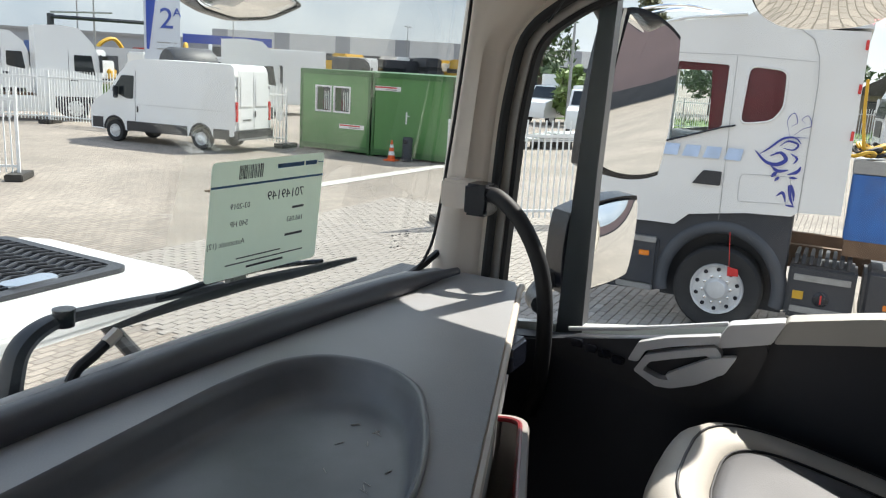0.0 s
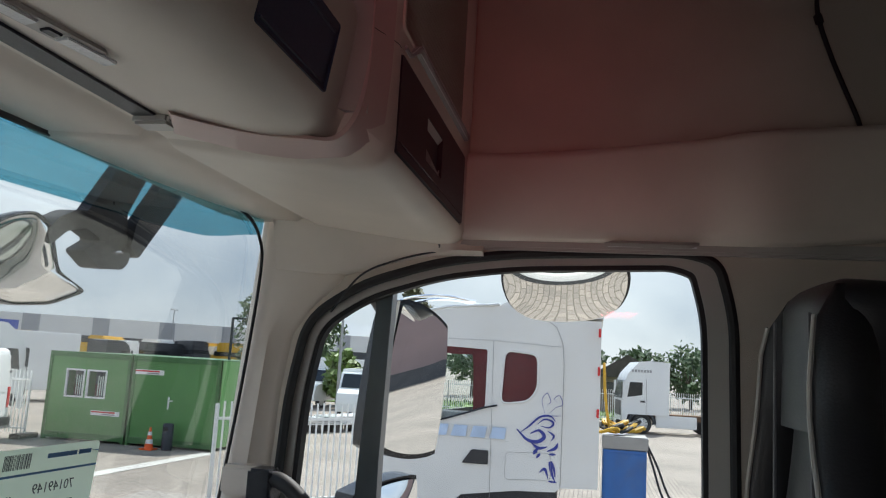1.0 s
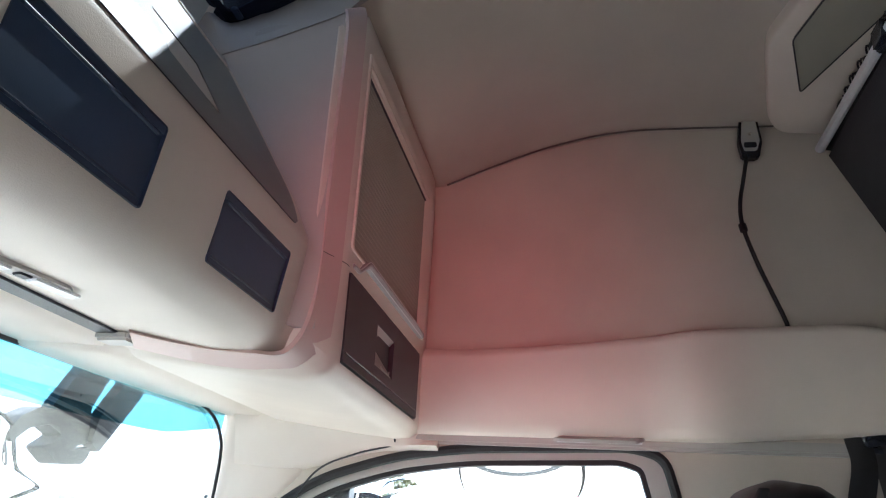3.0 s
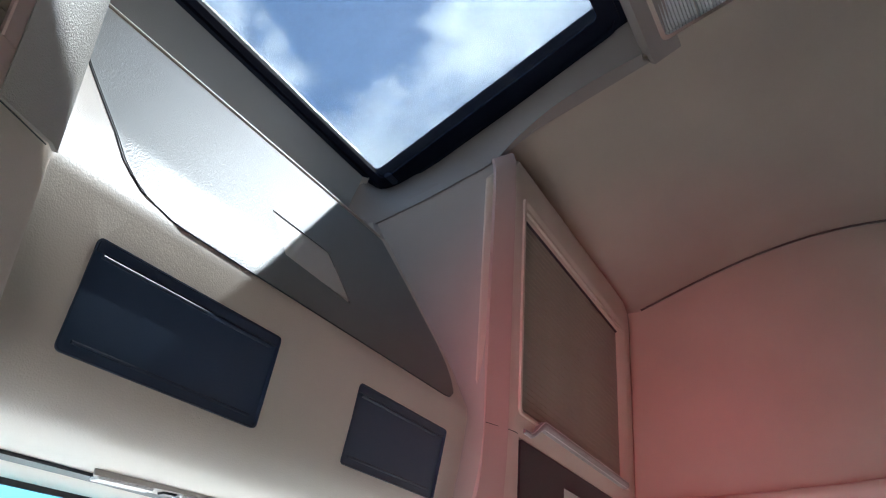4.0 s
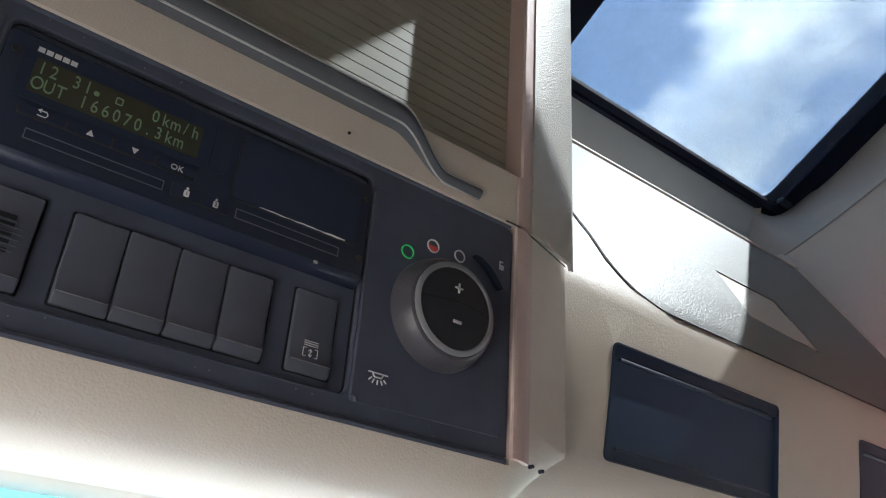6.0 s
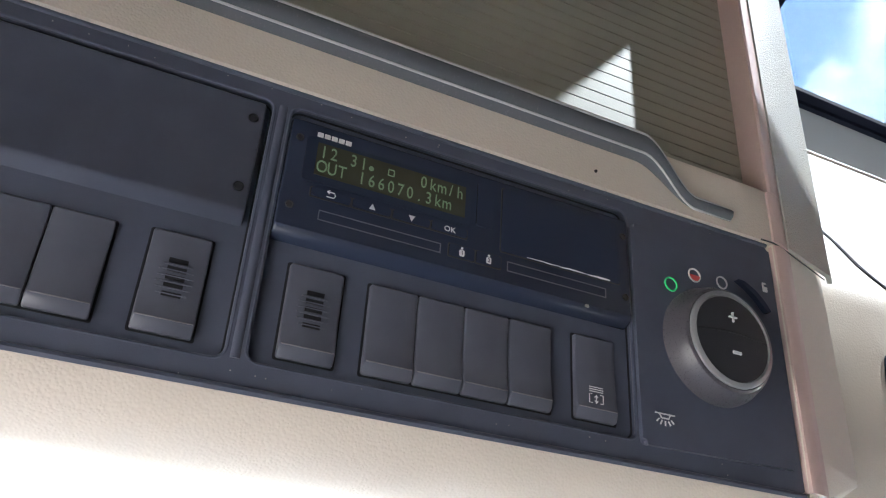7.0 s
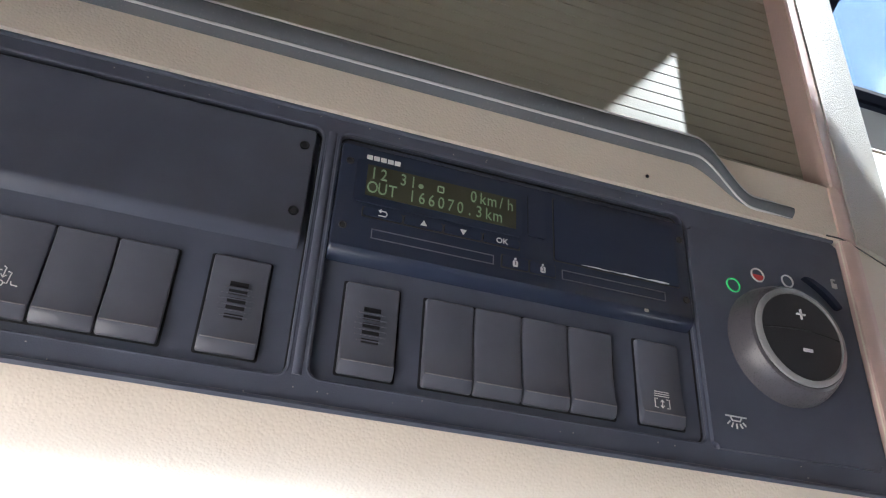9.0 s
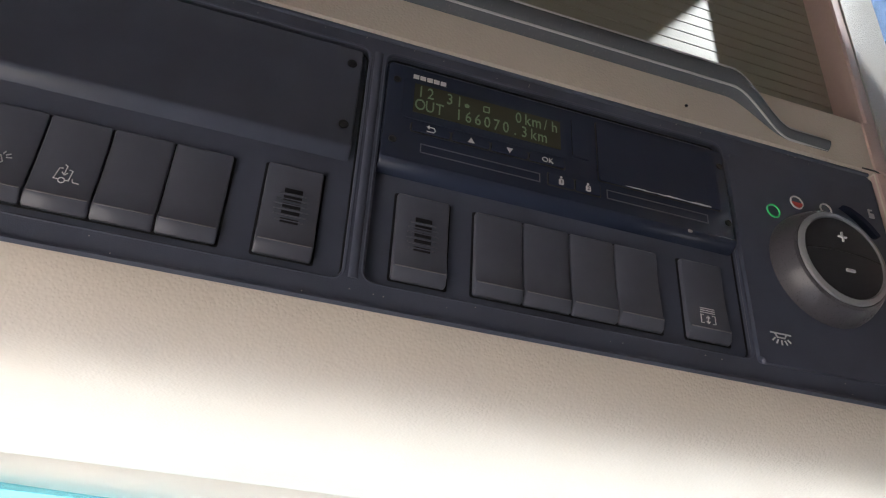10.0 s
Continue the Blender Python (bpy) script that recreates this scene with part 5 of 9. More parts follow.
def price_label():
    root = thing("price_label", (0.5, 0.92, 2.47), "pale green paper sales label, seen from behind through its print", "label")
    A, B, C = Vector((0.391, 0.936, 2.648)), Vector((0.640, 0.911, 2.651)), Vector((0.375, 0.942, 2.462))
    U, V = (B - A) / 0.25, (C - A) / 0.187
    N = U.cross(V).normalized() * -1
    if N.y > 0:
        N = -N
    def at(u, v, o):
        return A + U * u + V * v + N * o
    pts = [at(p[0], p[1], 0) for p in rounded(0, 0.25, 0, 0.187, 0.008)]
    part("paper", poly(pts, N * 0.0006), PAPER, root)
    def bar(name, u0, u1, v0, v1, m):
        part(name, poly([at(u0, v0, 0.001), at(u1, v0, 0.001), at(u1, v1, 0.001), at(u0, v1, 0.001)], N * 0.0002), m, root)
    bar("blue_line", 0.0, 0.25, 0.037, 0.0405, BLUEINK)
    rnd = random.Random(7)
    u = 0.055
    while u < 0.104:
        w = rnd.choice((0.0009, 0.0016, 0.0022))
        bar("barcode_stripe", u, u + w, 0.008, 0.030, INK)
        u += w + rnd.choice((0.0010, 0.0018))
    bar("printed_line", 0.138, 0.200, 0.012, 0.019, BLUEINK)
    bar("printed_line", 0.204, 0.232, 0.012, 0.019, BLUEINK)
    part("printed_mark", lathe([(0.0062, 0), (0.0062, 0.0004), (0.0035, 0.0004), (0.0035, 0)], (0, 0, 0), "z", 16), BLUEINK, root).matrix_local = Matrix.Translation(at(0.241, 0.0155, 0.001) - ORIGIN[root.name]) @ Matrix.Translation(ORIGIN[root.name])
    rot = Matrix((U.normalized(), -V.normalized(), N)).transposed().to_4x4()
    def say(text, u, v, size):
        # mirrored print: the reading direction runs towards smaller u
        m = Matrix.Translation(at(u, v, 0.0012)) @ rot @ Matrix.Diagonal((-1, 1, 1, 1))
        part("printed_word", words(text, size, m, 0.0001), INK, root)
    say("70149149", 0.205, 0.070, 0.0215)
    say("03-2019", 0.083, 0.076, 0.0125)
    say("540 HP", 0.081, 0.104, 0.0125)
    say("Automatic (12)", 0.077, 0.133, 0.0125)
    say("166.063", 0.209, 0.112, 0.0125)
    bar("printed_line", 0.180, 0.208, 0.0865, 0.0905, INK)
    bar("printed_line", 0.168, 0.210, 0.1325, 0.1365, INK)
    for v, a, b in ((0.156, 0.062, 0.160), (0.164, 0.040, 0.215)):
        bar("printed_line", a, b, v, v + 0.002, INK)
    bar("printed_line", 0.085, 0.168, 0.172, 0.1755, INK)


price_label()
# small etched marks in the glass corner
mk = thing("glass_mark", (0.93, 0.9, 2.42), "small black etched marks in the windscreen corner", "marking")
for k in range(9):
    x = 0.895 + 0.011 * (k % 3)
    z = 2.432 + 0.013 * (k // 3)
    part("etched_bar", box(x, x + 0.006, ws_y(x, z) + 0.004, ws_y(x, z) + 0.006, z, z + (0.001 if k % 2 else 0.0022)), INK, mk)
for k in range(8):
    x = 0.936 + 0.0045 * (k % 3) + 0.001 * (k % 2)
    z = 2.452 + 0.005 * (k // 3)
    part("etched_square", box(x, x + 0.0018, ws_y(x, z) + 0.004, ws_y(x, z) + 0.006, z, z + 0.0018), INK, mk)


# ---- switch console in the driver's unit ----
CY = FY + 0.004      # face of the console panel
CONSOLE = mat("dark_console_plastic", (0.090, 0.100, 0.140), 0.38, var=0.10, scale=40, bump=0.10, grain=1500)
SWITCH = mat("dark_switch_plastic", (0.105, 0.111, 0.142), 0.34, var=0.08, scale=60, bump=0.08, grain=1800)
TACHO = mat("black_instrument_plastic", (0.030, 0.039, 0.070), 0.26, var=0.06, bump=0.0, grain=1200, rvar=0.02)
WORNEDGE = mat("worn_switch_edge", (0.21, 0.20, 0.21), 0.34, var=0.25, scale=300, bump=0.0)
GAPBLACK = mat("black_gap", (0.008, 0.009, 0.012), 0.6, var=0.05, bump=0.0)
LCD = mat("olive_display", (0.056, 0.056, 0.038), 0.22, var=0.10, scale=60, bump=0.0)
LCDTEXT = glow("green_digits", (0.30, 0.44, 0.24), 0.007)
PRINT = mat("pale_print", (0.72, 0.72, 0.72), 0.5, bump=0.0, var=0.02)
GREENRING = glow("green_ring", (0.10, 0.85, 0.25), 0.012)
REDRING = mat("red_print", (0.75, 0.10, 0.10), 0.4, bump=0.0)
GREYRING = mat("grey_knob_ring", (0.30, 0.30, 0.31), 0.34, metal=0.15, bump=0.02)
KNOB = mat("dark_knob_plastic", (0.085, 0.080, 0.090), 0.30, var=0.05, bump=0.01, grain=1500)
KNOBFACE = leather("grained_black_knob_face", (0.035, 0.036, 0.042), 0.36, 1400, 0.12)

console = thing("switch_console", (-0.71, FY, 3.088), "dark blue-grey switch console with two recessed bays under the shutter", "console")
BAYS = ((-0.955, -0.7115, 3.0975, 3.2255), (-0.7035, -0.5135, 3.0985, 3.2262))
BAY_Y = CY + 0.0036   # floor of the bays


def profile_bar(prof, x0, x1, soft=0.0012):
    """A moulding of one cross-section (z, y) along x with softened ends."""
    c = sum(y for z, y in prof) / len(prof)
    low, high = min(z for z, y in prof), max(z for z, y in prof)
    zc = (low + high) / 2
    rows = []
    for x, k, d in ((x0, 1 - 2 * soft / (high - low), soft), (x0 + soft * 0.35, 1 - 0.7 * soft / (high - low), soft * 0.3), (x0 + soft, 1.0, 0.0),
                    (x1 - soft, 1.0, 0.0), (x1 - soft * 0.35, 1 - 0.7 * soft / (high - low), soft * 0.3), (x1, 1 - 2 * soft / (high - low), soft)):
        rows.append([Vector((x, y + (d if y < c else 0.0), zc + (z - zc) * k)) for z, y in prof])
    return loft(rows, closed=True)


def rim(pts, y, r, name, parent, material, label=""):
    ring = [Vector((x, y, z)) for x, z in pts]
    part(name, tube(ring + ring[:1], r, 8, up=(0, 1, 0)), material, parent, label)


panel = plate_xz(rounded(-1.003, -0.4088, 3.0850, 3.2342, 0.004), CY - 0.0005, CY + 0.014, 0.0016, 3)
panel = cut(panel, *[plate_xz(rounded(*b, 0.0055), CY - 0.010, BAY_Y) for b in BAYS])
part("console_panel", panel, CONSOLE, console, angle=30)
for b in BAYS:
    # rounded rim, and a black line for the shade at the foot of the bay
    rim(rounded(b[0] - 0.0004, b[1] + 0.0004, b[2] - 0.0004, b[3] + 0.0004, 0.0058), CY + 0.0004, 0.0011, "bay_rim", console, CONSOLE, "rounded rim of a bay")
    rim(rounded(b[0] + 0.0007, b[1] - 0.0007, b[2] + 0.0007, b[3] - 0.0007, 0.005), BAY_Y, 0.0005, "bay_foot_shade", console, GAPBLACK)
part("lower_edge", tube([(-1.0, CY - 0.0016, 3.0858), (-0.411, CY - 0.0016, 3.0858)], 0.0021, 8), CONSOLE, console, "rounded lower edge")
part("upper_edge", tube([(-1.0, CY - 0.0008, 3.2338), (-0.411, CY - 0.0008, 3.2338)], 0.0012, 8), CONSOLE, console)
part("divider_ridge", tube([(-0.7075, CY - 0.0002, 3.099), (-0.7075, CY - 0.0002, 3.224)], 0.0022, 10, 0.5, (0, 1, 0)), CONSOLE, console, "ridge between the bays")
rnd = random.Random(12)
for k in range(46):
    x, z = rnd.uniform(-0.95, -0.42), rnd.choice((rnd.uniform(3.086, 3.0968), rnd.uniform(3.2275, 3.2335)))
    part("dust_speck", box(x, x + rnd.uniform(0.0003, 0.0006), CY - 0.0007, CY - 0.0004, z, z + rnd.uniform(0.0003, 0.0005)), PANELGREY, console)

# blank cover plate with a rolled lower lip
cover = thing("blank_cover", (-0.83, FY, 3.155), "dark grey blank cover plate with small screws and rolled lip", "cover plate")
COVER = [(3.2230, CY + 0.004), (3.2230, CY + 0.0008), (3.2219, CY - 0.0004), (3.1662, CY - 0.0004), (3.1648, CY - 0.0011), (3.1634, CY - 0.0010), (3.1620, CY - 0.0002),
         (3.1590, CY + 0.0026), (3.1582, CY + 0.004)]
part("cover_plate", profile_bar(COVER, -0.953, -0.7150), CONSOLE, cover, angle=32)
for x in (-0.7200, -0.947):
    for z in (3.2125, 3.1755):
        part("screw_hole", lathe([(0.0001, -0.0002), (0.0014, -0.0002), (0.0019, -0.0006), (0.0023, -0.0005), (0.0024, 0.001)], (x, CY - 0.0004, z), "y", 16), GAPBLACK, cover)


def icon(parent, strokes, x, z, size, y, material=PRINT, w=0.00030):
    """A small printed sign from strokes in a unit square."""
    bms = []
    for line in strokes:
        bms.append(tube([Vector((x + a * size, y, z + b * size)) for a, b in line], w, 5))
    part("printed_sign", merge(*bms), material, parent)


SIGN_TRUCK = [[(0.25, 0.2), (0.0, 0.2), (0.15, 0.95), (0.35, 1.0)], [(0.70, 0.95), (0.90, 0.9), (0.82, 0.2), (0.62, 0.2)], [(0.40, 1.25), (0.55, 1.15), (0.50, 0.55)], [(0.35, 0.72), (0.50, 0.53), (0.66, 0.70)],
              [(0.44 + 0.18 * math.cos(a), 0.16 + 0.18 * math.sin(a)) for a in (k * math.pi / 4 for k in range(9))], [(1.0, 0.35), (1.05, 0.15), (1.40, 0.12)]]
SIGN_LAMP = [[(0.0, 0.3), (0.0, 0.9), (0.6, 0.9), (0.8, 0.5), (0.6, 0.3), (0.0, 0.3)], [(0.7, 1.0), (0.8, 1.2)], [(0.85, 0.95), (1.1, 1.1)], [(0.9, 0.8), (1.2, 0.85)], [(0.65, 0.3), (0.75, -0.1)], [(0.2, 0.3), (0.2, 0.0)]]
SIGN_BLIND = [[(0.2, 0), (0, 0), (0, 0.55), (0.2, 0.55)], [(0.8, 0.55), (1, 0.55), (1, 0), (0.8, 0)], [(0.0, 0.72), (1.0, 0.72)], [(0.0, 0.86), (1.0, 0.86)], [(0.0, 1.0), (1.0, 1.0)],
              [(0.5, 0.50), (0.5, 0.0)], [(0.38, 0.35), (0.5, 0.50), (0.62, 0.35)], [(0.38, 0.15), (0.5, 0.0), (0.62, 0.15)]]
SIGN_DOME = [[(0, 0.8), (1.0, 0.8)], [(0.22, 0.8), (0.32, 0.62), (0.68, 0.62), (0.78, 0.8)], [(0.5, 0.5), (0.5, 0.3)], [(0.34, 0.52), (0.24, 0.34)], [(0.66, 0.52), (0.76, 0.34)], [(0.2, 0.58), (0.06, 0.45)], [(0.8, 0.58), (0.94, 0.45)]]


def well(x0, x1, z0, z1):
    """A black sheet for the shade in the gap round a switch or a row of switches."""
    part("switch_well", plate_xz(rounded(x0 - 0.0008, x1 + 0.0008, z0 - 0.0008, z1 + 0.0010, 0.0012), BAY_Y - 0.0002, BAY_Y + 0.002), GAPBLACK, console, "black sheet for the shaded gap round a switch")


def rocker(x0, x1, label="dark grey blank rocker switch", z0=3.1040, z1=3.1462):
    """A rocker: a face that dips slightly to a ridge, and a slanting lip below it."""
    root = thing("rocker_switch", ((x0 + x1) / 2, FY, z0), label, "switch", group="console switches")
    prof = [(z1, BAY_Y + 0.002), (z1, CY + 0.0016), (z1 - 0.0008, CY + 0.0007), (z1 - 0.012, CY + 0.0012), (z1 - 0.024, CY + 0.0010), (z0 + 0.0075, CY + 0.0001), (z0 + 0.0058, CY - 0.0007),
            (z0 + 0.0048, CY - 0.0008), (z0 + 0.0036, CY - 0.0003), (z0 + 0.0006, CY + 0.0015), (z0, CY + 0.0022), (z0, BAY_Y + 0.002)]
    part("rocker", profile_bar(prof, x0 + 0.0003, x1 - 0.0003, 0.0010), SWITCH, root, angle=28)
    part("worn_edge", tube([(x0 + 0.0012, CY - 0.00085, z0 + 0.0053), (x1 - 0.0012, CY - 0.00085, z0 + 0.0053)], 0.00028, 6), WORNEDGE, root, "paler worn edge")
    return root


well(-0.6547, -0.5603, 3.1040, 3.1462)
for k in range(4):
    rocker(-0.6547 + 0.0236 * k, -0.6311 + 0.0236 * k)
well(-0.8588, -0.7628, 3.1032, 3.1458)
for k in range(4):
    sw = rocker(-0.8588 + 0.0240 * k, -0.8348 + 0.0240 * k, "dark grey rocker switch with a small white sign" if k < 2 else "dark grey blank rocker switch", 3.1032, 3.1458)
    if k == 1:
        icon(sw, SIGN_TRUCK, -0.8262, 3.1150, 0.0066, CY + 0.0002, w=0.00026)
    if k == 0:
        icon(sw, SIGN_LAMP, -0.8500, 3.1155, 0.0066, CY + 0.0002, w=0.00026)
well(-0.5477, -0.5237, 3.1045, 3.1468)
sw = rocker(-0.5477, -0.5237, "dark grey rocker switch with a white blind sign", 3.1045, 3.1468)
icon(sw, SIGN_BLIND, -0.5402, 3.1128, 0.0078, CY + 0.0001, w=0.00026)


def grille(x0, x1, z0, z1):
    """A small alarm module with slots and raised ribs."""
    well(x0, x1, z0, z1)
    sw = rocker(x0, x1, "dark grey alarm module with small slots", z0, z1)
    c, zc = (x0 + x1) / 2 + 0.0003, (z0 + z1) / 2 + 0.0015
    for k in range(5):
        z = zc + 0.0075 - 0.0037 * k
        part("slot", box(c - 0.0038, c + 0.0038, CY + 0.0003, CY + 0.0020, z - 0.0010, z + 0.0010), GAPBLACK, sw, "dark slot")
    for k in range(6):
        w = (0.0058, 0.0068, 0.0072, 0.0072, 0.0068, 0.0058)[k]
        z = zc + 0.0058 - 0.0026 * k
        part("rib", tube([(c - w, CY + 0.0004, z), (c + w, CY + 0.0004, z)], 0.00032, 5), SWITCH, sw)


grille(-0.6916, -0.6667, 3.1038, 3.1468)
grille(-0.7490, -0.7245, 3.1034, 3.1474)


# ---- tachograph ----
def tachograph():
    root = thing("tachograph", (-0.61, FY, 3.155), "black digital tachograph with an olive lit display", "tachograph")
    x0, x1 = -0.7027, -0.5148
    F = CY - 0.003
    prof = [(3.2188, CY + 0.006), (3.2188, F + 0.0010), (3.2178, F), (3.1632, F), (3.1615, F - 0.0006), (3.1600, F - 0.0002), (3.1585, F + 0.0012), (3.1566, F + 0.0046), (3.1562, CY + 0.006)]
    part("housing", profile_bar(prof, x0, x1, 0.0014), TACHO, root, angle=32)
    y = F - 0.0003
    part("display_window", plate_xz(rounded(-0.6945, -0.6095, 3.1865, 3.2105, 0.0016), y - 0.0002, y + 0.002, 0.0002), TACHO, root, "raised display window")
    disp = part("display", box(-0.6893, -0.6128, y - 0.0006, y + 0.002, 3.1906, 3.2080), LCD, root, "olive lit display")

    def readout(text, x, z, size=0.0094, pitch=0.00487):
        rows = []
        for i, ch in enumerate(text):
            if ch != " ":
                m = facing(0, y - 0.0008, z)
                m = Matrix.Translation((x + pitch * (i + 0.5), 0, 0)) @ m @ Matrix.Diagonal((0.74, 1, 1, 1))
                rows.append(words(ch, size, m, 0.0001, "CENTER"))
        part("readout", merge(*rows), LCDTEXT, disp)
    readout("12 31", -0.6885, 3.2003)
    readout("0km/h", -0.6380, 3.2003)
    readout("OUT 166070.3km", -0.6885, 3.1922)
    part("display_sign", lathe([(0.0001, -0.0002), (0.0013, -0.0002), (0.0013, 0.0004)], (-0.6626, y - 0.0006, 3.2022), "y", 10), LCDTEXT, disp)
    part("display_sign", frame_plate(rounded(-0.6542, -0.6508, 3.2012, 3.2050, 0.0006), rounded(-0.6537, -0.6513, 3.2017, 3.2045, 0.0004), lambda p: (p[0], y - 0.0009, p[1]), (0, 0.0004, 0)), LCDTEXT, disp)
    # maker's mark as plain bars
    for k in range(5):
        part("plain_mark", box(-0.6902 + 0.00345 * k, -0.6874 + 0.00345 * k, y - 0.0002, y + 0.001, 3.2115, 3.2138), PRINT, root)
    for k, sign in enumerate(("back", "up", "down", "ok")):
        a = -0.6891 + 0.0198 * k
        part("key_gap", plate_xz(rounded(a - 0.0006, a + 0.0192, 3.1788, 3.1842, 0.0008), y - 0.0001, y + 0.001), GAPBLACK, root)
        key = part("key", plate_xz(rounded(a, a + 0.0186, 3.1795, 3.1837, 0.0008), y - 0.0009, y + 0.001, 0.0004), TACHO, root, "black key")
        c, zc = a + 0.0093, 3.1816
        if sign == "back":
            icon(key, [[(-0.4, 0.3), (0.3, 0.3), (0.45, 0.0), (0.3, -0.3), (-0.5, -0.3)], [(-0.2, 0.5), (-0.45, 0.3), (-0.2, 0.1)]], c, zc, 0.0044, y - 0.0011, w=0.00028)
        elif sign == "ok":
            part("key_word", words("OK", 0.0042, facing(c, y - 0.0011, zc - 0.0015), 0.0001, "CENTER"), PRINT, key)
        else:
            d = 1 if sign == "up" else -1
            part("key_arrow", poly([(c - 0.0016, y - 0.0012, zc - d * 0.0013), (c + 0.0016, y - 0.0012, zc - d * 0.0013), (c, y - 0.0012, zc + d * 0.0016)], (0, 0.0003, 0)), PRINT, key)
    for k in range(2):
        a = -0.6199 + 0.0144 * k
        part("key_gap", plate_xz(rounded(a - 0.0005, a + 0.0138, 3.1677, 3.1750, 0.0008), y - 0.0001, y + 0.001), GAPBLACK, root)
        key = part("key", plate_xz(rounded(a, a + 0.0133, 3.1682, 3.1745, 0.0008), y - 0.0007, y + 0.001, 0.0003), TACHO, root, "black driver key")
        c = a + 0.0066
        part("printed_sign", merge(plate_xz(rounded(c - 0.0013, c + 0.0013, 3.1690, 3.1723, 0.0006), y - 0.0010, y), plate_xz(rounded(c - 0.0006, c + 0.0006, 3.1727, 3.1738, 0.0005), y - 0.0010, y)), PRINT, key)
        part("key_word", words(str(k + 1), 0.0028, facing(c, y - 0.0012, 3.1697), 0.0001, "CENTER"), TACHO, key)
    for a, b, c, d in ((-0.6841, -0.6240, 3.1682, 3.1733), (-0.5883, -0.5307, 3.1683, 3.1736)):
        part("card_flap", frame_plate([(a, c), (b, c), (b, d), (a, d)], [(a + 0.0004, c + 0.0004), (b - 0.0004, c + 0.0004), (b - 0.0004, d - 0.0004), (a + 0.0004, d - 0.0004)], lambda p: (p[0], y - 0.0001, p[1]), (0, 0.001, 0)), CONSOLE, root, "thin outline of a card slot")
    part("door_gap", plate_xz(rounded(-0.5927, -0.5215, 3.1776, 3.2149, 0.0012), y, y + 0.001), GAPBLACK, root)
    part("printer_door", plate_xz(rounded(-0.5922, -0.5220, 3.1781, 3.2144, 0.0012), y - 0.0006, y + 0.001, 0.0003), TACHO, root, "black printer door")
    part("small_door", plate_xz(rounded(-0.6063, -0.5971, 3.1884, 3.2132, 0.0010), y - 0.0005, y + 0.001, 0.0003), TACHO, root)
    rnd = random.Random(3)
    pts = [Vector((-0.5778 + 0.0493 * k / 20, y - 0.0008, 3.1783 + rnd.uniform(-0.0002, 0.0002))) for k in range(21)]
    part("worn_edge", tube(pts, 0.00036, 5, taper=lambda t: 0.3 + abs(math.sin(t * 9)) * (0.3 + t)), WHITEPRINT, root, "white worn edge")
    part("worn_chip", box(-0.5440, -0.5415, F - 0.0009, F, 3.1600, 3.1616, 0.0003), PANELGREY, root)
    for x, z in ((-0.6980, 3.2082), (-0.6975, 3.1721), (-0.5184, 3.2078), (-0.5185, 3.1718)):
        part("screw_hole", lathe([(0.0001, -0.0002), (0.0012, -0.0002), (0.0016, -0.0006), (0.0019, -0.0004), (0.0020, 0.001)], (x, F, z), "y", 14), GAPBLACK, root)


tachograph()


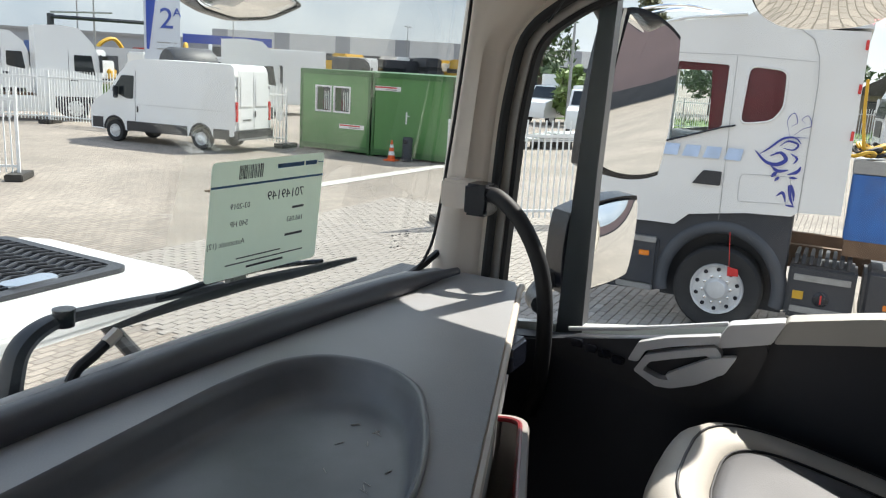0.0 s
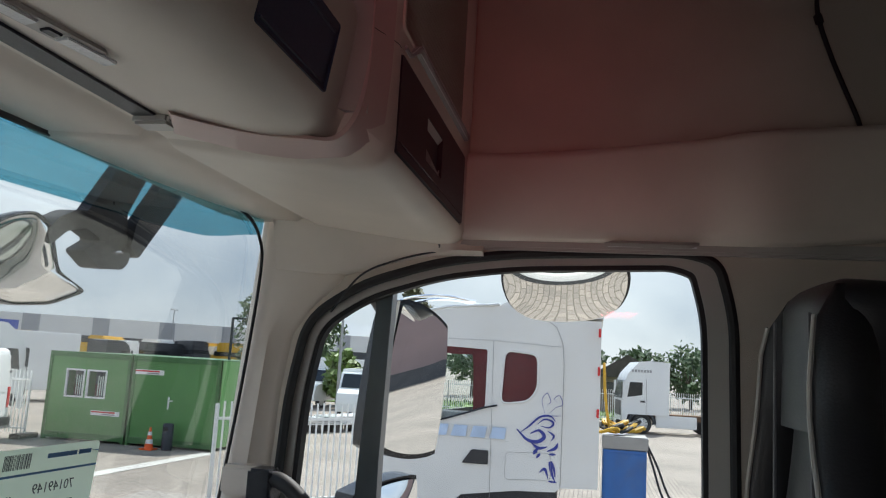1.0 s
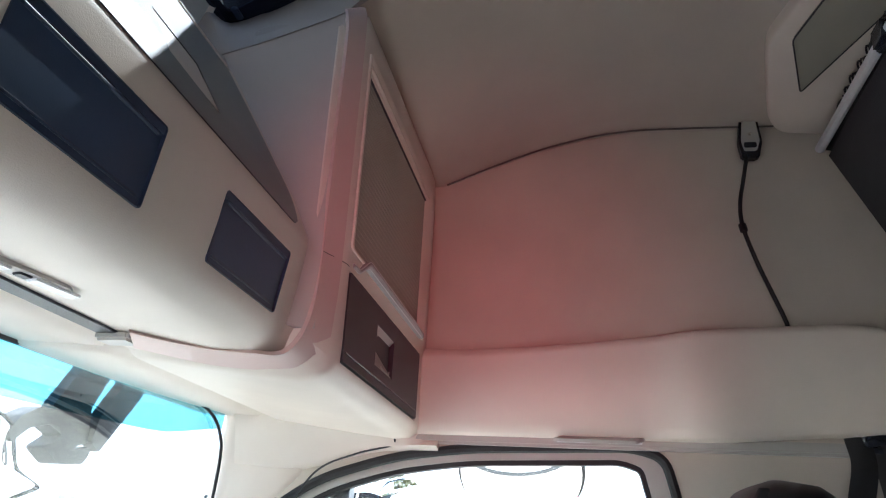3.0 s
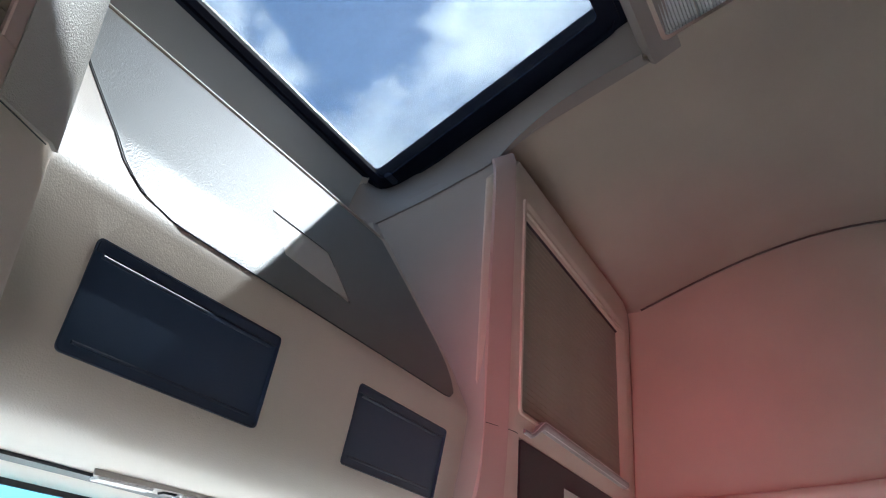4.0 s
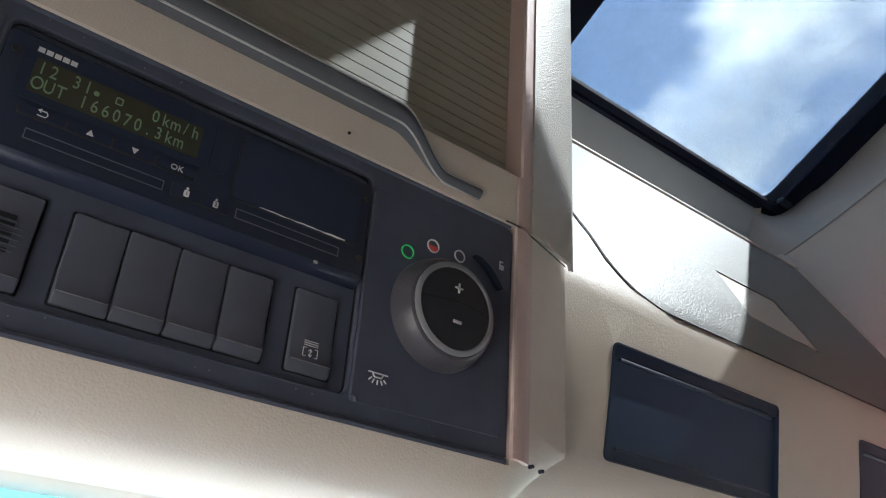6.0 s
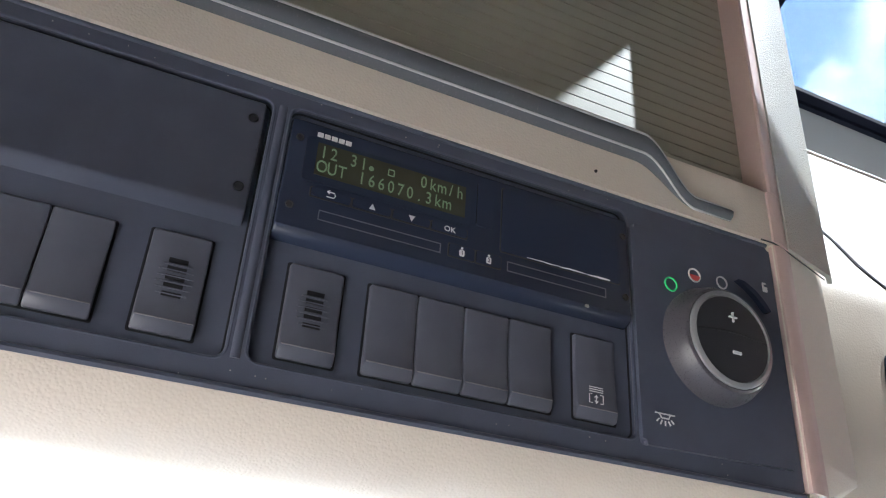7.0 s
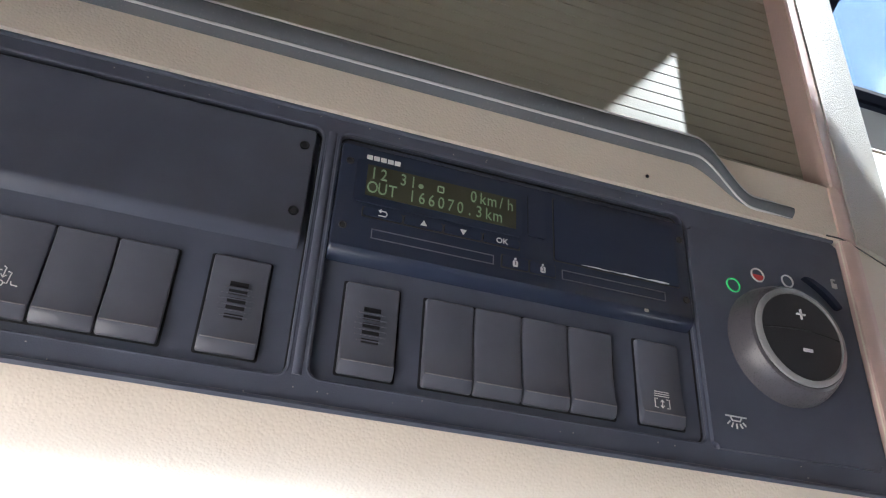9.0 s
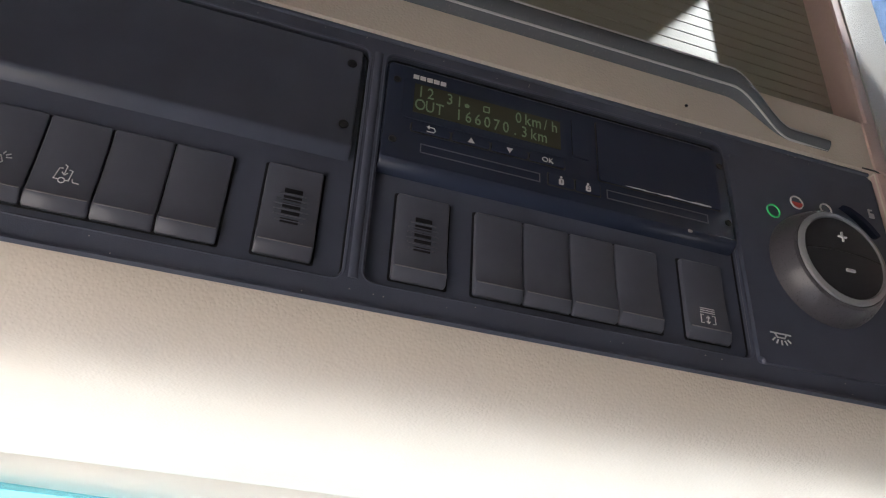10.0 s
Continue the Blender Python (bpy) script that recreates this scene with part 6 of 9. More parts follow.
# ---- lamp knob ----
def lamp_knob():
    root = thing("lamp_control", (-0.468, FY, 3.095), "dark grey lamp control panel with a large round dimmer knob", "control panel")
    F = CY - 0.003
    part("control_panel", plate_xz(softpoly([(-0.5128, 3.2188), (-0.4122, 3.2200), (-0.4135, 3.0985), (-0.5125, 3.0968)], 0.003), F, CY + 0.008, 0.0020, 3), CONSOLE, root)
    c = (-0.4630, F, 3.1565)
    part("knob_base", lathe([(0.0330, 0.002), (0.0326, -0.003), (0.0306, -0.009), (0.0286, -0.0128), (0.0274, -0.0136), (0.0254, -0.0134)], c, "y", 48), KNOB, root, "round knob body", angle=25)
    part("knob_ring", lathe([(0.0268, -0.0124), (0.0267, -0.0146), (0.0261, -0.0152), (0.0241, -0.0156), (0.0236, -0.0140)], c, "y", 48), GREYRING, root, "grey metallic ring")
    part("knob_face", lathe([(0.0236, -0.0130), (0.0232, -0.0150), (0.0188, -0.0158), (0.0095, -0.0163), (0.0001, -0.0165)], c, "y", 48), KNOBFACE, root, "grained black face")
    split = [Vector((c[0] + 0.0229 * (k / 8 - 1), c[1] - 0.0166 + 0.0016 * (k / 8 - 1) ** 2, c[2] + 0.0010 + 0.0014 * math.sin(k * math.pi / 16))) for k in range(17)]
    part("face_split", tube(split, 0.0005, 5), GAPBLACK, root)
    f = c[1] - 0.0172
    part("sign_plus", merge(box(c[0] - 0.0026, c[0] + 0.0026, f, f + 0.001, c[2] + 0.0108, c[2] + 0.0115), box(c[0] - 0.0004, c[0] + 0.0004, f, f + 0.001, c[2] + 0.0084, c[2] + 0.0139)), PRINT, root)
    part("sign_minus", box(c[0] - 0.0026, c[0] + 0.0026, f, f + 0.001, c[2] - 0.0094, c[2] - 0.0079), PRINT, root)
    y = F - 0.0003
    def ring(x, z, r, m, w=0.0005):
        part("printed_ring", tube([Vector((x + r * math.cos(a), y, z + r * math.sin(a))) for a in (2 * math.pi * k / 16 for k in range(17))], w, 5), m, root)
    ring(-0.4880, 3.1872, 0.0039, GREENRING)
    ring(-0.4711, 3.1970, 0.0039, PRINT)
    part("printed_half", poly([(-0.4711 + 0.0036 * math.cos(math.pi + math.pi * k / 8), y - 0.0003, 3.1970 + 0.0036 * math.sin(math.pi + math.pi * k / 8)) for k in range(9)], (0, 0.0004, 0)), REDRING, root)
    ring(-0.4517, 3.1975, 0.0036, PRINT)
    arc = [(c[0] + 0.0490 * math.cos(radians(a)), c[2] + 0.0490 * math.sin(radians(a))) for a in (66, 58, 50, 42, 36)]
    arc += [(c[0] + 0.0525 * math.cos(radians(a)), c[2] + 0.0525 * math.sin(radians(a))) for a in (34, 42, 50)] + [(c[0] + 0.0515 * math.cos(radians(60)), c[2] + 0.0515 * math.sin(radians(60)))]
    part("lock_key", plate_xz(softpoly(arc, 0.002, 3), y - 0.003, y + 0.002, 0.001), TACHO, root, "black curved key")
    part("sign_lock", merge(box(-0.4210, -0.4178, y - 0.0004, y + 0.0004, 3.2000, 3.2030), box(-0.4210, -0.4203, y - 0.0004, y + 0.0004, 3.2030, 3.2056), box(-0.4210, -0.4184, y - 0.0004, y + 0.0004, 3.2049, 3.2056)), PRINT, root)
    icon(root, SIGN_DOME, -0.5045, 3.1040, 0.0118, y, w=0.00042)


lamp_knob()
# tiny speck on the cream strip
solo("speck", lathe([(0.0001, -0.0006), (0.0008, -0.0004), (0.0010, 0.0004)], (-0.535, FY - 0.0004, 3.2440), "y", 8), BLACKGLOSS, "tiny dark speck on the cream strip", "speck")


# ---- outside of the own truck: mirrors, wipers, open front lid ----
def bulged(corners, bulge, n=10, thick=None, r=0.18):
    """A rounded mirror glass between four corners (bl, br, tr, tl) that bulges along its normal."""
    bl, br, tr, tl = (Vector(c) for c in corners)
    nrm = (br - bl).cross(tl - bl).normalized()
    def at(u, v):
        # squircle: pull the grid's corners in
        a, b = 2 * u - 1, 2 * v - 1
        k = 1 - r * (a * a * b * b)
        a, b = a * k, b * k
        uu, vv = (a + 1) / 2, (b + 1) / 2
        p = bl.lerp(br, uu).lerp(tl.lerp(tr, uu), vv)
        return p + nrm * bulge * (1 - a * a) * (1 - b * b) if bulge < 0 or bulge >= 0 else p
    return sheet(at, n, n, thick)


def door_mirrors():
    root = thing("wing_mirror", (1.33, 0.55, 2.25), "black wing mirror with a large and a small glass", "mirror")
    big = ((1.238, 0.601, 2.600), (1.416, 0.4845, 2.580), (1.424, 0.471, 2.912), (1.284, 0.5695, 2.966))
    back = Vector((0.050, 0.068, 0))
    part("mirror_glass", bulged(big, 0.0004, 12, None, 0.10), MIRROR, root, "large flat mirror glass")
    grow = lambda c, k: [Vector(p) + (Vector(p) - sum((Vector(q) for q in c), Vector()) / 4) * k for p in c]
    part("mirror_housing", bulged([p + Vector((0.004, 0.006, 0)) for p in grow(big, 0.07)], 0.0, 12, back, 0.10), BLACKGLOSS, root, "black mirror housing")
    # pale tube that stands in for the bright reflection beside the glass
    part("edge_reflection", tube([Vector((1.229, 0.604, 2.606)), Vector((1.250, 0.592, 2.78)), Vector((1.274, 0.5735, 2.955))], 0.0075, 8, 0.7, taper=lambda t: 0.5 + 0.5 * math.sin(math.pi * max(0.0, min(1.0, t)))), SATIN, root, "pale strip standing in for a reflection")
    low = ((1.230, 0.640, 2.300), (1.405, 0.533, 2.330), (1.407, 0.525, 2.535), (1.238, 0.640, 2.498))
    part("mirror_glass", bulged(low, 0.018, 12, None, 0.10), MIRROR, root, "small convex mirror glass")
    part("mirror_housing", bulged([p + Vector((0.006, 0.008, 0)) for p in grow(low, 0.08)], 0.0, 12, back * 0.8, 0.10), BLACKGLOSS, root, "black lower housing")
    part("mirror_arm", tube(spline([(1.13, 0.66, 2.99), (1.20, 0.68, 3.01), (1.29, 0.65, 2.98), (1.33, 0.60, 2.90)], 6), 0.022, 10), BLACKSOFT, root, "black upper arm")
    part("mirror_arm", tube(spline([(1.13, 0.66, 2.30), (1.20, 0.70, 2.30), (1.28, 0.68, 2.34)], 6), 0.022, 10), BLACKSOFT, root, "black lower arm")
    part("mirror_post", tube([(1.325, 0.64, 2.30), (1.345, 0.61, 2.95)], 0.020, 10), BLACKSOFT, root, "black mirror post")
    kerb = thing("kerb_mirror", (1.27, 0.19, 2.94), "round-edged convex kerb mirror above the door window", "mirror")
    c = ((1.190, 0.330, 3.078), (1.190, 0.030, 3.088), (1.365, 0.041, 2.936), (1.365, 0.311, 2.920))
    part("mirror_glass", bulged((c[3], c[2], c[1], c[0]), 0.012, 14, None, 0.24), MIRROR, kerb, "convex mirror glass")
    part("mirror_housing", bulged([Vector(p) + Vector((0.012, 0, 0.006)) for p in grow((c[3], c[2], c[1], c[0]), 0.05)], 0.0, 12, (0.06, 0, 0.03), 0.24), BLACKGLOSS, kerb, "black housing")
    part("mirror_arm", tube([(1.33, 0.19, 3.08), (1.14, 0.19, 3.14)], 0.02, 8), BLACKSOFT, kerb)
    fm = thing("front_mirror", (0.72, 1.1, 2.87), "convex front mirror on a black bracket outside the windscreen", "mirror")
    rim = softpoly([(0.513, 2.955), (0.60, 3.025), (0.648, 3.040), (0.700, 3.022), (0.775, 2.945), (0.883, 2.914), (0.80, 2.880), (0.70, 2.870), (0.61, 2.882), (0.545, 2.918)], 0.02)
    mc = Vector((0.675, 2.945))
    def ring(k, out):
        return [Vector((q.x, 1.135 - 0.42 * (q.y - 2.95) - 0.02 * (q.x - 0.68) + out, q.y)) for q in (mc + (Vector(p) - mc) * k for p in rim)]
    part("mirror_glass", loft([ring(0.965 * math.cos(q), -0.016 * math.sin(q)) for q in (0.0, 0.25, 0.5, 0.75, 1.0, 1.25, 1.5, 1.56)], closed=True), MIRROR, fm, "convex mirror glass", angle=80)
    part("mirror_housing", loft([ring(0.965, 0.001), ring(0.985, -0.006), ring(1.005, -0.002), ring(1.0, 0.02), ring(0.85, 0.055), ring(0.4, 0.075), ring(0.02, 0.078)], closed=True), BLACKGLOSS, fm, "black housing", angle=50)
    part("bracket", plate_xz(softpoly([(0.690, 3.010), (0.715, 3.040), (0.765, 3.065), (0.825, 3.072), (0.865, 3.062), (0.90, 2.995), (0.955, 3.010), (0.955, 2.985), (0.93, 2.968), (0.855, 2.962), (0.800, 2.990), (0.85, 3.020), (0.80, 3.035), (0.745, 3.020), (0.700, 2.985)], 0.008), 1.10, 1.145, 0.006), RUBBER, fm, "black cast bracket")
    part("bracket_arm", plate_xz(softpoly([(0.812, 3.070), (0.958, 3.262), (1.058, 3.262), (0.948, 3.092), (0.962, 3.020), (0.88, 2.990)], 0.006), 1.112, 1.140, 0.006), RUBBER, fm, "flat black arm")
    part("bracket_arm", plate_xz(softpoly([(0.955, 3.020), (0.968, 3.075), (1.118, 3.262), (1.225, 3.262), (0.988, 3.000)], 0.006), 1.100, 1.128, 0.006), RUBBER, fm, "flat black arm")
    part("bracket_mount", box(0.93, 1.23, 0.93, 1.13, 3.255, 3.295, 0.012), RUBBER, fm, "black roof mount")


door_mirrors()


def wipers():
    root = thing("wiper", (0.1, 1.06, 2.30), "black windscreen wiper with a cranked arm", "wiper")
    part("wiper_arm", tube(spline([(0.115, 1.065, 2.27), (0.134, 1.063, 2.343), (0.153, 1.062, 2.399), (0.198, 1.060, 2.424), (0.271, 1.058, 2.425), (0.41, 1.052, 2.417), (0.52, 1.035, 2.414)], 6), 0.021, 8, 0.62, (0, 0, 1), taper=lambda t: 1.25 - 0.75 * t), BLACKSOFT, root, "cranked black arm")
    part("wiper_pivot", lathe([(0.0001, -0.016), (0.014, -0.014), (0.016, 0.012), (0.0001, 0.014)], (0.215, 1.050, 2.432), "z", 14), BLACKGLOSS, root)
    blade = [(0.27, 1.022, 2.405), (0.396, 1.012, 2.414), (0.542, 0.995, 2.419), (0.693, 0.978, 2.416), (0.82, 0.955, 2.418)]
    part("wiper_blade", tube(spline(blade, 8), 0.007, 8, 1.3, taper=lambda t: 0.5 + 0.7 * math.sin(math.pi * min(1, max(0, t)))), RUBBER, root, "black rubber blade")
    part("blade_spring", tube(spline([(0.36, 1.022, 2.430), (0.50, 1.012, 2.436), (0.62, 1.000, 2.434), (0.74, 0.982, 2.424)], 8), 0.005, 8), BLACKGLOSS, root)
    part("blade_clip", box(0.505, 0.545, 1.000, 1.020, 2.416, 2.438, 0.004), PANELGREY, root, "grey blade clip")
    w2 = thing("wiper", (-0.6, 1.06, 2.30), "black windscreen wiper with a cranked arm", "wiper")
    part("wiper_arm", tube(spline([(-0.76, 1.075, 2.24), (-0.70, 1.07, 2.40), (-0.55, 1.06, 2.435), (-0.25, 1.06, 2.41)], 6), 0.018, 8, 0.6), BLACKSOFT, w2)
    part("wiper_blade", tube(spline([(-0.5, 1.03, 2.385), (-0.2, 1.03, 2.395), (0.05, 1.03, 2.385)], 8), 0.008, 8, 1.3), RUBBER, w2)
    cable = thing("loose_plug", (0.2, 0.97, 2.36), "loose black cable with a pale plug behind the windscreen", "cable")
    part("lead", tube(spline([(0.135, 0.940, 2.385), (0.150, 0.943, 2.399), (0.175, 0.944, 2.409), (0.198, 0.945, 2.420)], 6), 0.0075, 8), RUBBER, cable)
    part("plug", tube([(0.196, 0.945, 2.419), (0.218, 0.946, 2.430)], 0.009, 6), CREAM, cable, "pale plug")


wipers()


def front_lid():
    root = thing("bonnet", (0, 1.8, 2.2), "opened white bonnet with a dark honeycomb grille", "bonnet")
    for x in (-0.7, 0.7):
        part("hinge_arm", tube([(x, 1.13, 2.12), (x, 1.40, 2.10), (x, 1.60, 2.225)], 0.018, 8), BLACKSOFT, root, "black hinge arm")
    m = Matrix.Translation((0, 1.47, 2.255)) @ Matrix.Rotation(radians(1.5), 4, "X") @ Matrix.Translation((0, -1.47, -2.255))
    out = softpoly([(-0.97, 1.475), (0.97, 1.475), (0.95, 2.16), (-0.95, 2.16)], 0.09, 6)
    part("lid_panel", moved(plate_xy(out, 2.215, 2.257, 0.014, 3), m), WHITEPAINT, root, "white painted panel", angle=50)
    inner = softpoly([(-0.88, 1.665), (0.88, 1.665), (0.87, 2.14), (-0.87, 2.14)], 0.04, 5)
    part("grille_frame", moved(frame_plate(inner, softpoly([(-0.86, 1.70), (0.855, 1.70), (0.84, 2.12), (-0.84, 2.12)], 0.03, 5), lambda p: (p[0], p[1], 2.258), (0, 0, 0.012)), m), BLACKSOFT, root, "black grille frame")
    part("grille_back", moved(plate_xy([(-0.87, 1.68), (0.87, 1.68), (0.86, 2.13), (-0.86, 2.13)], 2.2575, 2.2600), m), BLACKGLOSS, root)
    for j in range(13):
        y = 1.715 + 0.032 * j
        pts = [Vector((-0.85 + 0.0425 * k, y + (0.010 if k % 2 else -0.010), 2.266)) for k in range(41)]
        part("grille_bar", moved(tube(pts, 0.0045, 6), m), BLACKSOFT, root)
    x = 0.70
    for k in range(5):
        part("plain_mark", moved(plate_xy(rounded(x - 0.19 * k - 0.13, x - 0.19 * k, 1.690, 1.745, 0.02), 2.268, 2.276, 0.002), m), CHROME, root, "silver bar")
    cowl = thing("front_cowl", (0, 1.15, 2.1), "white painted cowl panel under the windscreen", "panel")
    rows = []
    for k in range(25):
        x = -1.08 + 2.16 * k / 24
        y = ws_y(x, 2.34) + 0.03
        rows.append([Vector((x, yy, zz)) for yy, zz in ((y, 2.335), (y + 0.08, 2.30), (y + 0.16, 2.22), (y + 0.20, 2.05), (y + 0.20, 1.2), (y, 1.2))])
    part("cowl_panel", loft(rows, closed=True), WHITEPAINT, cowl, angle=60)
    part("cowl_trim", tube([Vector((x, ws_y(x, 2.34) + 0.045, 2.332)) for x in [-1.0 + 2.0 * k / 24 for k in range(25)]], 0.008, 6), CHROME, cowl, "thin bright trim")


front_lid()


# ---- vehicles ----
TYRE = mat("tyre_rubber", (0.022, 0.022, 0.023), 0.75, var=0.2, scale=6, bump=0.2, grain=120, dirt=0.3, dirt_col=(0.10, 0.09, 0.08))
RIM = mat("painted_steel_rim", (0.66, 0.66, 0.66), 0.34, metal=0.25, var=0.1, scale=9, bump=0.02, dirt=0.3)
NAVYPAINT = mat("dark_slate_plastic", (0.030, 0.034, 0.043), 0.55, var=0.12, scale=3, bump=0.08, grain=220, dirt=0.25, dirt_col=(0.11, 0.10, 0.09))
ARCHGREY = mat("worn_slate_plastic", (0.060, 0.066, 0.078), 0.5, var=0.12, scale=4, bump=0.06, grain=220, dirt=0.2, dirt_col=(0.12, 0.11, 0.10))
DARKGLASS = mat("dark_vehicle_glass", (0.018, 0.022, 0.024), 0.06, var=0.05, bump=0.0, rvar=0.03)
AMBER = mat("amber_lens", (0.85, 0.25, 0.02), 0.25, var=0.04, bump=0.0)
REDLENS = mat("red_lens", (0.62, 0.03, 0.03), 0.22, var=0.04, bump=0.0)
CURTAIN = mat("dark_red_curtain", (0.16, 0.022, 0.030), 0.8, var=0.12, scale=6, bump=0.2, grain=60)
OLDWHITE = mat("weathered_white_paint", (0.78, 0.765, 0.74), 0.36, var=0.04, scale=1.5, bump=0.01, dirt=0.22, dirt_col=(0.45, 0.40, 0.33), coat=0.15)
BLUEPAINT = mat("worn_blue_paint", (0.02, 0.13, 0.42), 0.45, var=0.12, scale=7, bump=0.04, dirt=0.4, dirt_col=(0.12, 0.11, 0.10))
BLUEMARK = mat("blue_sticker", (0.03, 0.045, 0.30), 0.4, bump=0.0)
PALEBLUE = mat("faded_blue_sticker", (0.50, 0.62, 0.82), 0.45, bump=0.0, var=0.15, scale=4)
YELLOW = mat("yellow_hose", (0.62, 0.36, 0.02), 0.5)
STEEL = mat("grey_steel", (0.33, 0.33, 0.33), 0.45, metal=0.6, dirt=0.3)
RUST = mat("brown_chassis", (0.16, 0.095, 0.055), 0.8, var=0.25, scale=6)


def wheel(parent, x, y, r, w, s, holes=10):
    """A truck or van wheel whose outer face looks along s * x."""
    t = part("tyre", lathe([(r * 0.60, -s * w * 0.42), (r * 0.90, -s * w * 0.5), (r * 0.985, -s * w * 0.40), (r, -s * w * 0.2), (r, s * w * 0.2), (r * 0.985, s * w * 0.40), (r * 0.93, s * w * 0.5), (r * 0.74, s * w * 0.49), (r * 0.60, s * w * 0.42)], (x, y, r), "x", 40), TYRE, parent, "black tyre")
    part("rim", lathe([(r * 0.60, s * w * 0.42), (r * 0.585, s * w * 0.52), (r * 0.55, s * w * 0.51), (r * 0.52, s * w * 0.45), (r * 0.40, s * w * 0.435), (r * 0.35, s * w * 0.46), (r * 0.27, s * w * 0.47), (r * 0.24, s * w * 0.55), (r * 0.20, s * w * 0.60), (0.001, s * w * 0.61)], (x, y, r), "x", 40), RIM, t, "silver painted rim")
    for k in range(holes):
        a = 2 * math.pi * (k + 0.5) / holes
        part("hand_hole", lathe([(r * 0.050, 0), (r * 0.048, s * 0.006), (0.001, s * 0.004)], (x + s * w * 0.445, y + r * 0.465 * math.cos(a), r + r * 0.465 * math.sin(a)), "x", 10), BLACKGLOSS, t)
        part("wheel_nut", lathe([(r * 0.034, 0), (r * 0.034, s * 0.03), (0.001, s * 0.036)], (x + s * w * 0.455, y + r * 0.315 * math.cos(a + 0.2), r + r * 0.315 * math.sin(a + 0.2)), "x", 8), CHROME, t)


def near_truck():
    """The white tractor unit parked alongside, its left side towards the cab."""
    NX = 8.84
    root = thing("tractor_unit", (10.1, 1.0, 0.0), "white tractor unit with dark red curtains and a blue bird sticker", "truck")
    prof = [(0.04, 1.52), (0.46, 1.50), (0.52, 1.45), (0.98, 1.43), (1.60, 1.34), (1.75, 1.20), (2.05, 1.20), (2.62, 1.18), (2.70, 1.30), (2.68, 2.10), (2.50, 2.95), (2.30, 3.38), (2.10, 3.475), (1.20, 3.565), (0.62, 3.50), (0.40, 3.43), (0.04, 3.42)]
    rows = []
    for x, k in ((NX + 0.03, 0.985), (NX, 0.975), (NX + 0.004, 0.0), (NX + 0.06, 0.0), (NX + 2.44, 0.0), (NX + 2.5, 0.0)):
        rows.append([Vector((x + (0.05 * max(0, z - 2.6) if x < NX + 1 else -0.05 * max(0, z - 2.6)), y, z)) for y, z in prof])
    body = loft(rows[2:], closed=True)
    tunnel = [plate_yz(softpoly([(1.93, 2.16), (1.37, 2.36), (1.37, 3.03), (1.93, 3.05)], 0.03), NX - 0.3, NX + 0.2), box(NX + 0.12, NX + 2.38, 1.37, 2.42, 2.14, 3.06),
              plate_yz([(2.36, 2.16), (1.40, 2.30), (1.40, 3.02), (2.36, 3.02)], NX + 2.2, NX + 2.8),
              plate_yz(softpoly([(1.19, 2.40), (0.86, 2.45), (0.755, 2.60), (0.765, 3.00), (1.16, 3.035)], 0.10), NX - 0.3, NX + 0.25)]
    part("cab_body", cut(body, *tunnel), OLDWHITE, root, "weathered white cab shell", angle=40)
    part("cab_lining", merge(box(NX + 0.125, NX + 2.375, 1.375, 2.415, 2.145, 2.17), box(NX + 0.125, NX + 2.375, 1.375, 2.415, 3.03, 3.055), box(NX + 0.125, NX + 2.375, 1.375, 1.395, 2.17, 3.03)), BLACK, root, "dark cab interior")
    part("driver_seat", box(NX + 0.5, NX + 0.95, 1.40, 1.56, 2.17, 2.72, 0.05, 3), LEATHER_GREY, root)
    part("curtain", plate_yz([(1.52, 2.30), (1.37, 2.36), (1.37, 3.03), (1.56, 3.04), (1.535, 2.75)], NX + 0.09, NX + 0.10), CURTAIN, root, "dark red curtain")
    part("curtain", plate_yz([(1.93, 2.96), (1.37, 2.96), (1.37, 3.04), (1.93, 3.05)], NX + 0.08, NX + 0.09), CURTAIN, root, "dark red pelmet")
    g = part("door_glass", plate_yz([(1.93, 2.16), (1.37, 2.36), (1.37, 3.03), (1.93, 3.05)], NX + 0.055, NX + 0.06), GLASS, root)
    g.visible_shadow = False
    part("curtain", plate_yz(softpoly([(1.21, 2.38), (0.86, 2.43), (0.74, 2.60), (0.75, 3.02), (1.17, 3.05)], 0.05), NX + 0.06, NX + 0.08), CURTAIN, root, "dark red curtain")
    sl = part("sleeper_glass", plate_yz(softpoly([(1.185, 2.405), (0.86, 2.455), (0.76, 2.60), (0.77, 2.995), (1.155, 3.03)], 0.10), NX + 0.035, NX + 0.04), GLASS, root)
    sl.visible_shadow = False
    rim = [Vector((NX + 0.02 + 0.05 * max(0, z - 2.6), y, z)) for y, z in softpoly([(1.19, 2.40), (0.86, 2.45), (0.755, 2.60), (0.765, 3.00), (1.16, 3.035)], 0.10)]
    part("window_rubber", tube(rim + rim[:1], 0.014, 6), OLDWHITE, root, "pale window rim")
    low = [Vector((NX - 0.001, y, z)) for y, z in ((1.95, 2.155), (1.60, 2.27), (1.37, 2.35), (1.22, 2.385))]
    part("window_sill", tube(low, 0.012, 6), BLACKGLOSS, root)
    # door and panel seams
    def seam(pts, r=0.004):
        part("panel_seam", tube([Vector((NX - 0.001 + 0.05 * max(0, z - 2.6), y, z)) for y, z in pts], r * 0.7, 5), STEEL, root)
    seam([(1.30, 3.14), (1.285, 2.4), (1.265, 1.32)])
    seam([(2.0, 3.14), (1.30, 3.14), (0.50, 3.10)], 0.003)
    seam([(0.46, 1.42), (0.46, 2.9), (0.485, 3.15), (0.56, 3.33), (0.72, 3.44)], 0.005)
